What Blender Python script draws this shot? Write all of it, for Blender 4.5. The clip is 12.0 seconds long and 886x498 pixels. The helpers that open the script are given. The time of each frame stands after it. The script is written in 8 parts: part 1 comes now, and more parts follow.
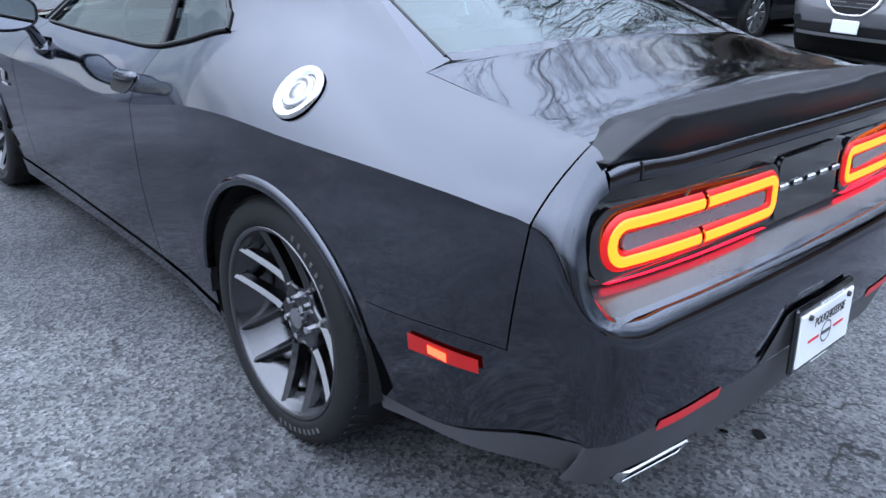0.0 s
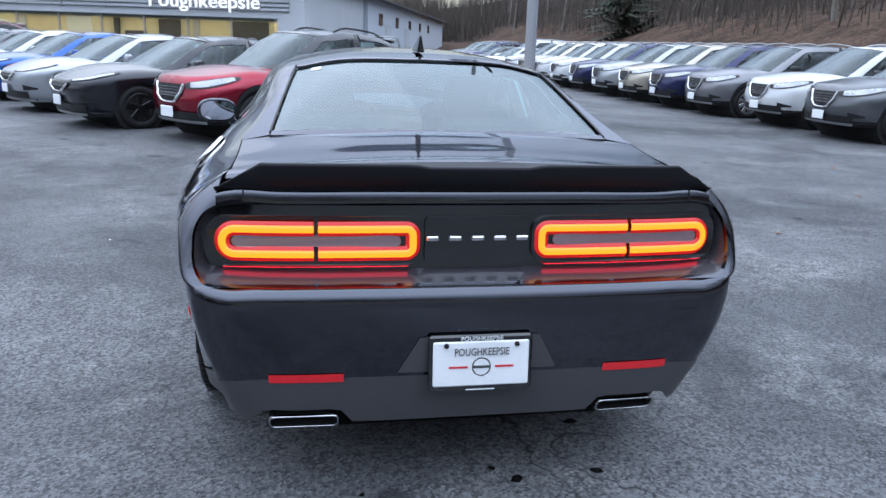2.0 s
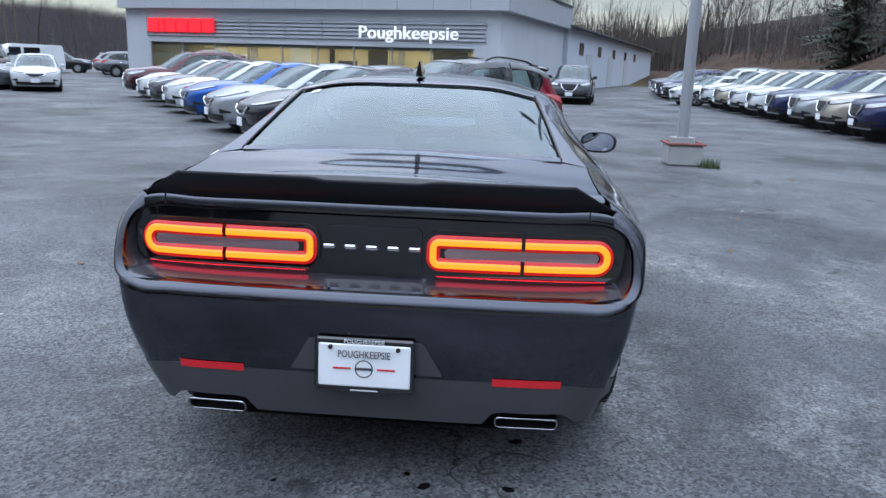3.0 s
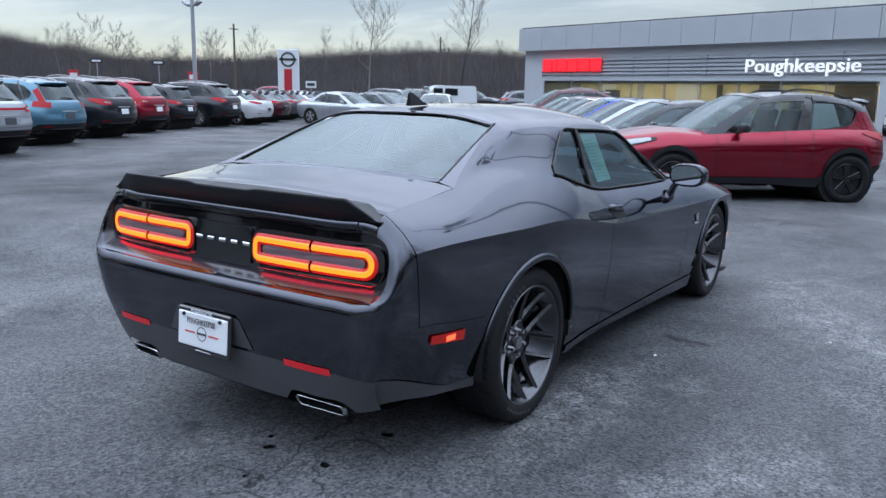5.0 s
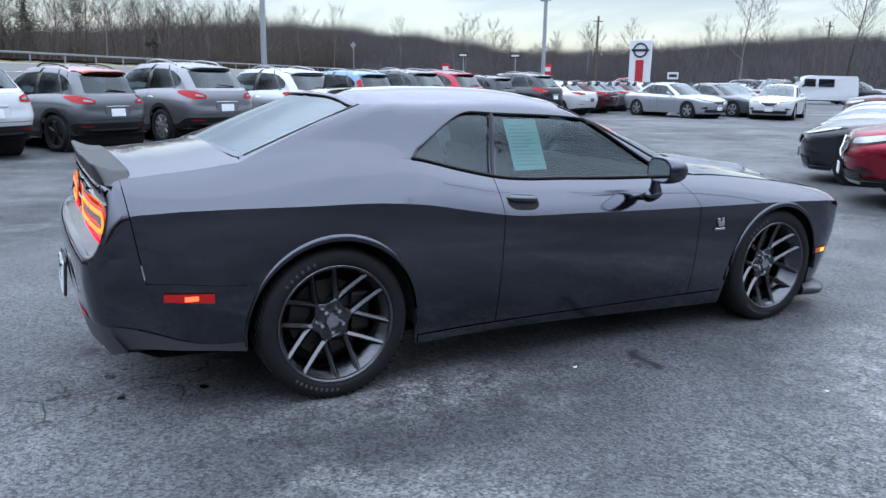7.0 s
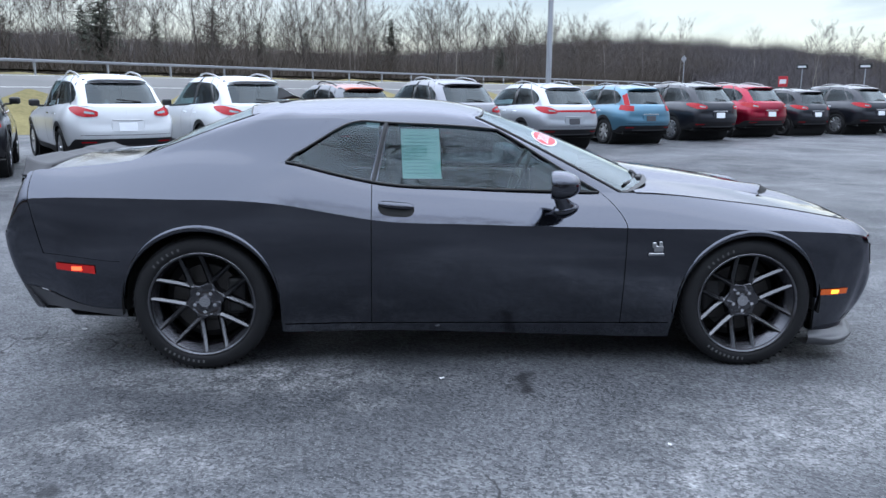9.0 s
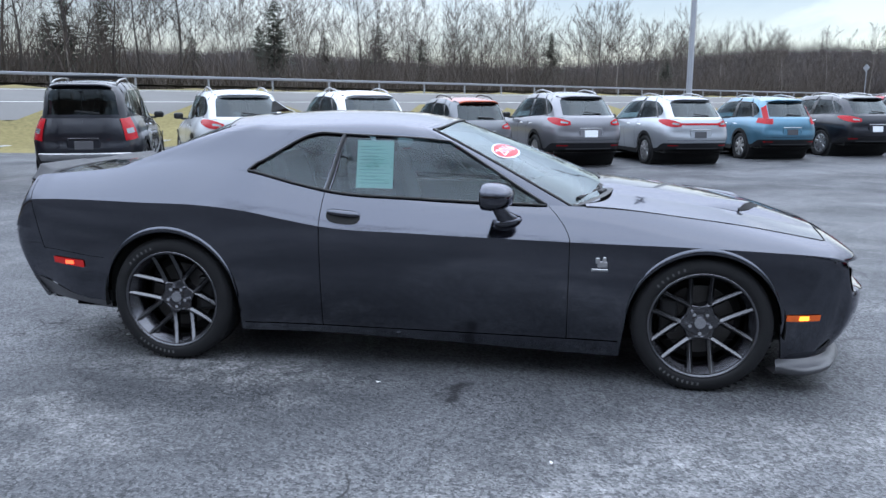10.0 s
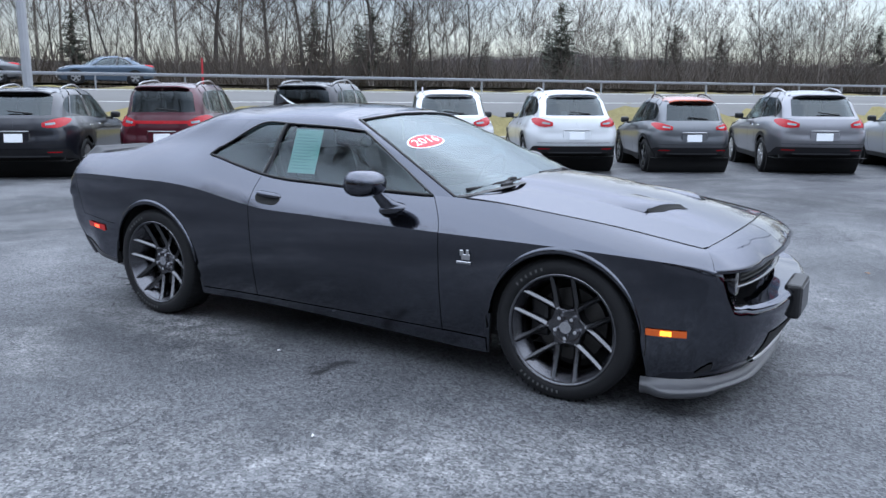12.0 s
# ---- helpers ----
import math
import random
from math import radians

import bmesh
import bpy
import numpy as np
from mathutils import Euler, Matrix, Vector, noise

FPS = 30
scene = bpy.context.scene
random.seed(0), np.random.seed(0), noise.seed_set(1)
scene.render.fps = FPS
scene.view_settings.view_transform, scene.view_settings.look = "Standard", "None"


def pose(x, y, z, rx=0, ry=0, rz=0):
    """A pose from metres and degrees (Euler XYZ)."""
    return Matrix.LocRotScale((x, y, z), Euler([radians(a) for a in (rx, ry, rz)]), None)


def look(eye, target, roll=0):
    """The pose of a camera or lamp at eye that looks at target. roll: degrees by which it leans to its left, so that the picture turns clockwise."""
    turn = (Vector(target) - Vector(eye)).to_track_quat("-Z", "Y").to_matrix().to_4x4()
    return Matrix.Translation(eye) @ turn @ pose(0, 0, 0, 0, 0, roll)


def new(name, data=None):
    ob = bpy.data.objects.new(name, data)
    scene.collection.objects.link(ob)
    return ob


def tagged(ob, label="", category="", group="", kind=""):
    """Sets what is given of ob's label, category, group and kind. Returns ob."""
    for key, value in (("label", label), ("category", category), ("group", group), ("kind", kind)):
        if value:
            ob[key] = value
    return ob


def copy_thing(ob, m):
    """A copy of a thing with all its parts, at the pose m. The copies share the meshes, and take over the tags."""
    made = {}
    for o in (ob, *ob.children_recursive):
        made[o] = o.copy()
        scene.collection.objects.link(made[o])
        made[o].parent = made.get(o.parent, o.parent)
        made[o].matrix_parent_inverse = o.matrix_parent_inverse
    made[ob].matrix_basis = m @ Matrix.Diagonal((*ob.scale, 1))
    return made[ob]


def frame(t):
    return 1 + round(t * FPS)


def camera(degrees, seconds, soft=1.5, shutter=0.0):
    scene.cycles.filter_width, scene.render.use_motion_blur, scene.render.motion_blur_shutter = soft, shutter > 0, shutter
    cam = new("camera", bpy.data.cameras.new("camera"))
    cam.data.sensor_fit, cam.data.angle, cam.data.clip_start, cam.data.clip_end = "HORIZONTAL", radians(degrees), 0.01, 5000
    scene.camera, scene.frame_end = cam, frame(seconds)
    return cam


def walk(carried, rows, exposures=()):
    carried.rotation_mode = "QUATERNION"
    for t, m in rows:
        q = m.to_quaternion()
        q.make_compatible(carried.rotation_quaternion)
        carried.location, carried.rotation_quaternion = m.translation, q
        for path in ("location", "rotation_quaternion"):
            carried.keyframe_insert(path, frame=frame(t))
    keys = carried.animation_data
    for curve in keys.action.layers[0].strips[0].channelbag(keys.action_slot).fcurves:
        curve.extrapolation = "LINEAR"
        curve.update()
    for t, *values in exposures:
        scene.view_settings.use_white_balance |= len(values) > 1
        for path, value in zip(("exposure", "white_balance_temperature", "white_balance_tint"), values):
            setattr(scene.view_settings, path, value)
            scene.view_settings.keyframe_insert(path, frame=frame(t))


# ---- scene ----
cam = camera(59.5, 12.0)
METRES, EYE, TILT, LEAN, TURN = 13.556, 1.409, 0.0, 0.0, -43.0
FROM_X, FROM_Y = -1.900, -1.698
ROWS = [
    (0.0, 0.0, 0.0, 0.0, 1.01, -22.76, -2.42),
    (0.5, 0.0335, -0.0153, 0.0022, 9.36, -20.06, -2.09),
    (1.0, 0.0741, -0.0199, 0.0034, 16.98, -18.02, -2.02),
    (1.5, 0.1136, -0.0232, 0.003, 24.47, -16.32, -2.01),
    (2.0, 0.15, -0.014, 0.0033, 32.65, -14.82, -1.97),
    (2.5, 0.1843, -0.0007, 0.0035, 40.27, -13.76, -1.96),
    (4.5, 0.292, 0.1087, 0.0062, 70.07, -11.1, -1.26),
    (5.0, 0.3043, 0.1487, 0.0056, 77.3, -11.4, -1.11),
    (5.5, 0.3123, 0.1934, 0.0061, 84.55, -11.91, -0.97),
    (6.0, 0.3118, 0.2389, 0.0049, 91.48, -12.23, -0.9),
    (6.5, 0.3084, 0.2855, 0.0052, 98.61, -12.46, -0.8),
    (7.0, 0.3016, 0.3309, 0.005, 104.61, -12.45, -0.91),
    (9.0, 0.2311, 0.4915, 0.0053, 129.75, -11.64, -0.42),
    (9.5, 0.2026, 0.5219, 0.005, 135.66, -11.2, -0.32),
    (10.0, 0.1738, 0.5567, 0.0055, 141.88, -10.76, -0.14),
    (10.5, 0.1423, 0.5822, 0.0039, 147.43, -10.51, -0.1),
    (11.0, 0.1085, 0.608, 0.0039, 153.17, -10.44, -0.08),
    (11.5, 0.0723, 0.6255, 0.0024, 158.68, -10.54, -0.08),
    (12.0, 0.0332, 0.6394, 0.0014, 164.1, -10.66, -0.18),
]
walk(cam, [(t, pose(FROM_X, FROM_Y, EYE, TILT, LEAN, TURN) @ pose(METRES * x, METRES * y, METRES * z, 90 + pitch, roll, yaw)) for t, x, y, z, yaw, pitch, roll in ROWS],
     exposures=[(0.0, 0.26, 5800, 10), (1.0, 0.08, 5850, 10), (2.5, -0.22, 5850, 10), (4.5, -0.38, 5850, 10), (5.5, -0.34, 5850, 10), (7.0, -0.08, 5850, 10), (9.0, -0.01, 5900, 10), (10.5, 0.05, 5950, 10), (12.0, 0.00, 5950, 10)])

# ---- world, sky and sun ----
world = bpy.data.worlds.new("world")
scene.world = world
world.use_nodes = True
wn, wl = world.node_tree.nodes, world.node_tree.links
wn.clear()
SUN_TURN = 66.0


def wnode(kind, **values):
    n = wn.new(kind)
    for k, v in values.items():
        n.inputs[k].default_value = v
    return n


sky = wnode("ShaderNodeTexSky")
sky.sky_type, sky.sun_disc = "NISHITA", False
sky.sun_elevation, sky.sun_rotation = radians(38), radians(-SUN_TURN)
sky.air_density, sky.dust_density = 1.0, 0.0
coord = wnode("ShaderNodeTexCoord")
sep = wnode("ShaderNodeSeparateXYZ")
wl.new(coord.outputs["Generated"], sep.inputs[0])
up = wnode("ShaderNodeMath")
up.operation = "MAXIMUM"
up.inputs[1].default_value = 0.0
wl.new(sep.outputs["Z"], up.inputs[0])
lift = wnode("ShaderNodeMath")
lift.operation = "ADD"
lift.inputs[1].default_value = 0.14
wl.new(up.outputs[0], lift.inputs[0])
flat = wnode("ShaderNodeVectorMath")
flat.operation = "DIVIDE"
joined = wnode("ShaderNodeCombineXYZ")
for k in range(3):
    wl.new(lift.outputs[0], joined.inputs[k])
wl.new(coord.outputs["Generated"], flat.inputs[0])
wl.new(joined.outputs[0], flat.inputs[1])
squash = wnode("ShaderNodeMapping")
squash.inputs["Scale"].default_value = (0.50, 1.0, 0.9)
squash.inputs["Rotation"].default_value = (0, 0, radians(-30))
wl.new(flat.outputs[0], squash.inputs["Vector"])
cloud = wnode("ShaderNodeTexNoise", Scale=1.15, Detail=9.0, Roughness=0.58, Distortion=0.35)
wl.new(squash.outputs[0], cloud.inputs["Vector"])
ramp = wnode("ShaderNodeValToRGB")
el = ramp.color_ramp.elements
el[0].position, el[0].color = 0.34, (0.42, 0.47, 0.56, 1)
el[1].position, el[1].color = 0.60, (1.14, 1.13, 1.10, 1)
mid = el.new(0.48)
mid.color = (0.57, 0.61, 0.67, 1)
wl.new(cloud.outputs["Fac"], ramp.inputs[0])
low = wnode("ShaderNodeMapRange")
low.inputs["From Min"].default_value, low.inputs["From Max"].default_value = 0.03, 0.17
low.inputs["To Min"].default_value, low.inputs["To Max"].default_value = 0.72, 0.0
wl.new(sep.outputs["Z"], low.inputs["Value"])
rim = wnode("ShaderNodeMix")
rim.data_type = "RGBA"
rim.inputs["B"].default_value = (1.26, 1.08, 0.78, 1)
wl.new(low.outputs[0], rim.inputs["Factor"])
wl.new(ramp.outputs[0], rim.inputs["A"])
# an overcast sky is about three times as bright overhead as at its rim
dome = wnode("ShaderNodeMapRange")
dome.inputs["From Min"].default_value, dome.inputs["From Max"].default_value = 0.22, 0.66
dome.inputs["To Min"].default_value, dome.inputs["To Max"].default_value = 0.52, 3.7
wl.new(sep.outputs["Z"], dome.inputs["Value"])
bg_cloud = wnode("ShaderNodeBackground")
wl.new(dome.outputs[0], bg_cloud.inputs["Strength"])
# the cloud sheet closes overhead
veil = wnode("ShaderNodeMapRange")
veil.inputs["From Min"].default_value, veil.inputs["From Max"].default_value = 0.10, 0.42
veil.inputs["To Min"].default_value, veil.inputs["To Max"].default_value = 0.0, 0.85
wl.new(sep.outputs["Z"], veil.inputs["Value"])
sheet = wnode("ShaderNodeMix")
sheet.data_type = "RGBA"
sheet.inputs["B"].default_value = (0.72, 0.78, 0.88, 1)
wl.new(veil.outputs[0], sheet.inputs["Factor"])
wl.new(rim.outputs["Result"], sheet.inputs["A"])
wl.new(sheet.outputs["Result"], bg_cloud.inputs["Color"])
bg_sky = wnode("ShaderNodeBackground", Strength=0.05)
wl.new(sky.outputs[0], bg_sky.inputs["Color"])
both = wnode("ShaderNodeAddShader")
wl.new(bg_cloud.outputs[0], both.inputs[0])
wl.new(bg_sky.outputs[0], both.inputs[1])
wout = wnode("ShaderNodeOutputWorld")
wl.new(both.outputs[0], wout.inputs[0])

sun = new("sun", bpy.data.lights.new("sun", "SUN"))
sun.data.energy, sun.data.angle, sun.data.color = 0.8, radians(110), (1.0, 0.93, 0.84)
sun.matrix_world = look((-90, 40, 77), (0, 0, 0))


# ---- materials ----
def material(name, color, rough=0.5, metal=0.0, coat=0.0, vary=0.12, scale=6.0, fine=90.0, bump=0.0, spec=0.5, emit=None, strength=0.0):
    """A plain surface with two scales of variation and, if asked, fine relief."""
    m = bpy.data.materials.new(name)
    m.use_nodes = True
    nodes, links = m.node_tree.nodes, m.node_tree.links
    b = nodes["Principled BSDF"]
    b.inputs["Roughness"].default_value, b.inputs["Metallic"].default_value = rough, metal
    b.inputs["Coat Weight"].default_value, b.inputs["Coat Roughness"].default_value = coat, 0.04
    b.inputs["Specular IOR Level"].default_value = spec
    if emit:
        b.inputs["Emission Color"].default_value, b.inputs["Emission Strength"].default_value = (*emit, 1), strength
    tc = nodes.new("ShaderNodeTexCoord")
    big, small = nodes.new("ShaderNodeTexNoise"), nodes.new("ShaderNodeTexNoise")
    for n, s in ((big, scale), (small, fine)):
        n.inputs["Scale"].default_value, n.inputs["Detail"].default_value = s, 4
        links.new(tc.outputs["Object"], n.inputs["Vector"])
    add = nodes.new("ShaderNodeMath")
    add.operation = "ADD"
    links.new(big.outputs["Fac"], add.inputs[0])
    links.new(small.outputs["Fac"], add.inputs[1])
    mix = nodes.new("ShaderNodeMapRange")
    mix.inputs["From Min"].default_value, mix.inputs["From Max"].default_value = 0.6, 1.4
    mix.inputs["To Min"].default_value, mix.inputs["To Max"].default_value = 1 - vary, 1 + vary
    links.new(add.outputs[0], mix.inputs["Value"])
    mul = nodes.new("ShaderNodeVectorMath")
    mul.operation = "SCALE"
    mul.inputs[0].default_value = color
    links.new(mix.outputs[0], mul.inputs["Scale"])
    links.new(mul.outputs[0], b.inputs["Base Color"])
    if bump:
        bp = nodes.new("ShaderNodeBump")
        bp.inputs["Strength"].default_value, bp.inputs["Distance"].default_value = bump, 0.01
        links.new(add.outputs[0], bp.inputs["Height"])
        links.new(bp.outputs[0], b.inputs["Normal"])
    return m


def glass(name, tint, clear=0.75, rough=0.0, ior=1.6):
    """A thin pane: part clear, part tinted, with a real glossy surface."""
    m = bpy.data.materials.new(name)
    m.use_nodes = True
    nodes, links = m.node_tree.nodes, m.node_tree.links
    nodes.clear()
    see = nodes.new("ShaderNodeBsdfTransparent")
    see.inputs[0].default_value = (*[clear * c for c in tint], 1)
    gloss = nodes.new("ShaderNodeBsdfGlossy")
    gloss.inputs["Roughness"].default_value = rough
    gloss.inputs["Color"].default_value = (0.88, 0.97, 1.0, 1)
    fres = nodes.new("ShaderNodeFresnel")
    fres.inputs["IOR"].default_value = ior
    mixed = nodes.new("ShaderNodeMixShader")
    out = nodes.new("ShaderNodeOutputMaterial")
    links.new(fres.outputs[0], mixed.inputs[0])
    links.new(see.outputs[0], mixed.inputs[1])
    links.new(gloss.outputs[0], mixed.inputs[2])
    links.new(mixed.outputs[0], out.inputs[0])
    return m


def paint(name, color, metal=0.55, rough=0.32):
    m = material(name, color, rough, metal, coat=1.0, vary=0.03, scale=2.0, fine=500.0)
    m.node_tree.nodes["Principled BSDF"].inputs["Specular Tint"].default_value = (0.35, 0.35, 0.38, 1)
    return m


GRANITE = paint("granite_paint", (0.058, 0.062, 0.078), 1.0, 0.115)
GRANITE.node_tree.nodes["Principled BSDF"].inputs["Coat Weight"].default_value = 1.0
GRANITE.node_tree.nodes["Principled BSDF"].inputs["Specular Tint"].default_value = (0.50, 0.50, 0.57, 1)
BLACK_TRIM = material("black_trim", (0.012, 0.012, 0.013), 0.45, vary=0.2)
GLOSS_BLACK = material("gloss_black", (0.006, 0.006, 0.007), 0.08, coat=1.0, vary=0.1)
MATT_BLACK = material("matt_black_plastic", (0.016, 0.016, 0.018), 0.55, vary=0.15, bump=0.05, fine=400, spec=0.3)
SPOILER = material("satin_black_blade", (0.009, 0.009, 0.012), 0.42, vary=0.12, bump=0.02, fine=400, spec=0.3)
GREY_PLASTIC = material("grey_plastic", (0.060, 0.060, 0.066), 0.42, vary=0.12, bump=0.05, fine=300)
SPLITTER = material("satin_grey_plastic", (0.07, 0.07, 0.075), 0.38, vary=0.10, bump=0.05, fine=300)
CHROME = material("chrome", (0.78, 0.78, 0.80), 0.08, 1.0, vary=0.03)
RUBBER = material("tyre_rubber", (0.009, 0.009, 0.010), 0.68, vary=0.25, scale=9, fine=160, bump=0.15, spec=0.3)
RUBBER_MARK = material("tyre_lettering", (0.075, 0.075, 0.075), 0.8)
ALLOY_DARK = material("dark_alloy", (0.10, 0.10, 0.108), 0.24, 1.0, coat=0.3, vary=0.08)
ALLOY = material("silver_alloy", (0.45, 0.45, 0.46), 0.32, 0.9, vary=0.06)
ALLOY_SMOKE = material("smoked_alloy", (0.045, 0.045, 0.048), 0.22, 0.9, coat=0.5, vary=0.08)
ALLOY_BLACK = material("black_alloy", (0.012, 0.012, 0.013), 0.3, 0.3, coat=0.5)
BRAKE = material("brake_disc", (0.07, 0.068, 0.066), 0.45, 0.8, vary=0.15, scale=20)
UNDER = material("underbody", (0.008, 0.008, 0.008), 0.9, vary=0.3)
SEAT = material("seat_cloth", (0.10, 0.10, 0.11), 0.8, vary=0.15, bump=0.1, fine=200)
RED_LENS = material("red_lens", (0.36, 0.006, 0.012), 0.22, coat=0.1, spec=0.25, vary=0.12, scale=25)
RED_GLOW = material("red_lamp_glow", (0.5, 0.01, 0.01), 0.2, coat=1.0, emit=(1.0, 0.09, 0.025), strength=3.5)
CHROME_CAP = material("bright_cap", (0.50, 0.50, 0.52), 0.16, 1.0, vary=0.05)
DARK_CHROME = material("dark_chrome", (0.16, 0.16, 0.17), 0.18, 1.0, vary=0.06)
REFLECTOR = material("red_reflector", (0.72, 0.02, 0.03), 0.35, vary=0.10, scale=60)
MARKER = material("lit_marker_lens", (0.16, 0.003, 0.004), 0.3, coat=0.2, emit=(1.0, 0.02, 0.012), strength=0.22)
SPOKE = material("graphite_spoke_face", (0.105, 0.105, 0.110), 0.24, 1.0, coat=0.4, vary=0.08)
TAIL_GLOW = material("tail_lamp_glow", (0.3, 0.02, 0.01), 0.3, emit=(1.0, 0.29, 0.006), strength=2.0)
TAIL_RED = material("tail_lamp_red", (0.3, 0.01, 0.01), 0.3, emit=(1.0, 0.012, 0.006), strength=0.45)
AMBER_GLOW = material("amber_lamp_glow", (0.28, 0.06, 0.008), 0.25, coat=0.4, emit=(1.0, 0.15, 0.01), strength=0.25)
AMBER_BULB = material("amber_bulb", (0.6, 0.3, 0.02), 0.2, emit=(1.0, 0.36, 0.03), strength=3.2)
# unseen red glow added for the tray to reflect; no part of the lamp
LEDGE_GLOW = material("added_red_glow", (0.3, 0.01, 0.01), 0.3, emit=(1.0, 0.004, 0.02), strength=5.0)
TRAY = material("gloss_grey_tray", (0.038, 0.036, 0.042), 0.16, coat=0.3, vary=0.1)
SMOKE_LENS = material("smoked_lens", (0.36, 0.25, 0.27), 0.16, 0.6, coat=1.0, vary=0.1)
HEAD_LENS = material("bright_headlamp_lens", (0.30, 0.31, 0.33), 0.16, 0.7, coat=1.0, vary=0.35, scale=18, fine=60)
LAMP_LENS = material("clear_lamp_lens", (0.20, 0.21, 0.23), 0.12, 0.5, coat=1.0, vary=0.2, scale=14)
PLATE = material("plate_white", (0.78, 0.80, 0.82), 0.35, vary=0.04)
INK = material("black_ink", (0.02, 0.02, 0.022), 0.5)
RED_INK = material("red_ink", (0.55, 0.02, 0.03), 0.45)
PAPER = material("mint_paper", (0.52, 0.78, 0.70), 0.7, vary=0.05, scale=12)
PAPER_INK = material("faded_print", (0.36, 0.58, 0.53), 0.7)
PANE = glass("tinted_pane", (0.62, 0.78, 0.80), 0.66, ior=1.56)
SCREEN = glass("screen_pane", (0.66, 0.82, 0.84), 0.66, ior=1.9)
REAR_SCREEN = glass("rear_screen_pane", (0.62, 0.78, 0.82), 0.66, ior=1.95)
PANE_CLEAR = glass("clear_green_pane", (0.82, 0.95, 0.93), 0.80, ior=1.7)
PANE_DARK = glass("dark_tinted_pane", (0.5, 0.6, 0.65), 0.10)
PANE_MID = glass("green_tinted_pane", (0.8, 0.95, 0.95), 0.55, ior=1.75)
MIRROR = material("mirror_glass", (0.85, 0.87, 0.9), 0.02, 1.0, vary=0.0)

COLORS = {
    "red": paint("red_paint", (0.26, 0.002, 0.022), 0.88, 0.34), "maroon": paint("maroon_paint", (0.060, 0.006, 0.013), 0.4),
    "white": paint("white_paint", (0.62, 0.635, 0.65), 0.0), "pearl": paint("pearl_paint", (0.62, 0.62, 0.58), 0.05),
    "silver": paint("silver_paint", (0.42, 0.44, 0.47), 0.6), "grey": paint("grey_paint", (0.12, 0.125, 0.135), 0.6),
    "midgrey": paint("mid_grey_paint", (0.20, 0.20, 0.215), 0.6), "black": paint("black_paint", (0.012, 0.013, 0.018), 0.3),
    "blue": paint("blue_paint", (0.015, 0.09, 0.36), 0.5), "navy": paint("navy_paint", (0.012, 0.016, 0.075), 0.5),
    "teal": paint("steel_blue_paint", (0.09, 0.20, 0.28), 0.5), "orange": paint("orange_paint", (0.33, 0.07, 0.03), 0.5),
    "beige": paint("champagne_paint", (0.48, 0.44, 0.36), 0.5), "bluegrey": paint("blue_grey_paint", (0.07, 0.10, 0.14), 0.5),
}


# ---- mesh helpers ----
def mesh(name, verts, faces, mats, parent=None, label="", smooth=True, index=None):
    d = bpy.data.meshes.new(name)
    d.from_pydata([tuple(map(float, v)) for v in verts], [], [tuple(map(int, f)) for f in faces])
    for m in mats if isinstance(mats, (list, tuple)) else [mats]:
        d.materials.append(m)
    d.polygons.foreach_set("use_smooth", [smooth] * len(d.polygons))
    if index is not None:
        d.polygons.foreach_set("material_index", index)
    d.update()
    ob = new(name, d)
    if parent is not None:
        ob.parent = parent
    if label:
        tagged(ob, label)
    return ob


def part(name, bm, mat, parent, label="", smooth=False):
    """Links a bmesh as one mesh object under a thing or a part."""
    d = bpy.data.meshes.new(name)
    bmesh.ops.recalc_face_normals(bm, faces=bm.faces)
    bm.to_mesh(d)
    bm.free()
    for m in mat if isinstance(mat, (list, tuple)) else [mat]:
        d.materials.append(m)
    d.polygons.foreach_set("use_smooth", [smooth] * len(d.polygons))
    ob = new(name, d)
    ob.parent = parent
    if label:
        tagged(ob, label)
    return ob


def thing(name, label, category, at=(0, 0, 0), turn=0.0, group=""):
    ob = new(name)
    ob.empty_display_size = 0.3
    ob.matrix_basis = pose(*at, 0, 0, turn)
    return tagged(ob, label, category, group)


def box(bm, size, at=(0, 0, 0), rot=(0, 0, 0), bevel=0.0, segments=1):
    made = bmesh.ops.create_cube(bm, size=1.0)["verts"]
    bmesh.ops.scale(bm, vec=size, verts=made)
    if bevel:
        edges = list({e for v in made for e in v.link_edges})
        made = bmesh.ops.bevel(bm, geom=edges + made, offset=bevel, segments=segments, affect="EDGES", profile=0.5)["verts"]
    bmesh.ops.transform(bm, matrix=pose(*at, *rot), verts=made)
    return made


def tube(bm, r0, r1, a, b, n=10, caps=True):
    a, b = Vector(a), Vector(b)
    m = Matrix.Translation((a + b) / 2) @ (b - a).to_track_quat("Z", "Y").to_matrix().to_4x4()
    return bmesh.ops.create_cone(bm, cap_ends=caps, segments=n, radius1=r0, radius2=r1, depth=(b - a).length, matrix=m)["verts"]


def grid(p, flip=False):
    """Vertices and faces of a patch given as an array of rows."""
    p = np.asarray(p, float)
    nu, nv = p.shape[:2]
    faces = []
    for i in range(nu - 1):
        for j in range(nv - 1):
            a, b, c, d = i * nv + j, (i + 1) * nv + j, (i + 1) * nv + j + 1, i * nv + j + 1
            faces.append((a, d, c, b) if flip else (a, b, c, d))
    return p.reshape(-1, 3), faces


def joined_grids(patches):
    verts, faces, n = [], [], 0
    for p, flip in patches:
        v, f = grid(p, flip)
        verts.append(v)
        faces += [tuple(i + n for i in q) for q in f]
        n += len(v)
    return np.concatenate(verts), faces


def mirrored(p):
    return np.asarray(p) * np.array([-1.0, 1.0, 1.0])


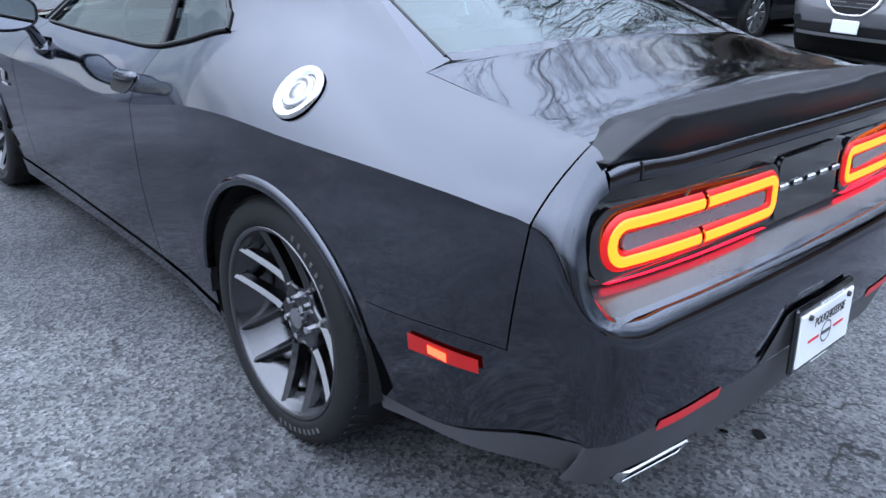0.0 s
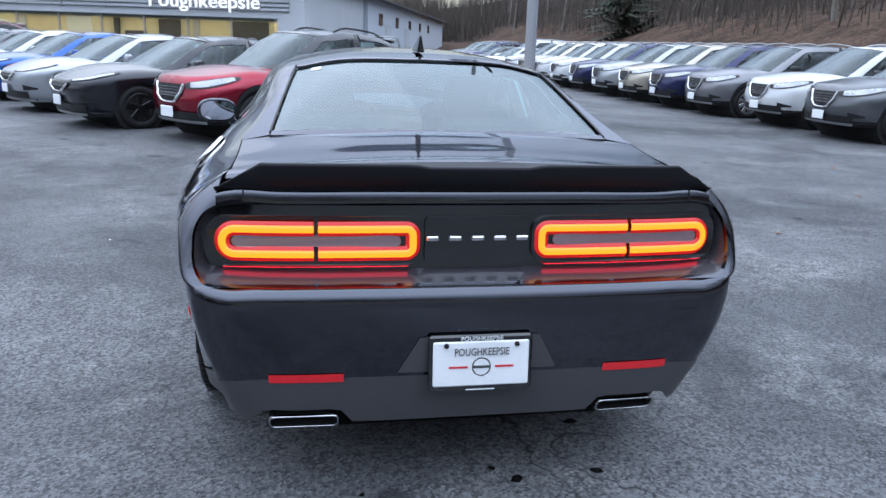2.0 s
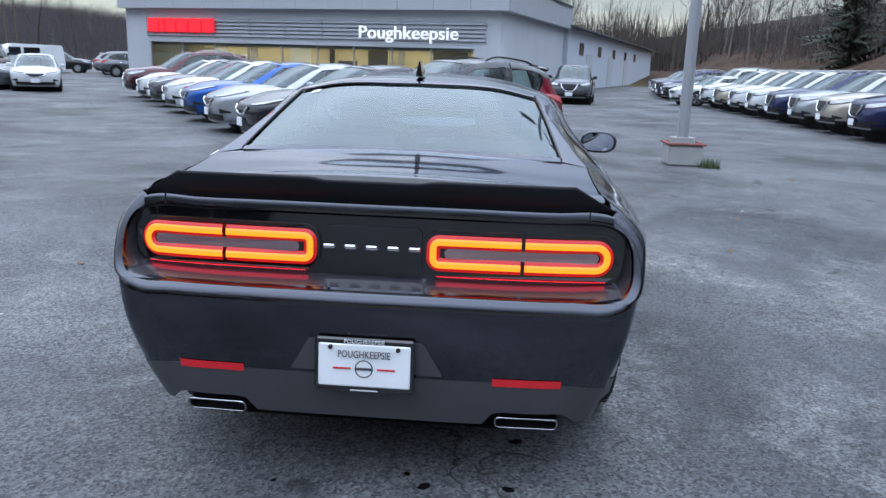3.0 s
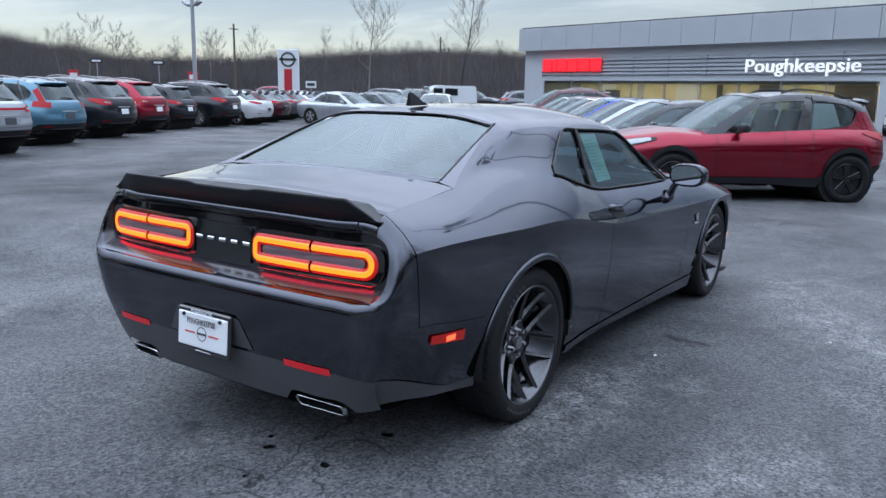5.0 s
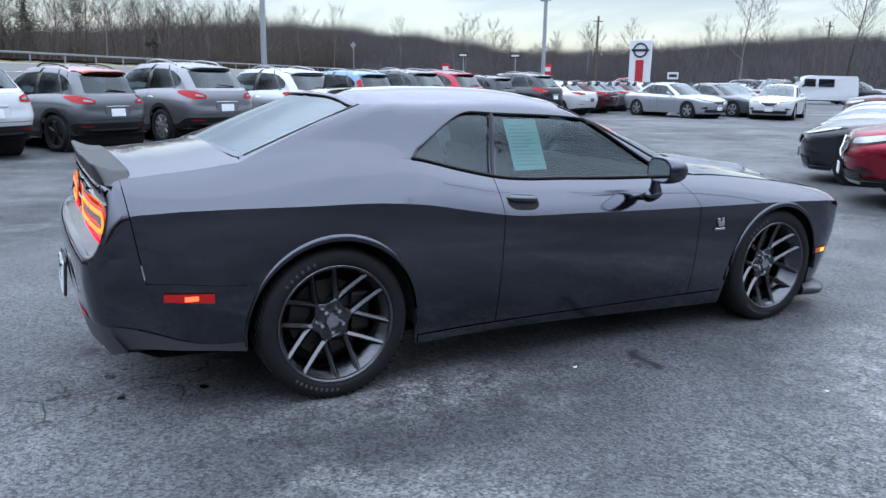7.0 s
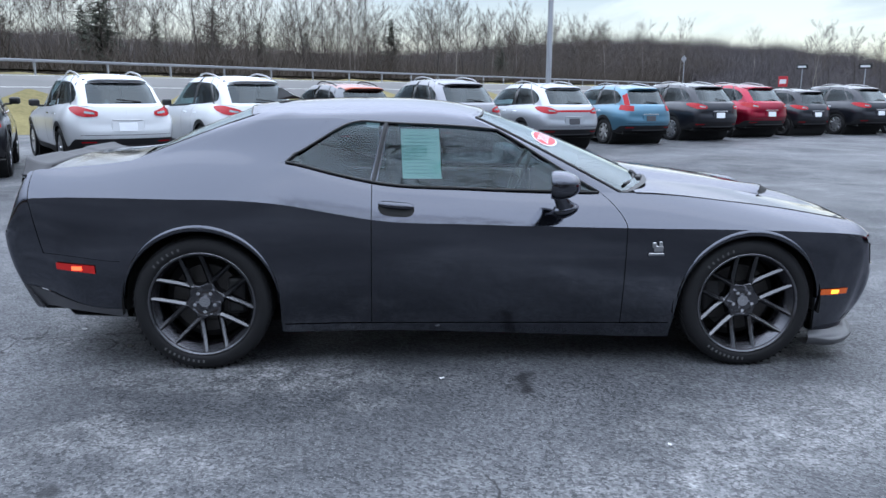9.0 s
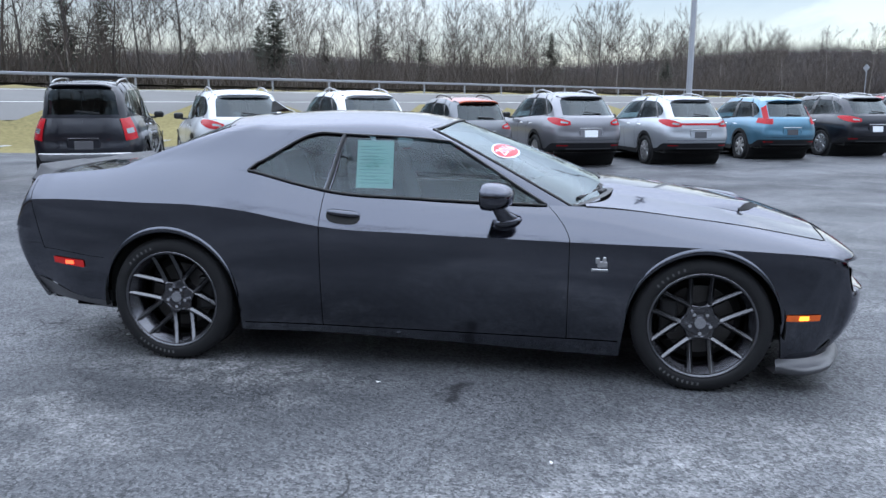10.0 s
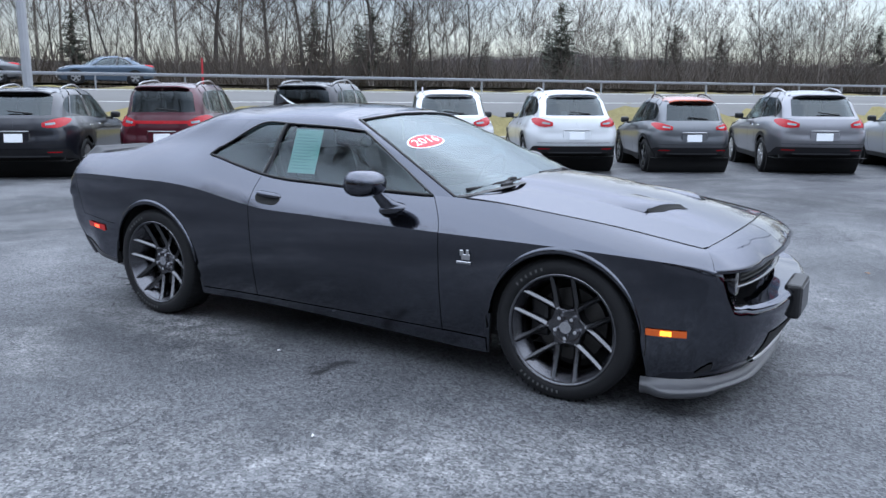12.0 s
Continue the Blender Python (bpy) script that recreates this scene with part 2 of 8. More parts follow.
def patch(name, patches, mat, parent, label="", weld=True, mirror=False, smooth=True):
    """Patches (array, flip) as one smooth mesh; mirror adds their images across x = 0."""
    patches = list(patches)
    if mirror:
        patches += [(mirrored(p), not f) for p, f in patches]
    v, f = joined_grids(patches)
    ob = mesh(name, v, f, mat, parent, label, smooth)
    if weld:
        bm = bmesh.new()
        bm.from_mesh(ob.data)
        bmesh.ops.remove_doubles(bm, verts=bm.verts, dist=0.0006)
        bm.to_mesh(ob.data)
        bm.free()
        ob.data.polygons.foreach_set("use_smooth", [smooth] * len(ob.data.polygons))
    return ob


class Curve:
    """A smooth curve through rows of numbers, by the length along their first three columns."""

    def __init__(self, rows):
        self.p = np.array(rows, float)
        step = np.linalg.norm(np.diff(self.p[:, :3], axis=0), axis=1)
        self.t = np.concatenate([[0], np.cumsum(np.maximum(step, 1e-4))])
        h = np.diff(self.t)
        d = np.diff(self.p, axis=0) / h[:, None]
        m = np.zeros_like(self.p)
        m[0], m[-1] = d[0], d[-1]
        m[1:-1] = (h[1:, None] * d[:-1] + h[:-1, None] * d[1:]) / (h[1:] + h[:-1])[:, None]
        self.m = m

    def at(self, t):
        t = np.atleast_1d(np.asarray(t, float))
        i = np.clip(np.searchsorted(self.t, t, side="right") - 1, 0, len(self.t) - 2)
        h = (self.t[i + 1] - self.t[i])[:, None]
        u = ((t - self.t[i])[:, None]) / h
        a, b, ma, mb = self.p[i], self.p[i + 1], self.m[i] * h, self.m[i + 1] * h
        return (2 * u**3 - 3 * u**2 + 1) * a + (u**3 - 2 * u**2 + u) * ma + (3 * u**2 - 2 * u**3) * b + (u**3 - u**2) * mb

    def row(self, k):
        """The place along the curve of the k-th row; k may lie between rows."""
        return np.interp(k, np.arange(len(self.t)), self.t)


def function(xs, ys):
    """A smooth function of one number."""
    c = Curve([(x, 0, 0, y) for x, y in zip(xs, ys)])
    lo, hi = xs[0], xs[-1]
    return lambda x: c.at(np.clip(np.atleast_1d(x), lo, hi) - lo)[:, 3]


class Shell:
    """A car's lower body: rows x, y, crease height, lower edge, inset of the lower edge, and the shoulder's x, y, z,
    from the middle of the tail round the right side to the middle of the nose."""

    def __init__(self, rows, axles, arch, arch_z=0.36, power=2.2, bulge=0.02, step=0.05, extra=(), roll=0.0):
        self.roll = roll
        self.c = Curve([(r[0], r[1], 0.0, *r[2:]) for r in rows])
        self.axles, self.arch_z, self.power, self.bulge = axles, arch_z, power, bulge
        self.arches = arch if isinstance(arch, tuple) else (arch, arch)
        n = int(self.c.t[-1] / step)
        t = list(np.linspace(0, self.c.t[-1], n))
        fine = np.linspace(0, self.c.t[-1], 4000)
        f = self.c.at(fine)
        side = f[:, 0] > 0.8 * f[:, 0].max()
        self.fine_t, self.fine = fine[side], f[side]
        for ya, ar in zip(axles, self.arches):
            for k in np.linspace(0.02, np.pi - 0.02, 25):
                t.append(self.t_of_y(ya - ar * np.cos(k)))
        for y in extra:
            t += [self.t_of_y(y - 0.0022), self.t_of_y(y + 0.0022)]
        t = np.array(sorted(t))
        self.t = t[np.concatenate([[True], np.diff(t) > 1e-4])]

    def t_of_y(self, y):
        return float(np.interp(y, self.fine[:, 1], self.fine_t))

    def frame_at(self, t):
        r = self.c.at(t)
        e = 1e-3
        d = self.c.at(np.clip(t + e, 0, self.c.t[-1])) - self.c.at(np.clip(t - e, 0, self.c.t[-1]))
        n = np.stack([d[:, 1], -d[:, 0]], 1)
        n /= np.linalg.norm(n, axis=1)[:, None]
        return r, n

    def low_edge(self, t):
        r, _ = self.frame_at(t)
        z = r[:, 4].copy()
        for ya, ar in zip(self.axles, self.arches):
            d = np.abs(r[:, 1] - ya)
            inside = (d < ar) & (r[:, 0] > 0.6 * self.c.p[:, 0].max())
            z = np.where(inside, np.maximum(z, self.arch_z + np.sqrt(np.maximum(ar**2 - d**2, 0))), z)
        return z

    def lower(self, t, z, off=0.0):
        """Points at the heights z (an array per station) on the side below the crease."""
        r, n = self.frame_at(t)
        z = np.asarray(z, float)
        if z.ndim == 1:
            z = np.repeat(z[None, :], len(r), 0)
        s = np.clip((r[:, 3:4] - z) / (r[:, 3:4] - r[:, 4:5]), 0, 1.3)
        inset = r[:, 5:6] * s**self.power - off + self.roll * np.abs(n[:, 1:2]) ** 2 * (1 - np.sqrt(1 - np.clip(1 - (r[:, 3:4] - z) / max(1.5 * self.roll, 1e-3), 0, 1) ** 2))
        x = r[:, 0:1] - n[:, 0:1] * inset
        y = r[:, 1:2] - n[:, 1:2] * inset
        return np.stack([np.maximum(x, 0), y, z], 2)

    def upper(self, t, v, off=0.0, lean=None):
        r, n = self.frame_at(t)
        v = np.atleast_1d(v)
        tuck = self.roll * np.abs(n[:, 1]) ** 2
        c = np.stack([r[:, 0] - n[:, 0] * tuck, r[:, 1] - n[:, 1] * tuck, r[:, 3]], 1)
        s = r[:, 6:9]
        out = np.concatenate([n, np.full((len(n), 1), 0.6)], 1)
        k = c + 0.45 * (s - c) + out * self.bulge
        p = [(1 - w) ** 2 * c + 2 * w * (1 - w) * k + w**2 * s + out * off for w in v]
        p = np.stack(p, 1)
        p[..., 0] = np.maximum(p[..., 0], 0)
        if lean is not None:
            p[..., 1] += lean(r[:, 1])[:, None] * (v[None, :] ** 1.6)
        return p

    def between(self, t0, t1):
        k = self.t[(self.t > t0 + 1e-5) & (self.t < t1 - 1e-5)]
        return np.concatenate([[t0], k, [t1]])


class House:
    """A car's glasshouse: rows of foot x, y, z and top x, y, z, from the middle of the tail to the middle of the windscreen."""

    def __init__(self, rows, bulge=0.02, skew=0.0):
        self.rows, self.skew = np.array(rows, float), skew
        self.c = Curve(rows)
        self.bulge = bulge

    def at(self, k, v, off=0.0):
        t = self.c.row(np.atleast_1d(k))
        r = self.c.at(t)
        e = 1e-3
        d = self.c.at(np.clip(t + e, 0, self.c.t[-1])) - self.c.at(np.clip(t - e, 0, self.c.t[-1]))
        n = np.stack([d[:, 1], -d[:, 0], 0.45 * np.hypot(d[:, 0], d[:, 1])], 1)
        n /= np.linalg.norm(n, axis=1)[:, None]
        a, b = r[:, :3], r[:, 3:6]
        m = (a + b) / 2 + n * (r[:, 6:7] if r.shape[1] > 6 else self.bulge) * 2
        v = np.atleast_1d(v)
        skew = r[:, 7:8] if r.shape[1] > 7 else self.skew
        p = np.stack([(1 - w) ** 2 * a + 2 * w * (1 - w) * m + w**2 * b + n * (off + skew * 9.48 * w**3 * (1 - w)) for w in v], 1)
        p[..., 0] = np.maximum(p[..., 0], 0)
        return p


def across(edge, crown, n=13, lift=None, power=2.0):
    """A panel from the right edge to its image, crowned in the middle."""
    w = np.linspace(1, -1, n)
    rise = crown * (edge[:, 0] / edge[:, 0].max()) ** 2
    p = np.stack([np.stack([edge[:, 0] * k, edge[:, 1], edge[:, 2] + rise * (1 - abs(k) ** power)], 1) for k in w], 1)
    if lift is not None:
        p = lift(p)
    return p


def text(body, size, mat, name, parent, at, rot, label="", depth=0.002, width=None):
    cu = bpy.data.curves.new(name, "FONT")
    cu.body, cu.size, cu.extrude, cu.align_x, cu.align_y = body, size, depth, "CENTER", "CENTER"
    cu.resolution_u = 3
    tmp = bpy.data.objects.new(name, cu)
    scene.collection.objects.link(tmp)
    bpy.context.view_layer.update()
    d = bpy.data.meshes.new_from_object(tmp.evaluated_get(bpy.context.evaluated_depsgraph_get()))
    bpy.data.objects.remove(tmp)
    if width:
        xs = [v.co.x for v in d.vertices]
        k = width / (max(xs) - min(xs))
        for v in d.vertices:
            v.co.x *= k
    d.materials.clear()
    d.materials.append(mat)
    ob = new(name, d)
    ob.parent = parent
    ob.matrix_basis = pose(*at, *rot)
    if label:
        tagged(ob, label)
    return ob


# ---- ground, lot, road ----
ROAD_P, ROAD_U = np.array([-26.3, -20.7]), np.array([-0.807, 0.590])
ROAD_M = np.array([-0.590, -0.807])


def ease(a, b, x):
    u = np.clip((x - a) / (b - a), 0, 1)
    return u * u * (3 - 2 * u)


def road_side(x, y):
    """Distance past the guard rail, away from the lot."""
    return (x - ROAD_P[0]) * ROAD_M[0] + (y - ROAD_P[1]) * ROAD_M[1]


def height(x, y):
    x, y = np.asarray(x, float), np.asarray(y, float)
    q = road_side(x, y)
    west = 1.45 * ease(-11.2, -6.8, q) + 0.075 * np.clip(q + 7.2, 0, 7) + 0.25 * ease(0, 2.5, q)
    west = west - 0.16 * ease(-7.0, -5.6, q) * ease(-0.6, -2.0, q) - 0.20 * ease(2.0, 3.4, q) * ease(11.0, 9.8, q)
    toe = 16.8 + 0.10 * np.maximum(y - 30, 0) + 0.6 * np.sin(y * 0.21)
    e = x - toe
    east = 3.4 * ease(0, 10, e) + 0.18 * np.maximum(e - 8, 0)
    east = np.minimum(east, 24)
    north = 0.05 * np.maximum(y - 90, 0) * ease(-60, 20, x)
    north = np.minimum(north, 10)
    r = np.hypot(x, y)
    far = 12.5 * ease(150, 330, r) * ease(0.1, 0.5, np.clip(-x / np.maximum(r, 1), 0, 1)) * (1 + 0.25 * np.sin(np.arctan2(y, x) * 9 + 1))
    wobble = 0.10 * np.sin(x * 0.7 + 1.3) * np.sin(y * 0.6) * ease(1, 6, np.maximum(e, q - 11))
    return np.where(west + np.maximum(east, 0) > 0.001, 0, -0.06) + west + np.maximum(east, 0) + north + far + wobble


def ground_material():
    m = material("winter_ground", (0.17, 0.145, 0.065), 0.95, vary=0.35, scale=0.35, fine=7.0, bump=0.6, spec=0.1)
    nodes, links = m.node_tree.nodes, m.node_tree.links
    b = nodes["Principled BSDF"]
    geo = nodes.new("ShaderNodeNewGeometry")
    sep_ = nodes.new("ShaderNodeSeparateXYZ")
    links.new(geo.outputs["Position"], sep_.inputs[0])
    edge = nodes.new("ShaderNodeMapRange")
    edge.inputs["From Min"].default_value, edge.inputs["From Max"].default_value = 12.0, 18.0
    links.new(sep_.outputs["X"], edge.inputs["Value"])
    leaf = nodes.new("ShaderNodeTexVoronoi")
    leaf.inputs["Scale"].default_value = 6.0
    links.new(geo.outputs["Position"], leaf.inputs["Vector"])
    patchy = nodes.new("ShaderNodeTexNoise")
    patchy.inputs["Scale"].default_value, patchy.inputs["Detail"].default_value = 0.6, 6
    links.new(geo.outputs["Position"], patchy.inputs["Vector"])
    r = nodes.new("ShaderNodeValToRGB")
    r.color_ramp.elements[0].position, r.color_ramp.elements[0].color = 0.3, (0.028, 0.019, 0.014, 1)
    r.color_ramp.elements[1].position, r.color_ramp.elements[1].color = 0.7, (0.092, 0.060, 0.043, 1)
    addn = nodes.new("ShaderNodeMath")
    addn.operation = "MULTIPLY_ADD"
    addn.inputs[1].default_value = 0.45
    links.new(leaf.outputs["Color"], addn.inputs[0])
    links.new(patchy.outputs["Fac"], addn.inputs[2])
    sh = nodes.new("ShaderNodeMath")
    sh.operation = "SUBTRACT"
    sh.inputs[1].default_value = 0.2
    links.new(addn.outputs[0], sh.inputs[0])
    links.new(sh.outputs[0], r.inputs[0])
    old = b.inputs["Base Color"].links[0].from_socket
    mx = nodes.new("ShaderNodeMix")
    mx.data_type = "RGBA"
    links.new(edge.outputs[0], mx.inputs["Factor"])
    links.new(old, mx.inputs["A"])
    links.new(r.outputs[0], mx.inputs["B"])
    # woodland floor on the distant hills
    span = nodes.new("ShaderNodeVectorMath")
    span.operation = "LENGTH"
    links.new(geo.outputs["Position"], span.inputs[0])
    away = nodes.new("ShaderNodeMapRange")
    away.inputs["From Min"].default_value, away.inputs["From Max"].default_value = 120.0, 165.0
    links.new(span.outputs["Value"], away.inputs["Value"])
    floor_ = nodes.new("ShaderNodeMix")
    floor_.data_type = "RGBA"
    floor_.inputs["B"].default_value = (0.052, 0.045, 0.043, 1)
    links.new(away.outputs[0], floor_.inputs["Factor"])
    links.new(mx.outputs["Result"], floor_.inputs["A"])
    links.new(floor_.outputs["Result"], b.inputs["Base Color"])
    return m


GROUND = ground_material()
axis = np.concatenate([[-2600, -1600, -1000, -700, -520], np.arange(-420, -120, 15), np.arange(-120, 120, 2.5), np.arange(120, 420, 15), [420, 520, 700, 1000, 1600, 2600]])
gx, gy = np.meshgrid(axis, axis, indexing="ij")
gv, gf = grid(np.stack([gx, gy, height(gx, gy)], 2))
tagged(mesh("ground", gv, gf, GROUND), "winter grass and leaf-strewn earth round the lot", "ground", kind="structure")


def asphalt_material():
    m = bpy.data.materials.new("worn_asphalt")
    m.use_nodes = True
    nodes, links = m.node_tree.nodes, m.node_tree.links
    b = nodes["Principled BSDF"]
    geo = nodes.new("ShaderNodeNewGeometry")

    def noise_at(scale, detail=4.0, rough=0.6, dist=0.0):
        n = nodes.new("ShaderNodeTexNoise")
        n.inputs["Scale"].default_value, n.inputs["Detail"].default_value = scale, detail
        n.inputs["Roughness"].default_value, n.inputs["Distortion"].default_value = rough, dist
        links.new(geo.outputs["Position"], n.inputs["Vector"])
        return n.outputs["Fac"]

    def ramp_of(value, p0, c0, p1, c1):
        r = nodes.new("ShaderNodeValToRGB")
        r.color_ramp.elements[0].position, r.color_ramp.elements[0].color = p0, (*c0, 1)
        r.color_ramp.elements[1].position, r.color_ramp.elements[1].color = p1, (*c1, 1)
        links.new(value, r.inputs[0])
        return r.outputs[0]

    def blend(fac, a, c, mode="MIX"):
        x = nodes.new("ShaderNodeMix")
        x.data_type, x.blend_type = "RGBA", mode
        if isinstance(fac, float):
            x.inputs["Factor"].default_value = fac
        else:
            links.new(fac, x.inputs["Factor"])
        links.new(a, x.inputs["A"])
        links.new(c, x.inputs["B"])
        return x.outputs["Result"]

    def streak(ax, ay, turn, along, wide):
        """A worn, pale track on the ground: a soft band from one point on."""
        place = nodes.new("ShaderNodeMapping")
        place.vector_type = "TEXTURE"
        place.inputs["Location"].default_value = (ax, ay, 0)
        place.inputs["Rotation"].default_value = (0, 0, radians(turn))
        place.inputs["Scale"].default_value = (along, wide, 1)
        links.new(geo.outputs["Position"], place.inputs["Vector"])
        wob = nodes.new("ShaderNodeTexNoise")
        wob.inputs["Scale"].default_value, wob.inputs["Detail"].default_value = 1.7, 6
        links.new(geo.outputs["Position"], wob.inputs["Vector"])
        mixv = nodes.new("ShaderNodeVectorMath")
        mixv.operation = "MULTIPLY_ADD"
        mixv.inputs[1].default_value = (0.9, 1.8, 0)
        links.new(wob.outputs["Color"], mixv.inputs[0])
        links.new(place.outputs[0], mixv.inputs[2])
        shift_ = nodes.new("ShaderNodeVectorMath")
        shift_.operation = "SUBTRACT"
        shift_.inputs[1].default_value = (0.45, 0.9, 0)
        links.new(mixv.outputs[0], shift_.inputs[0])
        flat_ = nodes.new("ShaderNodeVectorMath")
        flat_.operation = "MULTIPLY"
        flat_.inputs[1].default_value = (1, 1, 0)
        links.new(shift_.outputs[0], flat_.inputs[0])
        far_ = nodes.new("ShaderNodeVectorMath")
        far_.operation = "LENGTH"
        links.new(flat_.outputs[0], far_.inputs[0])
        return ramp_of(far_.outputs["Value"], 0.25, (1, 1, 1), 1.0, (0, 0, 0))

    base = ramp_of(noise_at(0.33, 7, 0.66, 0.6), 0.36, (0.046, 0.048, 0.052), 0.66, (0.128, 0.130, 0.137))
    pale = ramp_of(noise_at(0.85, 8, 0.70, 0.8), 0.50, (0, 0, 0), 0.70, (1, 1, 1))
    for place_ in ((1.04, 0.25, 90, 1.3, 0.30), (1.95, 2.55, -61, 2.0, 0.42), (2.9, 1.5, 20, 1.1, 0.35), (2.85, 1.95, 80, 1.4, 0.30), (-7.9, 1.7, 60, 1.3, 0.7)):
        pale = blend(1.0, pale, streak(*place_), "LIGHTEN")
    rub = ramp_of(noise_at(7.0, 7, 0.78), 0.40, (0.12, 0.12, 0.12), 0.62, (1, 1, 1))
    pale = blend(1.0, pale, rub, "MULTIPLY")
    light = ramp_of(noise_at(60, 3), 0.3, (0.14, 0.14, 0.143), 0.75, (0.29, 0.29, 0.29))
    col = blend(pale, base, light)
    stone = nodes.new("ShaderNodeTexVoronoi")
    stone.inputs["Scale"].default_value = 85
    links.new(geo.outputs["Position"], stone.inputs["Vector"])
    grain = ramp_of(stone.outputs["Color"], 0.15, (0.42, 0.42, 0.43), 0.9, (1.62, 1.62, 1.60))
    col = blend(1.0, col, grain, "MULTIPLY")
    speck = ramp_of(noise_at(150, 2), 0.64, (0, 0, 0), 0.70, (1, 1, 1))
    col = blend(speck, col, ramp_of(noise_at(3.0), 0.2, (0.17, 0.17, 0.17), 0.8, (0.36, 0.36, 0.355)))
    # damp ground in front of the row by the grass bank
    damp = streak(-8.8, 3.2, 122, 11.0, 4.2)
    col = blend(damp, col, blend(1.0, col, ramp_of(noise_at(0.8, 4), 0.3, (0.52, 0.52, 0.54), 0.7, (0.78, 0.78, 0.80)), "MULTIPLY"))
    # dark drips and oil
    oil = ramp_of(noise_at(2.1, 3, 0.5, 0.3), 0.27, (1, 1, 1), 0.33, (0, 0, 0))
    col = blend(oil, col, ramp_of(noise_at(9.0), 0.3, (0.020, 0.020, 0.022), 0.7, (0.03, 0.03, 0.032)))
    # hairline cracks along cell borders, broken up
    cell = nodes.new("ShaderNodeTexVoronoi")
    cell.feature = "DISTANCE_TO_EDGE"
    cell.inputs["Scale"].default_value = 0.30
    warp = nodes.new("ShaderNodeTexNoise")
    warp.inputs["Scale"].default_value, warp.inputs["Detail"].default_value = 1.6, 6
    links.new(geo.outputs["Position"], warp.inputs["Vector"])
    offs = nodes.new("ShaderNodeVectorMath")
    offs.operation = "MULTIPLY_ADD"
    offs.inputs[1].default_value = (1.1, 1.1, 1.1)
    links.new(warp.outputs["Color"], offs.inputs[0])
    links.new(geo.outputs["Position"], offs.inputs[2])
    links.new(offs.outputs[0], cell.inputs["Vector"])
    crack = ramp_of(cell.outputs["Distance"], 0.0012, (1, 1, 1), 0.0035, (0, 0, 0))
    broken = ramp_of(noise_at(0.5, 3), 0.56, (0, 0, 0), 0.62, (1, 1, 1))
    both_ = blend(1.0, crack, broken, "MULTIPLY")
    col = blend(both_, col, ramp_of(noise_at(30.0), 0.3, (0.015, 0.015, 0.016), 0.7, (0.03, 0.03, 0.03)))
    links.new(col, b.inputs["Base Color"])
    b.inputs["Specular IOR Level"].default_value = 0.16
    rr = nodes.new("ShaderNodeMapRange")
    rr.inputs["From Min"].default_value, rr.inputs["From Max"].default_value = 0.35, 0.65
    rr.inputs["To Min"].default_value, rr.inputs["To Max"].default_value = 0.42, 0.75
    links.new(noise_at(0.45, 5, 0.6, 0.5), rr.inputs["Value"])
    links.new(rr.outputs[0], b.inputs["Roughness"])
    bp = nodes.new("ShaderNodeBump")
    bp.inputs["Strength"].default_value, bp.inputs["Distance"].default_value = 0.42, 0.006
    links.new(stone.outputs["Distance"], bp.inputs["Height"])
    links.new(bp.outputs[0], b.inputs["Normal"])
    return m


ASPHALT = asphalt_material()


def lot_z(x, y):
    """The lot falls a little towards the coupe's nose."""
    return -0.0195 * ease(0.0, 2.95, y) * (1 - ease(5.5, 9.0, y)) * (1 - ease(3.5, 7.0, np.abs(x)))


lot_v = [(-19.8, -11.8, 0), (-8, -20.456, 0), (8, -32.192, 0), (16.6, -38.5, 0), (16.6, 82, 0), (8, 82, 0), (-8, 82, 0), (-72, 82, 0), (-77, 29.8, 0), (-8, -1, 0), (8, -1, 0), (-8, 10, 0), (8, 10, 0)]
lot_f = [(0, 1, 9, 11, 6, 7, 8), (1, 2, 10, 9), (2, 3, 4, 5, 12, 10), (11, 12, 5, 6)]
fx_, fy_ = np.meshgrid(np.linspace(-8, 8, 33), np.linspace(-1, 10, 45), indexing="ij")
fall_v, fall_f = grid(np.stack([fx_, fy_, lot_z(fx_, fy_)], 2), True)
fall_f = [tuple(int(k) + len(lot_v) for k in q) for q in fall_f]
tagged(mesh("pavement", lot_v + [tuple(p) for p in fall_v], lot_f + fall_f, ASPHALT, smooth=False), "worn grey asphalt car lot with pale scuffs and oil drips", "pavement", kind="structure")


def road_point(s, q, z):
    p = ROAD_P + ROAD_U * s + ROAD_M * q
    return (p[0], p[1], z)


ROAD_MAT = material("road_asphalt", (0.15, 0.147, 0.143), 0.9, vary=0.15, scale=0.4, fine=40, spec=0.1)
LINE_PAINT = material("road_line", (0.62, 0.62, 0.58), 0.7, vary=0.2)
CONCRETE = material("concrete", (0.33, 0.33, 0.32), 0.85, vary=0.18, scale=3, fine=60, bump=0.2)
GALV = material("galvanised_steel", (0.30, 0.31, 0.33), 0.6, 0.4, vary=0.12, scale=8)
ss = np.linspace(-90, 190, 57)
rv, rf = grid([[road_point(s, -8.3, 0.85), road_point(s, -7.2, 1.425), road_point(s, -0.5, 2.005), road_point(s, 0.3, 1.8)] for s in ss], flip=True)
tagged(mesh("road", rv, rf, ROAD_MAT), "pale grey two-lane road beyond the grass bank", "road", kind="structure")
lv, lf = joined_grids([(np.array([[road_point(s, q, 2.010 - 0.0866 * (-0.5 - q)), road_point(s, q + 0.12, 2.010 - 0.0866 * (-0.5 - q - 0.12))] for s in ss]), True) for q in (-7.0, -1.2)])
tagged(mesh("road_line", lv, lf, LINE_PAINT), "faded white edge lines on the road", "line", kind="structure")
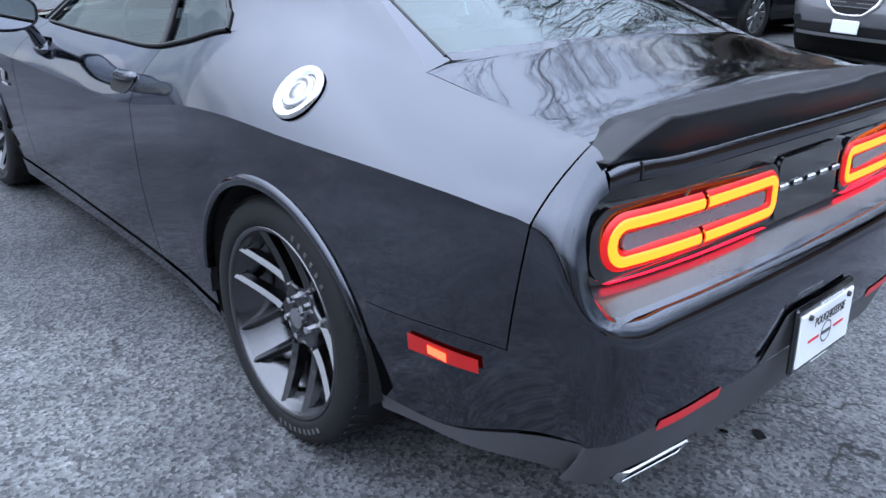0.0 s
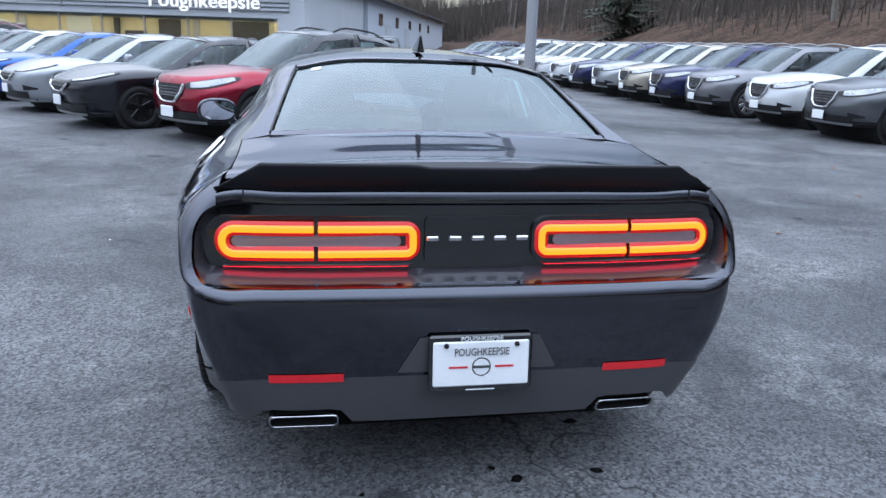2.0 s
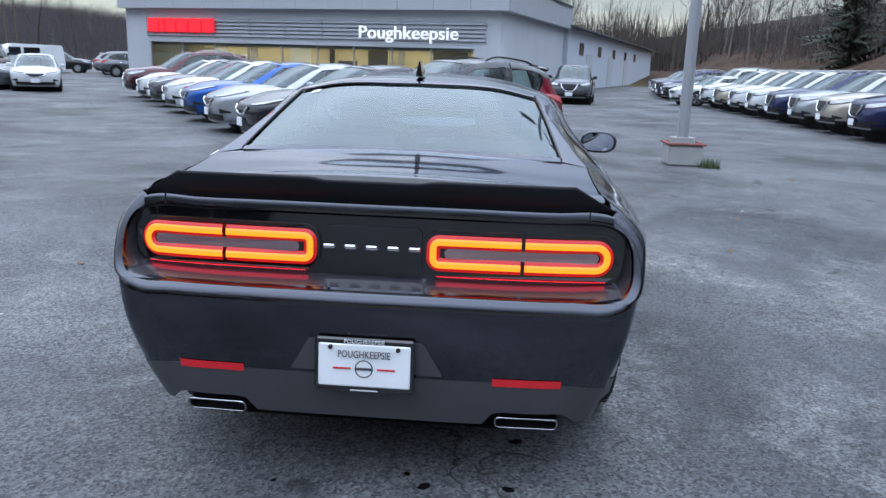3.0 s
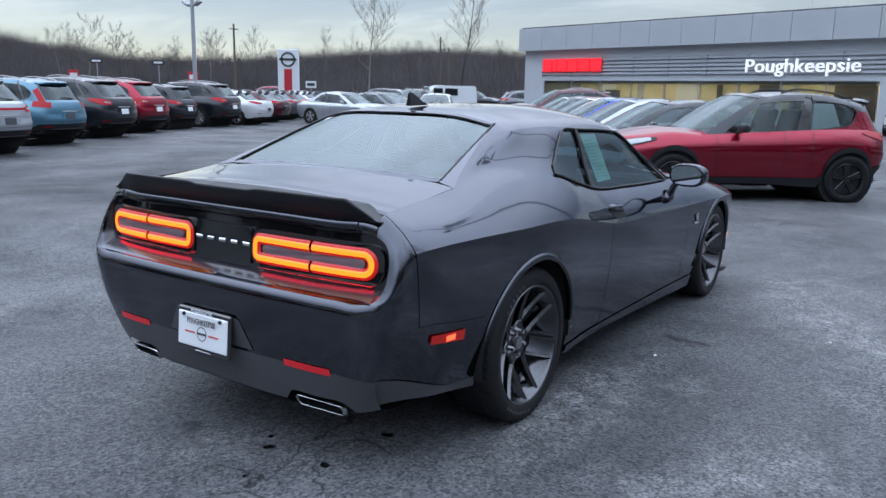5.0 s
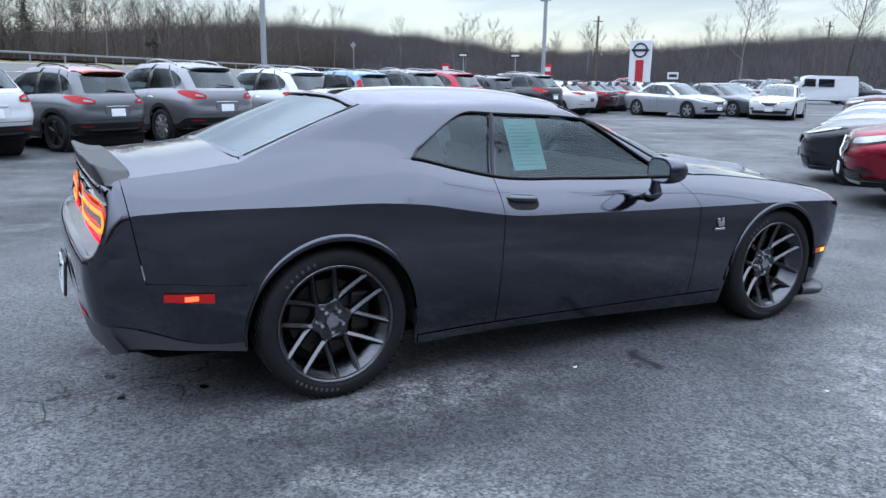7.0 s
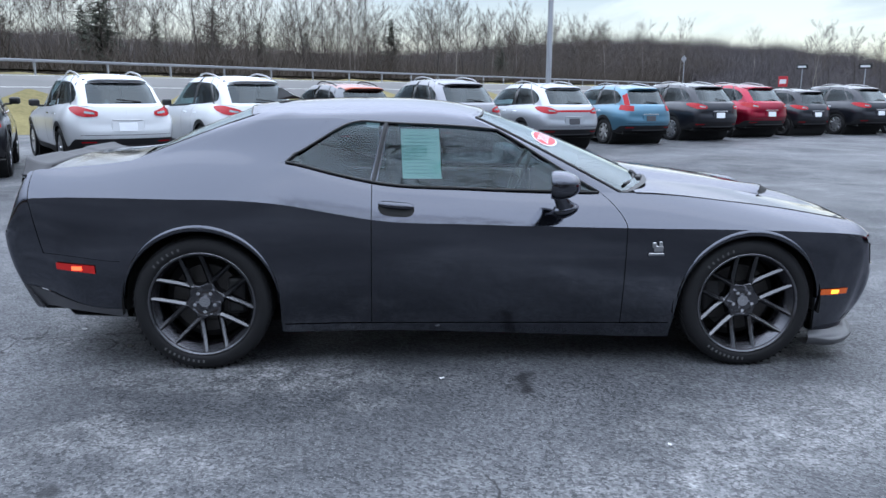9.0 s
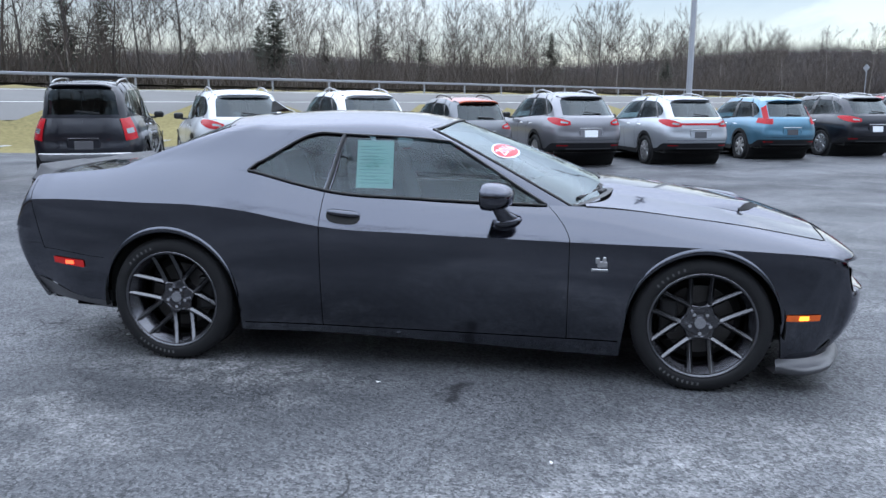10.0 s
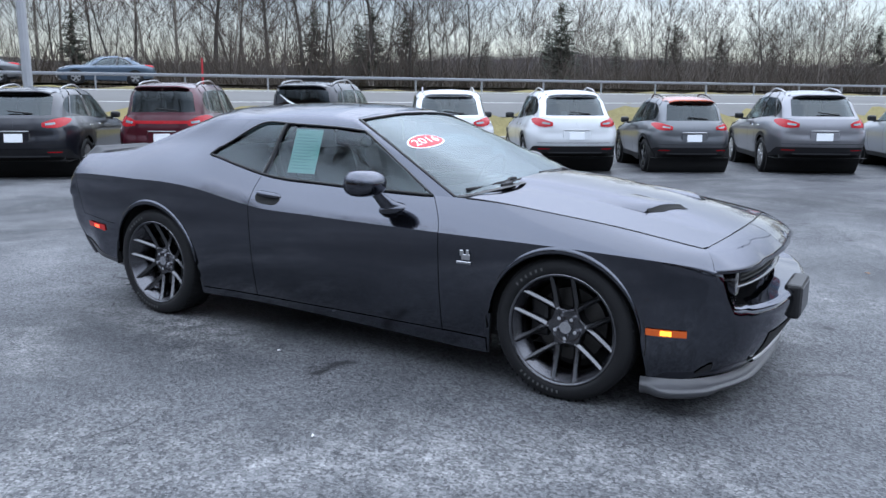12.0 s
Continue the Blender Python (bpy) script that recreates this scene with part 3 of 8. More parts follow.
rv, rf = grid([[road_point(s, 2.6, 2.30), road_point(s, 10.5, 2.36)] for s in ss], flip=True)
tagged(mesh("far_road", rv, rf, ROAD_MAT), "second carriageway behind the guard rail", "road", kind="structure")
# kerb of the lot against the grass bank
bm = bmesh.new()
for a in range(-26, 72, 2):
    p0, p1 = road_point(a, -11.0, 0), road_point(a + 2, -11.0, 0)
    mid_p = ((p0[0] + p1[0]) / 2, (p0[1] + p1[1]) / 2, 0.05)
    box(bm, (1.99, 0.16, 0.22), mid_p, (0, 0, math.degrees(math.atan2(ROAD_U[1], ROAD_U[0]))), 0.02)
kerb = thing("kerb", "grey concrete kerb along the grass bank", "kerb")
kerb["kind"] = "structure"
part("kerbstones", bm, CONCRETE, kerb)

# guard rail
rail = thing("guard_rail", "long galvanised steel guard rail beside the road", "guard rail")
prof = [(0.0, 2.70), (-0.05, 2.675), (0.0, 2.63), (-0.05, 2.585), (0.0, 2.56)]
patch("rail", [(np.array([[road_point(s, q + 0.05, z + 0.02) for q, z in prof] for s in ss]), False)], GALV, rail)
for s in np.arange(-60, 186, 3.8):
    bm = bmesh.new()
    x, y, _ = road_point(s, 0.15, 0)
    box(bm, (0.07, 0.12, 0.66), (x, y, 2.33), (0, 0, math.degrees(math.atan2(ROAD_U[1], ROAD_U[0]))), 0.01)
    part("post", bm, GALV, rail)


# ---- trees ----
BARK = material("grey_bark", (0.050, 0.043, 0.038), 0.95, vary=0.35, scale=2.0, fine=30, bump=0.5)
BARK_PALE = material("pale_bark", (0.20, 0.18, 0.155), 0.95, vary=0.35, scale=2.0, fine=30, bump=0.5)
TWIG = material("brown_twigs", (0.074, 0.060, 0.050), 0.95, vary=0.3, scale=1.0, fine=12)
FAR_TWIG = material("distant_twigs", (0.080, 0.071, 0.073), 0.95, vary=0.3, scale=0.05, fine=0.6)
NEEDLE = material("dark_needles", (0.034, 0.042, 0.026), 0.9, vary=0.4, scale=1.5, fine=15)


def limb(verts, faces, a, b, r0, r1, n):
    d = (b - a)
    q = d.to_track_quat("Z", "Y")
    base = len(verts)
    for p, r in ((a, r0), (b, r1)):
        for k in range(n):
            w = 2 * math.pi * k / n
            verts.append(p + q @ Vector((r * math.cos(w), r * math.sin(w), 0)))
    for k in range(n):
        faces.append((base + k, base + (k + 1) % n, base + n + (k + 1) % n, base + n + k))


def bare_tree(seed, tall, bark, slim=1.0, limbs=13):
    rnd = random.Random(seed)
    t_v, t_f, c_v, c_f = [], [], [], []
    p, d, r = Vector((0, 0, -0.4)), Vector((rnd.uniform(-.05, .05), rnd.uniform(-.05, .05), 1)).normalized(), 0.016 * tall * slim
    pts = [(p.copy(), r)]
    seg = 9
    for i in range(seg):
        d = (d + Vector((rnd.uniform(-.09, .09), rnd.uniform(-.09, .09), 0.05))).normalized()
        q = p + d * (tall / seg)
        r1 = r * 0.80
        limb(t_v, t_f, p, q, r, r1, 6)
        p, r = q, r1
        pts.append((p.copy(), r))

    def twig(p, d, length, r, depth):
        n = 3 if depth < 3 else 2
        q = p
        for i in range(n):
            d = (d + Vector((rnd.uniform(-.25, .25), rnd.uniform(-.25, .25), rnd.uniform(-.02, .22)))).normalized()
            w = q + d * (length / n)
            limb(c_v if depth > 1 else t_v, c_f if depth > 1 else t_f, q, w, r, max(r * 0.72, 0.009), 3)
            q, r = w, max(r * 0.72, 0.009)
            if depth < 4:
                for _ in range(2 if depth < 3 else 3):
                    a = rnd.uniform(0, 6.28)
                    side = Vector((math.cos(a), math.sin(a), rnd.uniform(0.2, 1.0)))
                    twig(q, (d * 0.9 + side * 0.75).normalized(), length * rnd.uniform(0.40, 0.66), max(r * 0.66, 0.011), depth + 1 if depth != 1 else 3)

    for i in range(limbs):
        h = 0.28 + 0.70 * (i + rnd.random()) / limbs
        k = min(int(h * seg), seg - 1)
        base_p, base_r = pts[k + 1]
        a = i * 2.4 + rnd.uniform(-.4, .4)
        up_ = 0.55 + 0.6 * h
        twig(base_p, Vector((math.cos(a), math.sin(a), up_)).normalized(), tall * rnd.uniform(0.20, 0.34) * (1.15 - 0.6 * h), base_r * 0.5, 1)
    return t_v, t_f, c_v, c_f


def tree_thing(seed, tall, bark, label, slim=1.0, limbs=13):
    t_v, t_f, c_v, c_f = bare_tree(seed, tall, bark, slim, limbs)
    ob = thing("tree", label, "tree")
    mesh("trunk", t_v, t_f, bark, ob)
    mesh("crown", c_v, c_f, TWIG, ob, "bare brown twigs")
    return ob


def evergreen_thing(seed, tall, label):
    rnd = random.Random(seed)
    ob = thing("evergreen_tree", label, "tree")
    v, f = [], []
    limb(v, f, Vector((0, 0, -0.3)), Vector((0, 0, tall)), 0.014 * tall, 0.01, 6)
    mesh("trunk", v, f, BARK, ob)
    v, f = [], []
    for layer in range(24):
        h = 0.06 + 0.91 * layer / 24
        for k in range(10):
            reach = tall * 0.26 * (1 - h) ** 0.55 * rnd.uniform(0.3, 1.25) + 0.10
            a = rnd.uniform(0, 6.28)
            tip = Vector((math.cos(a) * reach, math.sin(a) * reach, h * tall + reach * rnd.uniform(-0.35, 0.25)))
            root = Vector((0, 0, (h + rnd.uniform(-0.03, 0.03)) * tall))
            side = Vector((-math.sin(a), math.cos(a), 0))
            for w in range(7):
                u = (w + 1) / 7
                c = root.lerp(tip, u)
                s = reach * 0.22 * (1.25 - u) + 0.05
                n = len(v)
                droop = Vector((0, 0, -s * rnd.uniform(0.2, 0.7)))
                v += [c, c + side * s + droop, c + (tip - root) * 0.16, c - side * s + droop]
                f += [(n, n + 1, n + 2), (n, n + 2, n + 3)]
    mesh("crown", v, f, NEEDLE, ob, "dark green needle sprays")
    return ob


GRP = "bare trees along the lot"
protos = [tree_thing(11 + k, (10.5, 12.5, 9.0, 11.5, 8.0, 13.5)[k], BARK if k % 3 else BARK_PALE, "tall bare winter tree with grey bark", 0.75 + 0.1 * (k % 3), (13, 14, 11, 12, 11, 15)[k]) for k in range(6)]
firs = [evergreen_thing(31 + k, (7.5, 6.0)[k], "dark green conifer among bare trees") for k in range(2)]
used = set()
rnd = random.Random(4)


def plant(proto, x, y, scale=1.0, group=GRP):
    m = pose(x, y, float(height(x, y)), 0, 0, rnd.uniform(0, 360)) @ Matrix.Scale(scale, 4)
    if proto.name not in used:
        used.add(proto.name)
        proto.matrix_basis = m
        tagged(proto, group=group)
        return proto
    return tagged(copy_thing(proto, m), group=group)


for i in range(130):
    s = -62 + 225 * (i + rnd.random()) / 130
    q = 13 + 45 * rnd.random() ** 1.5
    x, y, _ = road_point(s, q, 0)
    plant(protos[rnd.randrange(6)], x, y, rnd.uniform(0.62, 0.95) * (1.0 if s > -5 else 1.1))
for i in range(56):
    x, y, _ = road_point(-66 + 76 * (i + rnd.random()) / 56, 13 + 26 * rnd.random(), 0)
    plant(protos[rnd.randrange(6)], x, y, rnd.uniform(1.2, 1.75))
for s, q, k in ((24, 18, 1.0), (27, 22, 0.9), (63, 20, 1.0), (100, 26, 1.0), (-12, 16, 0.9), (8, 18, 0.85), (-24, 20, 1.0), (86, 18, 0.9), (46, 24, 0.8)):
    x, y, _ = road_point(s, q, 0)
    plant(firs[int(k * 10) % 2], x, y, k)
for i in range(34):
    x, y, _ = road_point(-2 + 160 * (i + rnd.random()) / 34, 13 + 14 * rnd.random(), 0)
    plant(protos[rnd.randrange(6)], x, y, rnd.uniform(0.85, 1.2))
for i in range(12):
    x, y, _ = road_point(2 + 60 * (i + rnd.random()) / 12, 17 + 14 * rnd.random(), 0)
    plant(firs[i % 2], x, y, rnd.uniform(0.7, 1.05))
# wooded slope on the far side of the lot
for i in range(84):
    y = -55 + 190 * (i + rnd.random()) / 78
    x = 21 + 0.10 * max(y - 30, 0) + 34 * rnd.random() ** 1.3
    plant(protos[rnd.randrange(6)], x, y, rnd.uniform(1.1, 1.7), "bare trees on the wooded slope")
for i in range(18):
    plant(protos[rnd.randrange(6)], rnd.uniform(-14, 22), rnd.uniform(118, 150), rnd.uniform(0.9, 1.4), "bare trees on the wooded slope")
for x, y, k, j in ((21.5, -12, 1.8, 1), (22.5, -6, 2.1, 5), (20.5, -1, 1.7, 3), (23, 3.5, 2.2, 0), (21, 7.5, 1.8, 5), (23.5, 11, 2.0, 1), (21.5, 15.5, 1.9, 3), (24, -17, 2.2, 5)):
    plant(protos[j], x, y, k, "bare trees on the wooded slope")
for x, y, k in ((-3, 122, 2.0), (4, 126, 1.9), (27, 62, 1.6), (32, 74, 1.8), (26, 12, 1.25), (25, -11, 1.6)):
    plant(firs[int(k * 10) % 2], x, y, k)
for x, y, k, j in ((-58.8, 70.8, 1.4, 3), (-41.5, 64.7, 1.25, 5), (-66, 39, 0.7, 3), (-74, 48, 0.8, 2), (-26, 82, 0.9, 4), (-12, 92, 0.95, 5), (-92, 62, 0.8, 1)):
    plant(protos[j], x, y, k, "lone trees beyond the lot")


for i in range(60):
    a, d = radians(rnd.uniform(114, 205)), rnd.uniform(165, 230)
    plant(protos[rnd.randrange(6)], d * math.cos(a), d * math.sin(a), rnd.uniform(0.8, 1.35), "bare trees on the far hills")


def brush(name, count, where, tall, width, mat, label, seed, bend=0.16):
    """Many thin upright stems as one object."""
    r = np.random.RandomState(seed)
    xy = where(r, count)
    h = tall * (0.35 + 0.75 * r.beta(2, 3, count))
    stand = np.sin(xy[:, 0] * 0.31 + 1.0) + np.sin(xy[:, 1] * 0.23 + xy[:, 0] * 0.11) + np.sin(xy[:, 0] * 0.07 - xy[:, 1] * 0.13)
    h *= 1.0 + 0.22 * stand
    z = height(xy[:, 0], xy[:, 1])
    a = r.uniform(0, np.pi, count)
    w = width * r.uniform(0.5, 1.6, count)
    lean = r.normal(0, bend, (count, 2)) * h[:, None]
    dx, dy = np.cos(a) * w, np.sin(a) * w
    v = np.stack([np.stack([xy[:, 0] - dx, xy[:, 1] - dy, z - 0.1], 1), np.stack([xy[:, 0] + dx, xy[:, 1] + dy, z - 0.1], 1),
                  np.stack([xy[:, 0] + lean[:, 0], xy[:, 1] + lean[:, 1], z + h], 1)], 1).reshape(-1, 3)
    ob = mesh(name, v, np.arange(3 * count).reshape(-1, 3), mat, smooth=False)
    return tagged(ob, label, "woods", kind="stuff")


def west_wood(r, n):
    s, q = r.uniform(-90, 210, n), 12.5 + 60 * r.uniform(0, 1, n) ** 1.4
    return ROAD_P + ROAD_U * s[:, None] + ROAD_M * q[:, None]


def east_wood(r, n):
    y = r.uniform(-60, 150, n)
    return np.stack([24 + 0.10 * np.maximum(y - 30, 0) + 60 * r.uniform(0, 1, n), y], 1)


def far_wood(r, n):
    a = np.radians(r.uniform(112, 235, n))
    d = 170 + 190 * r.uniform(0, 1, n)
    return np.stack([d * np.cos(a), d * np.sin(a)], 1)


def north_wood(r, n):
    return np.stack([r.uniform(-40, 40, n), r.uniform(125, 190, n)], 1)


brush("scrub", 85000, west_wood, 4.6, 0.034, TWIG, "dense brown winter scrub under bare trees", 1, 0.45)
brush("slope_scrub", 26000, east_wood, 5.5, 0.034, TWIG, "thin brown saplings on the wooded slope", 2)
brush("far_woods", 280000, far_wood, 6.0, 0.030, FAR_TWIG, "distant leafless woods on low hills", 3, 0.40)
brush("north_woods", 7000, north_wood, 10.0, 0.12, TWIG, "leafless woods behind the building", 5)



def twig_haze(name, count, where, low, high, width, mat, label, seed):
    """Fine upper branches of a wood as one object."""
    r = np.random.RandomState(seed)
    xy = where(r, count)
    z = height(xy[:, 0], xy[:, 1]) + low + (high - low) * r.beta(1.3, 2.2, count)
    ln = r.uniform(0.6, 2.4, count)
    d = np.stack([r.normal(0, 0.55, count), r.normal(0, 0.55, count), r.uniform(0.35, 1.0, count)], 1)
    d *= (ln / np.linalg.norm(d, axis=1))[:, None]
    a = r.uniform(0, np.pi, count)
    w = np.stack([np.cos(a), np.sin(a), 0 * a], 1) * (width * r.uniform(0.5, 1.5, count))[:, None]
    p = np.stack([xy[:, 0], xy[:, 1], z], 1)
    v = np.stack([p - w, p + w, p + d], 1).reshape(-1, 3)
    return tagged(mesh(name, v, np.arange(3 * count).reshape(-1, 3), mat, smooth=False), label, "woods", kind="stuff")


def west_edge(r, n):
    s, q = r.uniform(-80, 200, n), 12.5 + 30 * r.uniform(0, 1, n) ** 1.5
    return ROAD_P + ROAD_U * s[:, None] + ROAD_M * q[:, None]


def slope_edge(r, n):
    y = r.uniform(-50, 140, n)
    return np.stack([21 + 0.10 * np.maximum(y - 30, 0) + 30 * r.uniform(0, 1, n) ** 1.3, y], 1)


def south_edge(r, n):
    s, q = r.uniform(-70, 12, n), 12.5 + 26 * r.uniform(0, 1, n)
    return ROAD_P + ROAD_U * s[:, None] + ROAD_M * q[:, None]


twig_haze("upper_twigs", 38000, west_edge, 2.5, 9.5, 0.016, TWIG, "fine bare upper twigs of the roadside wood", 11)
twig_haze("slope_twigs", 11000, slope_edge, 1.0, 8.0, 0.026, TWIG, "fine bare twigs of the wooded slope", 13)
twig_haze("tall_upper_twigs", 9000, south_edge, 4.0, 18.0, 0.022, TWIG, "fine bare twigs of the taller roadside trees", 12)


# ---- dealership building ----
PANEL = material("grey_metal_panel", (0.44, 0.46, 0.49), 0.45, 0.25, vary=0.06, scale=1.0, fine=30)
WALL_GREY = material("pale_grey_wall", (0.46, 0.48, 0.51), 0.7, vary=0.08, scale=0.8, fine=25)
LOUVRE = material("grey_louvre", (0.27, 0.285, 0.31), 0.5, 0.3, vary=0.08)
SIDING = material("white_blue_siding", (0.50, 0.54, 0.60), 0.6, vary=0.06, scale=0.7, fine=20)
ROOFING = material("dark_roofing", (0.07, 0.07, 0.075), 0.8, vary=0.15)
CREAM = material("cream_wall", (0.74, 0.65, 0.44), 0.8, vary=0.2, scale=0.6, fine=3)
SHOWROOM_LIGHT = material("showroom_light", (0.9, 0.8, 0.6), 0.5, emit=(1.0, 0.86, 0.58), strength=70.0)
RED_SIGN = material("lit_red_sign", (0.6, 0.01, 0.015), 0.4, emit=(1.0, 0.012, 0.025), strength=1.3)
WHITE_SIGN = material("lit_white_sign", (0.85, 0.85, 0.85), 0.4, emit=(1.0, 1.0, 1.0), strength=0.7)
SHOP_PANE = glass("shop_pane", (0.9, 0.92, 0.9), 0.92, ior=1.4)

shop = thing("dealership_building", "low grey metal-clad showroom with lit windows", "building", (-23.3, 44.6, 0), -15.16)
bm = bmesh.new()
W = 24.0
bm.free()
for size_, at_ in (((W, 0.3, 1.95), (W / 2, 0.15, 3.375)), ((1.75, 0.3, 2.4), (0.875, 0.15, 1.2)), ((1.4, 0.3, 2.4), (W - 0.7, 0.15, 1.2)),
                   ((W - 3.15, 0.3, 0.5), (W / 2 + 0.175, 0.15, 0.25)), ((0.3, 16, 4.35), (0.15, 8.3, 2.175)), ((0.3, 16, 4.35), (W - 0.15, 8.3, 2.175))):
    bm = bmesh.new()
    box(bm, size_, at_)
    part("wall", bm, WALL_GREY, shop)
for k in range(12):
    bm = bmesh.new()
    box(bm, (2.06 - 0.02, 1.1, 1.42), (-0.15 + 2.06 * (k + 0.5), 0.0, 5.02), bevel=0.008)
    part("fascia_panel", bm, PANEL, shop)
for x in (W + 0.25, 0.1):
    bm = bmesh.new()
    box(bm, (0.5, 16.2, 1.42), (x, 8.7, 5.02), bevel=0.01)
    part("fascia_return", bm, PANEL, shop)
bm = bmesh.new()
box(bm, (W + 0.8, 16.4, 0.12), (W / 2 + 0.2, 8.0, 5.78))
part("roof", bm, ROOFING, shop)
for b in range(9):
    for k in range(5):
        bm = bmesh.new()
        box(bm, (2.36, 0.06, 0.15), (1.65 + 2.40 * (b + 0.5), -0.06, 2.82 + 0.21 * k), (-18, 0, 0), 0.01)
        part("louvre_slat", bm, LOUVRE, shop)
    bm = bmesh.new()
    box(bm, (0.07, 0.1, 1.1), (1.65 + 2.40 * b, -0.06, 3.24), bevel=0.01)
    part("louvre_post", bm, LOUVRE, shop)
for k in range(9):
    x0, w = 1.76 + 2.3 * k, 2.3
    bm = bmesh.new()
    box(bm, (w - 0.1, 0.02, 1.88), (x0 + w / 2, 0.1, 1.44))
    pane = part("window", bm, SHOP_PANE, shop)
    bm = bmesh.new()
    box(bm, (0.09, 0.12, 1.88), (x0, 0.1, 1.44), bevel=0.01)
    part("window_frame", bm, LOUVRE, pane)
bm = bmesh.new()
box(bm, (W - 0.8, 0.1, 2.6), (W / 2, 5.5, 1.3))
part("back_wall", bm, CREAM, shop)
bm = bmesh.new()
box(bm, (W - 0.6, 5.2, 0.1), (W / 2, 2.9, 2.55))
part("inner_ceiling", bm, WALL_GREY, shop)
for k in range(16):
    bm = bmesh.new()
    box(bm, (0.32, 0.32, 0.03), (2.3 + 1.3 * k, 4.4 - 1.0 * (k % 2), 2.49), bevel=0.01)
    part("ceiling_light", bm, SHOWROOM_LIGHT, shop)
for x, w, h, mt in ((4.2, 0.9, 1.9, SEAT), (7.6, 1.4, 1.2, CREAM), (13.1, 1.1, 1.6, SEAT), (17.0, 1.5, 1.3, CREAM)):
    bm = bmesh.new()
    box(bm, (w, 0.5, h), (x, 4.2, h / 2), bevel=0.03)
    part("display_stand", bm, mt, shop)
# board added to hide the bright ceiling lights from outside
bm = bmesh.new()
box(bm, (W - 0.6, 0.12, 0.24), (W / 2, 0.75, 2.36), bevel=0.01)
part("valance", bm, WALL_GREY, shop)
for x, w, mt in ((3.0, 1.1, PLATE), (5.6, 0.5, WALL_GREY), (9.1, 1.5, PLATE), (11.4, 0.35, GREY_PLASTIC), (14.6, 1.3, GREY_PLASTIC), (16.2, 0.4, WALL_GREY), (19.4, 2.2, GREY_PLASTIC)):
    bm = bmesh.new()
    box(bm, (w, 0.08, 2.1), (x, 5.38, 1.25), bevel=0.01)
    part("wall_panel", bm, mt, shop)
# lit sign: plain blocks in place of the brand's letters
for k in range(6):
    bm = bmesh.new()
    w = (0.78, 0.34, 0.78, 0.78, 0.86, 0.82)[k]
    x0 = 1.80 + (0, 0.86, 1.28, 2.14, 3.0, 3.94)[k]
    box(bm, (w, 0.16, 0.80), (x0 + w / 2, -0.2, 3.36), bevel=0.05)
    part("red_sign_block", bm, RED_SIGN, shop)
text("Poughkeepsie", 0.95, WHITE_SIGN, "lettering", shop, (18.85, -0.16, 3.12), (90, 0, 0), "white lit lettering", 0.06, 5.75)

hall = thing("service_hall", "long pale blue-white metal-sided service hall", "building", (-23.3, 44.6, 0), -15.16)
bm = bmesh.new()
box(bm, (9.0, 62, 4.5), (W - 4.2, 16.6 + 31, 2.25))
part("wall", bm, SIDING, hall)
bm = bmesh.new()
box(bm, (5.2, 62.6, 0.14), (W - 1.6, 16.4 + 31, 4.75), (0, 6, 0))
box(bm, (5.2, 62.6, 0.14), (W - 6.7, 16.4 + 31, 4.75), (0, -6, 0))
part("roof", bm, ROOFING, hall)
for k in range(5):
    bm = bmesh.new()
    box(bm, (0.08, 1.6, 0.9), (W + 0.33, 22 + 9 * k, 3.1), bevel=0.01)
    part("window", bm, GLOSS_BLACK, hall)
for k in range(3):
    bm = bmesh.new()
    box(bm, (0.08, 3.0, 2.8), (W + 0.33, 26 + 12 * k, 1.4), bevel=0.01)
    part("roller_door", bm, WALL_GREY, hall)


# ---- poles, signs and other things round the lot ----
POLE_GREY = material("grey_pole_paint", (0.34, 0.35, 0.37), 0.5, 0.3, vary=0.08, scale=3)
WOOD_POLE = material("weathered_pole", (0.11, 0.085, 0.065), 0.9, vary=0.3, scale=4, fine=60, bump=0.3)
SIGN_WHITE = material("white_sign_face", (0.66, 0.68, 0.70), 0.45, vary=0.05)
SIGN_RED = material("red_sign_face", (0.42, 0.02, 0.03), 0.45, vary=0.06)
RED_PAINT = material("worn_red_paint", (0.22, 0.075, 0.065), 0.8, vary=0.4, scale=6)


def light_pole(x, y, tall, label, heads=0, base=0.0, width=0.16):
    ob = thing("light_pole", label, "lamp post", (x, y, base))
    bm = bmesh.new()
    n = 4
    tube(bm, width * 0.50, width * 0.40, (0, 0, 0), (0, 0, tall), 10)
    part("pole", bm, POLE_GREY, ob)
    bm = bmesh.new()
    tube(bm, width * 1.2, width * 1.1, (0, 0, -0.1), (0, 0, 0.45), 16)
    part("footing", bm, CONCRETE, ob)
    for k in range(heads):
        bm = bmesh.new()
        s = -1 if k % 2 else 1
        box(bm, (0.55, 0.34, 0.16), (s * 0.5, 0, tall - 1.2), (0, -s * 24, 0), 0.03)
        tube(bm, 0.03, 0.03, (0, 0, tall - 1.35), (s * 0.45, 0, tall - 1.25), 8)
        part("lamp_head", bm, POLE_GREY, ob)
    return ob


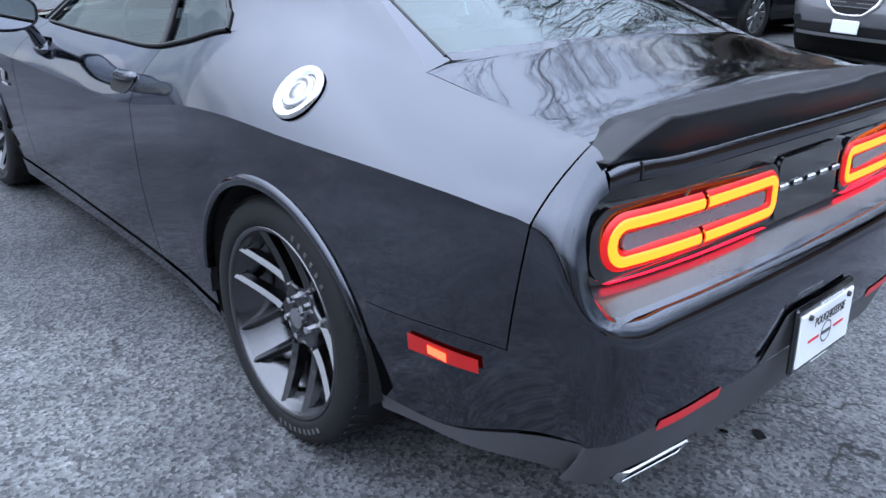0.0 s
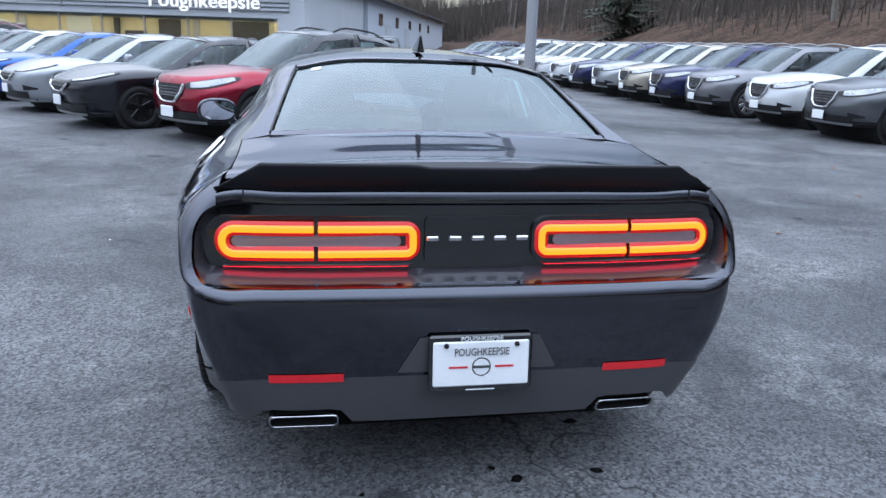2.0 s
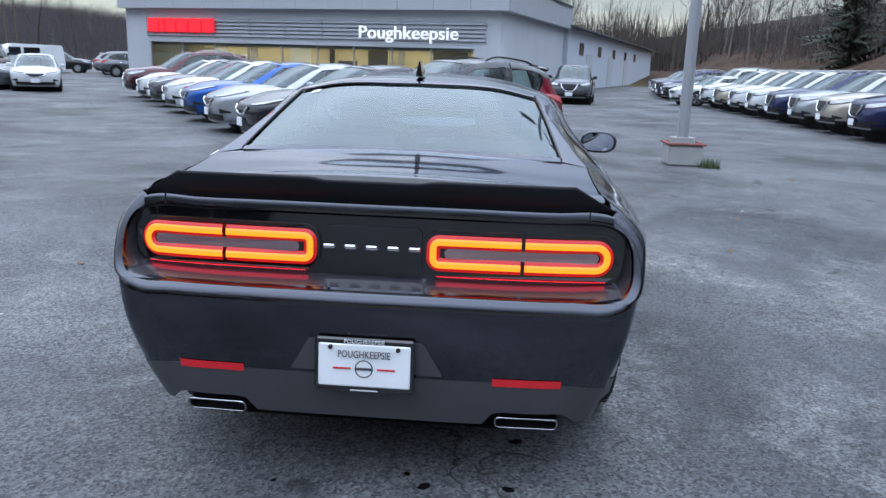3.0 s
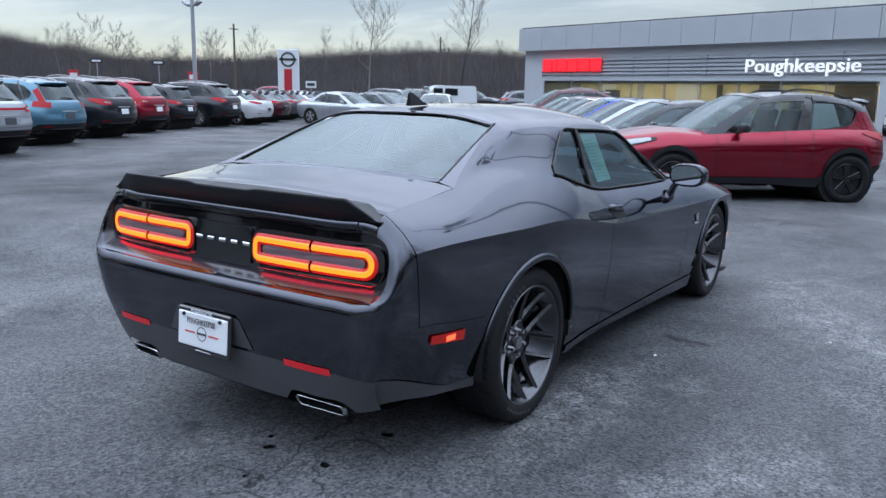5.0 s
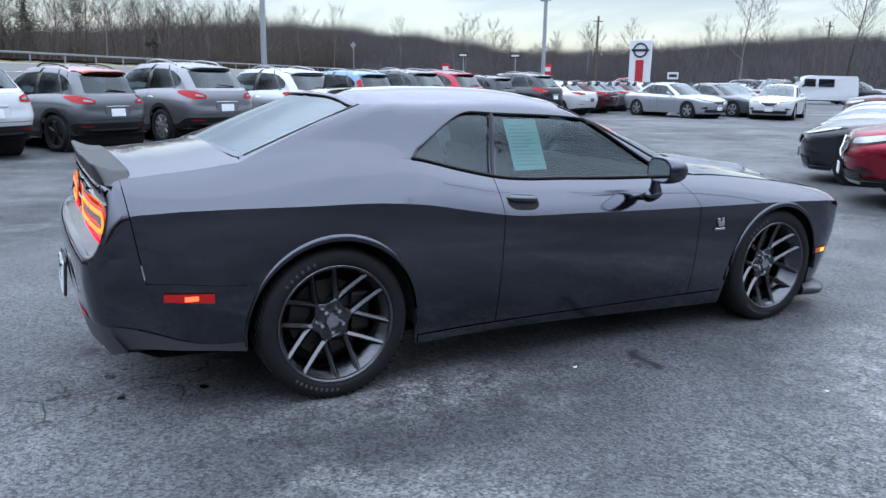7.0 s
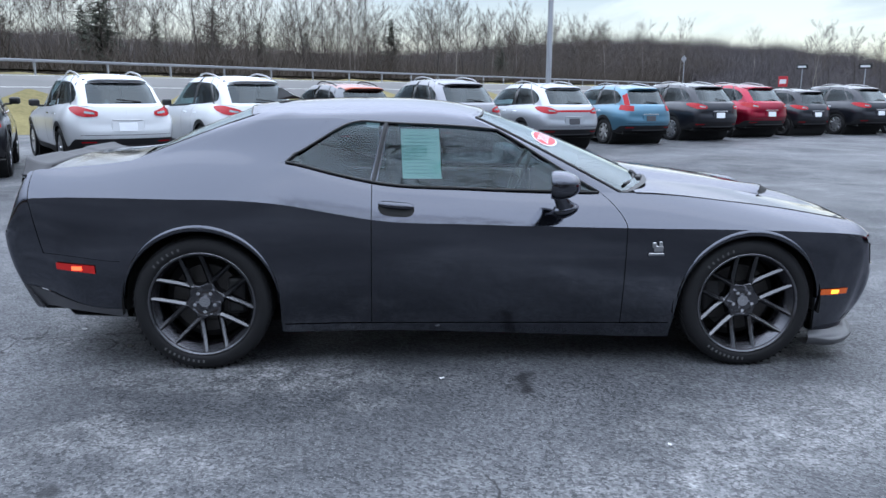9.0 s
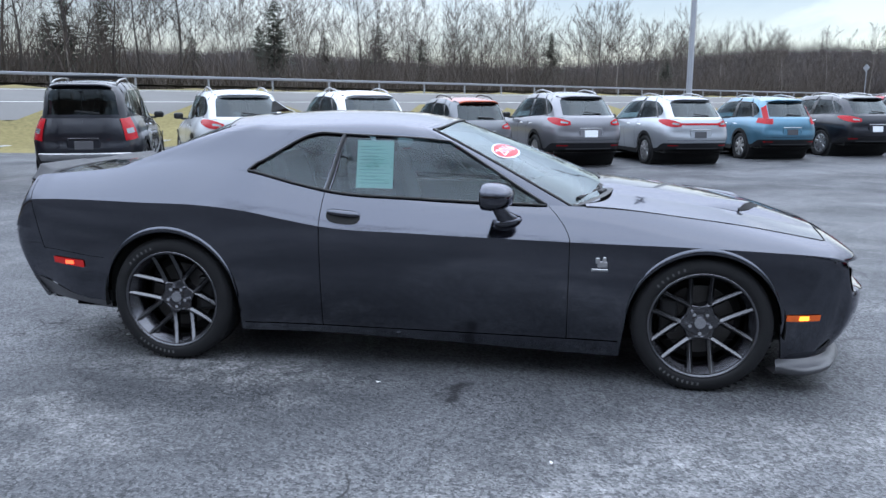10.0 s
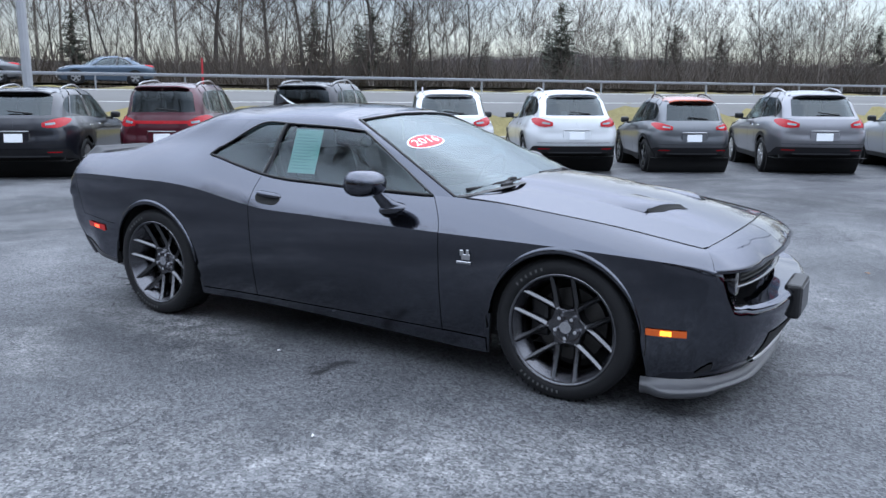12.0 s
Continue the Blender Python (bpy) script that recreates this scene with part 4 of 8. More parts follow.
light_pole(-22.25, 6.23, 10.5, "tall grey steel light pole behind the parked row", 2, 0.0, 0.20)
light_pole(-37.0, 28.2, 7.6, "tall pale light pole with twin floodlights", 2, 0.0, 0.26)
light_pole(-7.07, -14.47, 10.0, "grey steel light pole at the end of the parked row", 2, 0.0, 0.24)
island_pole = light_pole(3.32, 9.75, 10.5, "tall grey steel light pole on a low island", 2, 0.0, 0.19)
island = thing("pole_island", "low concrete island with worn red edge boards", "island", (3.34, 9.75, 0))
bm = bmesh.new()
box(bm, (0.56, 0.56, 0.34), (0, 0, 0.17), (0, 0, 0), 0.03)
part("block", bm, CONCRETE, island)
for sy in (-1, 1):
    bm = bmesh.new()
    box(bm, (0.62, 0.05, 0.04), (0, sy * 0.28, 0.355), (0, 0, 0), 0.01)
    part("edge_board", bm, RED_PAINT, island)
for sx in (-1, 1):
    bm = bmesh.new()
    box(bm, (0.05, 0.51, 0.04), (sx * 0.28, 0, 0.355), (0, 0, 0), 0.01)
    part("edge_board", bm, RED_PAINT, island)
r_ = np.random.RandomState(8)
n_ = 260
gx_, gy_ = 3.34 + 0.32 + r_.uniform(-0.12, 0.20, n_), 9.45 + r_.uniform(-0.22, 0.25, n_)
gh_, ga_ = r_.uniform(0.05, 0.20, n_), r_.uniform(0, 6.28, n_)
gv_ = np.stack([np.stack([gx_ - 0.006 * np.cos(ga_), gy_ - 0.006 * np.sin(ga_), 0 * gx_], 1), np.stack([gx_ + 0.006 * np.cos(ga_), gy_ + 0.006 * np.sin(ga_), 0 * gx_], 1),
                np.stack([gx_ + r_.normal(0, 0.05, n_), gy_ + r_.normal(0, 0.05, n_), gh_], 1)], 1).reshape(-1, 3)
WEED = material("weed_green", (0.06, 0.085, 0.03), 0.9, vary=0.4)
tagged(mesh("weeds", gv_, np.arange(3 * n_).reshape(-1, 3), WEED, smooth=False), "tuft of weeds at the pole island", "weeds", kind="stuff")

pylon = thing("sign_pylon", "white pylon sign with a red panel and ring emblem", "sign", (-39.2, 38.2, 0), 35)
bm = bmesh.new()
box(bm, (1.50, 0.4, 4.35), (0, 0, 2.15), (0, 0, 0), 0.05, 2)
part("slab", bm, SIGN_WHITE, pylon)
bm = bmesh.new()
box(bm, (0.56, 0.06, 2.0), (0, -0.22, 1.95), (0, 0, 0), 0.01)
part("red_panel", bm, SIGN_RED, pylon)
ringp = np.array([[((0.46 + 0.07 * math.cos(b)) * math.cos(a), -0.22 + 0.05 * math.sin(b), 3.62 + (0.46 + 0.07 * math.cos(b)) * math.sin(a)) for b in np.linspace(0, 6.2832, 9)] for a in np.linspace(0, 6.2832, 33)])
patch("ring_emblem", [(ringp, False)], ALLOY_DARK, pylon)
bm = bmesh.new()
box(bm, (1.25, 0.06, 0.16), (0, -0.24, 3.62), (0, 0, 0), 0.02)
part("emblem_bar", bm, ALLOY_DARK, pylon)


def post_sign(x, y, z, w, h, face, label, base=0.0, bar=None, turn=-30, round_=False):
    ob = thing("road_sign", label, "sign", (x, y, base), turn)
    bm = bmesh.new()
    tube(bm, 0.035, 0.035, (0, 0, 0), (0, 0, z), 8)
    part("post", bm, GALV, ob)
    bm = bmesh.new()
    box(bm, (w, 0.03, h), (0, -0.05, z - h / 2), (0, 45 if round_ else 0, 0), 0.01)
    plate_ = part("plate", bm, face, ob)
    if bar:
        bm = bmesh.new()
        box(bm, (w * 0.72, 0.01, h * 0.42), (0, -0.072, z - h / 2), (0, 0, 0))
        part("mark", bm, bar, plate_)


post_sign(-47.3, 28.3, 3.3, 0.85, 0.30, BLACK_TRIM, "black one-way arrow sign on a post", 0, SIGN_WHITE, 30)
post_sign(-43.5, 30.4, 3.25, 0.85, 0.30, BLACK_TRIM, "black one-way arrow sign near the entrance", 0, SIGN_WHITE, 30)
post_sign(-52.0, 29.4, 2.6, 0.75, 0.75, SIGN_RED, "red and white prohibition sign", 0, SIGN_WHITE, 30)
post_sign(-44.0, 33.6, 2.6, 0.75, 0.75, SIGN_RED, "red and white prohibition sign by the entrance", 0, SIGN_WHITE, 30)
post_sign(-62.0, 25.5, 3.2, 0.45, 0.45, GALV, "pale diamond-shaped sign on a post", 1.2, None, 30, True)
post_sign(-55.0, 57.0, 2.4, 1.1, 0.7, SIGN_WHITE, "white roadside board with dark lettering bars", 0, INK, 30)
for x, y, tall in ((-51.7, 75.7, 8.0), (-50.9, 76.2, 6.7), (-57.8, 49.4, 7.6), (9.8, 92.0, 7.5)):
    up_ = thing("utility_pole", "weathered wooden utility pole", "pole", (x, y, float(height(x, y))))
    bm = bmesh.new()
    tall -= float(height(x, y)) if x < 0 else 0.0
    tube(bm, 0.13, 0.085, (0, 0, -0.3), (0, 0, tall), 8)
    part("pole", bm, WOOD_POLE, up_)
    bm = bmesh.new()
    box(bm, (1.0, 0.07, 0.08), (0, 0, tall - 0.5), (0, 0, 80))
    part("crossarm", bm, WOOD_POLE, up_)
marker_ = thing("delineator_post", "thin red marker post by the road", "post", (-22.25, -25.15, 2.1))
bm = bmesh.new()
tube(bm, 0.045, 0.045, (0, 0, 0), (0, 0, 1.4), 8)
part("post", bm, SIGN_RED, marker_)

# oil drips, leaves and litter on the asphalt
OIL = material("dark_oil", (0.010, 0.010, 0.011), 0.25, vary=0.2)
LEAF = material("dry_leaf", (0.22, 0.12, 0.06), 0.85, vary=0.4, scale=20)
LITTER = material("pale_litter", (0.62, 0.62, 0.60), 0.8, vary=0.15)


def flat_blot(name, label, category, x, y, size, mat, seed, z=0.004):
    r = random.Random(seed)
    pts = [(size * (0.50 + 0.2 * r.random()) * math.cos(a), size * (0.34 + 0.15 * r.random()) * math.sin(a), z + r.random() * (0.0 if name == "oil_drip" else 0.012)) for a in np.linspace(0, 6.2832, 15)[:-1]]
    ob = mesh(name, pts, [tuple(range(14))], mat, smooth=False)
    ob.matrix_basis = pose(x, y, float(lot_z(x, y)), 0, 0, r.uniform(0, 180))
    tagged(ob, label, category, "litter on the asphalt")


for k, (x, y, s) in enumerate(((0.49, -0.90, 0.04), (0.52, -0.53, 0.05), (0.19, -0.92, 0.045), (0.12, -0.84, 0.025), (0.30, -1.15, 0.02), (-0.35, -0.95, 0.02))):
    flat_blot("oil_drip", "dark wet oil drip on asphalt", "stain", x, y, s, OIL, k)
for k, (x, y, s) in enumerate(((3.49, 2.6, 0.05), (5.5, 4.2, 0.06), (2.41, 3.32, 0.05), (2.33, 6.6, 0.06), (4.6, 8.2, 0.06), (6.6, 6.1, 0.06), (2.9, 4.9, 0.04), (5.9, 1.9, 0.05), (-3.2, 4.1, 0.04), (-2.6, 1.8, 0.04))):
    flat_blot("dry_leaf", "curled dry brown leaf on asphalt", "leaf", x, y, s, LEAF, 30 + k)
for k, (x, y, s) in enumerate(((1.10, 1.26, 0.022), (1.9, 2.2, 0.016), (-1.9, 2.6, 0.015), (-2.4, 0.6, 0.015), (2.9, 0.4, 0.014), (3.1, 5.4, 0.018))):
    flat_blot("paper_scrap", "tiny pale scrap of litter on asphalt", "litter", x, y, s, LITTER, 60 + k)


# ---- parked cars ----
def wheel(parent, at, r, rim_r, width, rim_mat, spokes, right=True, twin=False):
    """A tyre with a spoked rim, its axle along x; the outer face looks away from the car."""
    s = 1.0 if right else -1.0
    n = 40
    prof = [(-0.5, rim_r), (-0.5, r * 0.90), (-0.42, r * 0.985), (-0.25, r), (0.25, r), (0.42, r * 0.985), (0.5, r * 0.90), (0.47, rim_r * 1.02), (0.38, rim_r * 0.97)]
    p = np.array([[(s * a * width, q * math.cos(w), q * math.sin(w)) for a, q in prof] for w in np.linspace(0, 2 * math.pi, n + 1)])
    tyre = patch("tyre", [(p, s < 0)], RUBBER, parent)
    tyre.location = at
    bm = bmesh.new()
    face = s * 0.40 * width
    prof2 = [(0.40, rim_r * 0.99), (0.42, rim_r * 0.93), (0.15, rim_r * 0.90), (-0.3, rim_r * 0.88)]
    ring = np.array([[(s * a * width, q * math.cos(w), q * math.sin(w)) for a, q in prof2] for w in np.linspace(0, 2 * math.pi, 33)])
    gv_, gf_ = grid(ring, s < 0)
    vs = [bm.verts.new(v) for v in gv_]
    for q in gf_:
        bm.faces.new([vs[i] for i in q])
    for k in range(spokes):
        a = 2 * math.pi * k / spokes + 0.3
        for off in ((-0.12, 0.12) if twin else (0.0,)):
            c, d = math.cos(a + off), math.sin(a + off)
            made = box(bm, (0.035, rim_r * 0.80, 0.055 if twin else 0.075), (0, 0, 0), bevel=0.006)
            m = Matrix.Translation((face - s * 0.015, c * rim_r * 0.52, d * rim_r * 0.52)) @ Matrix.Rotation(math.atan2(d, c), 4, "X")
            bmesh.ops.transform(bm, matrix=m, verts=made)
    tube(bm, rim_r * 0.22, rim_r * 0.18, (face - s * 0.03, 0, 0), (face + s * 0.02, 0, 0), 16)
    rim_ob = part("rim", bm, rim_mat, parent, smooth=False)
    rim_ob.location = at
    bm = bmesh.new()
    tube(bm, rim_r * 0.80, rim_r * 0.80, (face - s * 0.09, 0, 0), (face - s * 0.07, 0, 0), 24)
    disc = part("brake_disc", bm, BRAKE, parent)
    disc.location = at


def make_car(name, label, category, L, W, H, base, color, belt, hood, rear_drop, style, rim=ALLOY, deck=0.0, clad=True, lamp="slim", spokes=5, tyre=0.345, roof=None, sheet=False, tag=None):
    """A parked car, nose towards +y, from its main sizes."""
    car = thing(name, label, category)
    hw, yr, yf = W / 2, -L / 2, L / 2
    ax_f = yf - 0.92
    ax_r = ax_f - base
    cowl = ax_f - 0.42
    suv = style == "suv"
    zb = 0.27 if suv else 0.20
    dk = deck if deck else belt + 0.02
    rows = [
        (0, yr, 0.74, zb + 0.14, 0.12, 0, yr + 0.09, dk),
        (0.50 * hw, yr + 0.03, 0.74, zb + 0.14, 0.12, 0.46 * hw, yr + 0.11, dk),
        (0.78 * hw, yr + 0.13, 0.76, zb + 0.13, 0.11, 0.66 * hw, yr + 0.19, dk),
        (0.92 * hw, yr + 0.36, 0.80, zb + 0.10, 0.08, 0.77 * hw, yr + 0.42, dk + 0.02),
        (0.99 * hw, ax_r, 0.84, zb, 0.06, 0.84 * hw, ax_r, belt + (0.05 if suv else 0.02)),
        (hw, 0.0, 0.80, zb, 0.08, 0.88 * hw, 0.0, belt - 0.01),
        (0.995 * hw, cowl, 0.79, zb, 0.08, 0.86 * hw, cowl, belt - 0.05),
        (0.985 * hw, ax_f, 0.78, zb, 0.06, 0.80 * hw, ax_f, hood - 0.01),
        (0.93 * hw, yf - 0.42, 0.74, zb, 0.07, 0.74 * hw, yf - 0.48, hood - 0.06),
        (0.80 * hw, yf - 0.17, 0.70, zb, 0.09, 0.66 * hw, yf - 0.27, hood - (0.085 if suv else 0.12)),
        (0.50 * hw, yf - 0.04, 0.68, zb, 0.11, 0.42 * hw, yf - 0.14, hood - (0.095 if suv else 0.16)),
        (0, yf, 0.68, zb, 0.11, 0, yf - 0.10, hood - (0.10 if suv else 0.17)),
    ]
    arch = tyre + 0.055
    sh = Shell(rows, (ax_r, ax_f), arch, tyre, step=0.10, bulge=0.040, roll=0.03)
    t = sh.t
    z0 = sh.low_edge(t)
    r, _ = sh.frame_at(t)
    w = np.linspace(0, 1, 7)
    low_p = sh.lower(t, z0[:, None] + (r[:, 3] - z0)[:, None] * w[None, :])
    up_p = sh.upper(t, np.linspace(0, 1, 6))
    hood_t = sh.between(sh.t_of_y(cowl), sh.c.t[-1])

    def hood_ribs(p):
        ax = np.abs(p[..., 0]) / hw
        p = p.copy()
        p[..., 2] += 0.016 * ease(0.62, 0.46, ax) * (1 - ease(yf - 0.6, yf - 0.2, p[..., 1]))
        return p

    hood_p = across(sh.upper(hood_t, [1.0])[:, 0], 0.06, 15, hood_ribs)
    body = [(low_p, False), (up_p, False), (mirrored(low_p), True), (mirrored(up_p), True), (hood_p, False)]
    fl = np.array([[(x * hw, y, zb + 0.06) for x in (-0.93, 0.93)] for y in (yr + 0.2, yf - 0.2)])
    if deck:
        back_t = sh.between(0.0, sh.t_of_y(yr + deck_len(L)))
        body.append((across(sh.upper(back_t, [1.0])[:, 0], 0.03, 9), False))
    patch("body", body, color, car)
    patch("floor_pan", [(fl, True)], UNDER, car, weld=False)
    # glasshouse
    y_back = yr + (deck_len(L) if deck else 0.12)
    rake = rear_drop
    A = cowl - 0.10
    drop = 0.085 if suv else 0.06
    mid_y = (y_back + A) / 2
    gh = [
        (0, y_back - 0.02, dk, 0, y_back + rake, H - drop),
        (0.52 * hw, y_back + 0.02, dk, 0.44 * hw, y_back + rake + 0.02, H - drop - 0.012),
        (0.69 * hw, y_back + 0.12, dk + 0.01, 0.555 * hw, y_back + rake + 0.13, H - drop - 0.045),
        (0.78 * hw, y_back + 0.46, belt + 0.045, 0.600 * hw, y_back + rake + 0.40, H - 0.075),
        (0.87 * hw, mid_y - 0.15, belt - 0.005, 0.645 * hw, mid_y - 0.22, H - 0.045),
        (0.86 * hw, A - 0.35, belt - 0.045, 0.63 * hw, A - 1.04, H - 0.060),
        (0.82 * hw, A - 0.02, belt - 0.055, 0.59 * hw, A - 0.90, H - 0.080),
        (0.60 * hw, A + 0.20, belt - 0.02, 0.46 * hw, A - 0.74, H - 0.050),
        (0, A + 0.30, belt + 0.0, 0, A - 0.68, H - 0.035),
    ]
    house = House(gh, 0.012, 0.040)

    def strip(ks, v0, v1, n, off=0.0):
        return np.stack([house.at([k], np.linspace(a, b, n), off)[0] for k, a, b in zip(ks, v0, v1)], 0)

    def ends(x, xs, ys):
        return np.interp(x, [xs[0], xs[0] + 0.42 * (xs[1] - xs[0]), xs[1]] if len(ys) == 3 else xs, ys)

    v3 = np.linspace(0, 1, 4)
    solid, pillars, panes, shoulder = [], [], [], []
    q0 = 2.50 if suv else 2.85
    spans = [("rear_window", 0, 1.58, [0.10, 0.10], [0.80, 0.80], PANE_DARK), ("side_window", q0, 3.10, [0.42, 0.10], [0.52, 0.74], PANE_DARK), ("side_window", 3.16, 4.05, [0.08, 0.05], [0.75, 0.80], PANE_DARK if suv else PANE_MID),
             ("side_window", 4.17, 5.45, [0.05, 0.04], [0.80, 0.76], PANE_MID), ("windscreen", 6.22, 8, [0.03, 0.03], [0.94, 0.94], PANE_MID)]
    if sheet:
        spans = [spans[0], ("side_window", 2.60, 4.02, [0.55, 0.10, 0.05], [0.66, 0.76, 0.82], PANE_CLEAR), ("side_window", 4.20, 5.45, [0.05, 0.04], [0.82, 0.78], PANE_CLEAR), ("windscreen", 6.22, 8, [0.03, 0.03], [0.94, 0.94], PANE_CLEAR)]
        leaf = strip(np.linspace(3.32, 3.95, 5), np.full(5, 0.10), np.full(5, 0.76), 4, -0.035)
        patch("window_sheet", [(mirrored(leaf), True)], PLATE, car, "white price sheet behind the rear door glass")
    last = 0.0
    for nm, a, b, va, vb, mt in spans:
        if a > last:
            if sheet and last < 2:
                shoulder.append((house.at(np.linspace(last, a, 7), np.linspace(0, 0.60, 4)), False))
                solid.append((house.at(np.linspace(last, a, 7), np.linspace(0.60, 1, 4)), False))
            else:
                (pillars if nm == "side_window" and last > 2.6 else solid).append((house.at(np.linspace(last, a, 4), v3), False))
        ks = np.linspace(a, b, 11)
        lo_, hi_ = ends(ks, [a, b], va), ends(ks, [a, b], vb)
        if nm == "side_window" and a == q0:
            bow = np.sin(np.linspace(0, np.pi, 11)) * 0.05
            lo_, hi_ = lo_ - bow, hi_ + bow
        (shoulder if sheet else solid).append((strip(ks, 0 * ks, lo_, 3), False))
        solid.append((strip(ks, hi_, 0 * ks + 1, 3), False))
        panes.append((nm, strip(ks, lo_, hi_, 5, -0.008), a == 0 or b == 8, mt))
        if nm == "side_window":
            for sx in (1, -1):
                for edge_v in (lo_, hi_):
                    e = strip(ks, edge_v - 0.018, edge_v + 0.018, 2, 0.004)
                    patch("window_trim", [(e if sx > 0 else mirrored(e), sx < 0)], GLOSS_BLACK, car, weld=False)
        last = b
    top_e = house.at(np.linspace(0, 8, 33), [1.0])[:, 0]
    roof_mat = roof or color
    patch("roof", [(across(top_e, 0.045, 13), False)], roof_mat, car)
    patch("pillar_frame", [*solid, *[(mirrored(p), not f) for p, f in solid]], roof_mat, car)
    if shoulder:
        patch("shoulder", [*shoulder, *[(mirrored(p), not f) for p, f in shoulder]], color, car)
    for p, f in pillars:
        patch("door_pillar", [(p, f)], GLOSS_BLACK, car)
        patch("door_pillar", [(mirrored(p), not f)], GLOSS_BLACK, car)
    for nm, p, middle, mt in panes:
        if middle:
            patch(nm, [(p, False)], mt, car, mirror=True)
        else:
            patch(nm, [(p, False)], mt, car)
            patch(nm, [(mirrored(p), True)], mt, car)
    for sx in (-1, 1):
        for yy in (A - 1.35, mid_y - 0.75):
            bm = bmesh.new()
            box(bm, (0.46, 0.16, 0.62), (sx * 0.38, yy, belt + 0.02), (14, 0, 0), 0.05, 2)
            box(bm, (0.26, 0.10, 0.18), (sx * 0.38, yy - 0.09, belt + 0.40), (10, 0, 0), 0.04, 2)
            part("seat_back", bm, SEAT, car)
    if clad:
        tail = 1 - ease(yr + 0.25, yr + 0.60, r[:, 1])
        zt = np.maximum(z0 + 0.070, 0.36 + 0.18 * tail)
        cl = sh.lower(t, np.stack([z0 - 0.005, (z0 + zt) / 2, zt - 0.012, zt], 1), 0.012)
        patch("lower_cladding", [(cl, False)], MATT_BLACK, car, mirror=True)
        tt = np.linspace(0, 0.55, 6)
        patch("bumper_trim", [(sh.lower(tt, np.array([0.40, 0.43]), 0.020), False)], GREY_PLASTIC, car, mirror=True)

    def up_strip(tt, v0, v1, n, off):
        return np.stack([sh.upper(np.array([a]), np.linspace(b, c, n), off)[0] for a, b, c in zip(tt, v0, v1)], 0)

    for sx in (1, -1):
        side = sh.t_of_y(yr + 0.52)
        if lamp == "pillar":
            tt = np.linspace(0.74 * hw, sh.t_of_y(yr + 0.34), 6)
            p = up_strip(tt, np.full(6, 0.10), np.full(6, 0.97), 5, 0.012)
            lens = patch("tail_lamp", [(p if sx > 0 else mirrored(p), sx < 0)], RED_LENS, car)
            p = up_strip(tt[1:5], np.full(4, 0.36), np.full(4, 0.56), 2, 0.016)
            patch("reverse_lens", [(p if sx > 0 else mirrored(p), sx < 0)], LAMP_LENS, lens, weld=False)
        elif lamp == "tall":
            tt = np.linspace(0.62 * hw, sh.t_of_y(yr + 0.40), 8)
            p = up_strip(tt, np.full(8, 0.55), np.full(8, 1.0), 4, 0.010)
            p2 = strip(np.linspace(1.66, 2.28, 6), np.zeros(6), np.linspace(0.72, 0.55, 6), 6, 0.010)
            patch("tail_lamp", [(p if sx > 0 else mirrored(p), sx < 0), (p2 if sx > 0 else mirrored(p2), sx < 0)], RED_LENS, car)
        else:
            tt = np.linspace(0.52 * hw, side, 12)
            mid_v = np.linspace(0.62, 0.80, 12)
            half = 0.24 * np.sin(np.linspace(0.35, np.pi - 0.12, 12)) ** 0.8
            p = up_strip(tt, mid_v - half, mid_v + half, 5, 0.010)
            lens = patch("tail_lamp", [(p if sx > 0 else mirrored(p), sx < 0)], RED_LENS, car)
            p = up_strip(tt[1:5], mid_v[1:5] - 0.05, mid_v[1:5] + 0.06, 2, 0.014)
            patch("reverse_lens", [(p if sx > 0 else mirrored(p), sx < 0)], LAMP_LENS, lens, weld=False)
        tt = np.linspace(0.56 * hw, 0.86 * hw, 5)
        p = sh.lower(tt, np.array([0.475, 0.495]), 0.016)
        patch("rear_reflector", [(p if sx > 0 else mirrored(p), sx < 0)], RED_LENS, car, weld=False)
        tt = np.linspace(sh.t_of_y(yf - 0.66), sh.c.t[-1] - 0.40, 10)
        mid_v = np.linspace(0.62, 0.42, 10)
        half = (0.26 if suv else 0.20) * np.sin(np.linspace(0.12, np.pi - 0.45, 10)) ** 0.6
        p = up_strip(tt, mid_v - half, mid_v + half, 4, 0.008)
        shell_ = patch("headlamp", [(p if sx > 0 else mirrored(p), sx < 0)], BLACK_TRIM, car)
        p = up_strip(tt[1:9], (mid_v - 0.66 * half)[1:9], (mid_v + 0.80 * half)[1:9], 4, 0.013)
        patch("lamp_lens", [(p if sx > 0 else mirrored(p), sx < 0)], HEAD_LENS, shell_)
        tt = np.linspace(sh.t_of_y(yf - 0.30), sh.c.t[-1] - 0.62, 6)
        p = sh.lower(tt, np.stack([np.linspace(0.42, 0.40, 6), np.linspace(0.45, 0.50, 6)], 1), 0.010)
        patch("fog_recess", [(p if sx > 0 else mirrored(p), sx < 0)], BLACK_TRIM, car)
        bm = bmesh.new()
        box(bm, (0.19, 0.11, 0.13), (sx * (hw + 0.05), A - 0.44, belt + 0.05), (0, 0, -sx * 8), 0.045, 3)
        box(bm, (0.12, 0.06, 0.04), (sx * (hw - 0.06), A - 0.42, belt - 0.01), (0, 0, 0), 0.012)
        part("door_mirror", bm, color if not suv else BLACK_TRIM, car)
        for yy in (mid_y - 0.30, A - 1.28):
            bm = bmesh.new()
            box(bm, (0.03, 0.19, 0.032), (sx * (hw * 0.965), yy, belt - 0.12), (0, 0, 0), 0.012)
            part("door_handle", bm, CHROME if suv and not sheet else color, car)
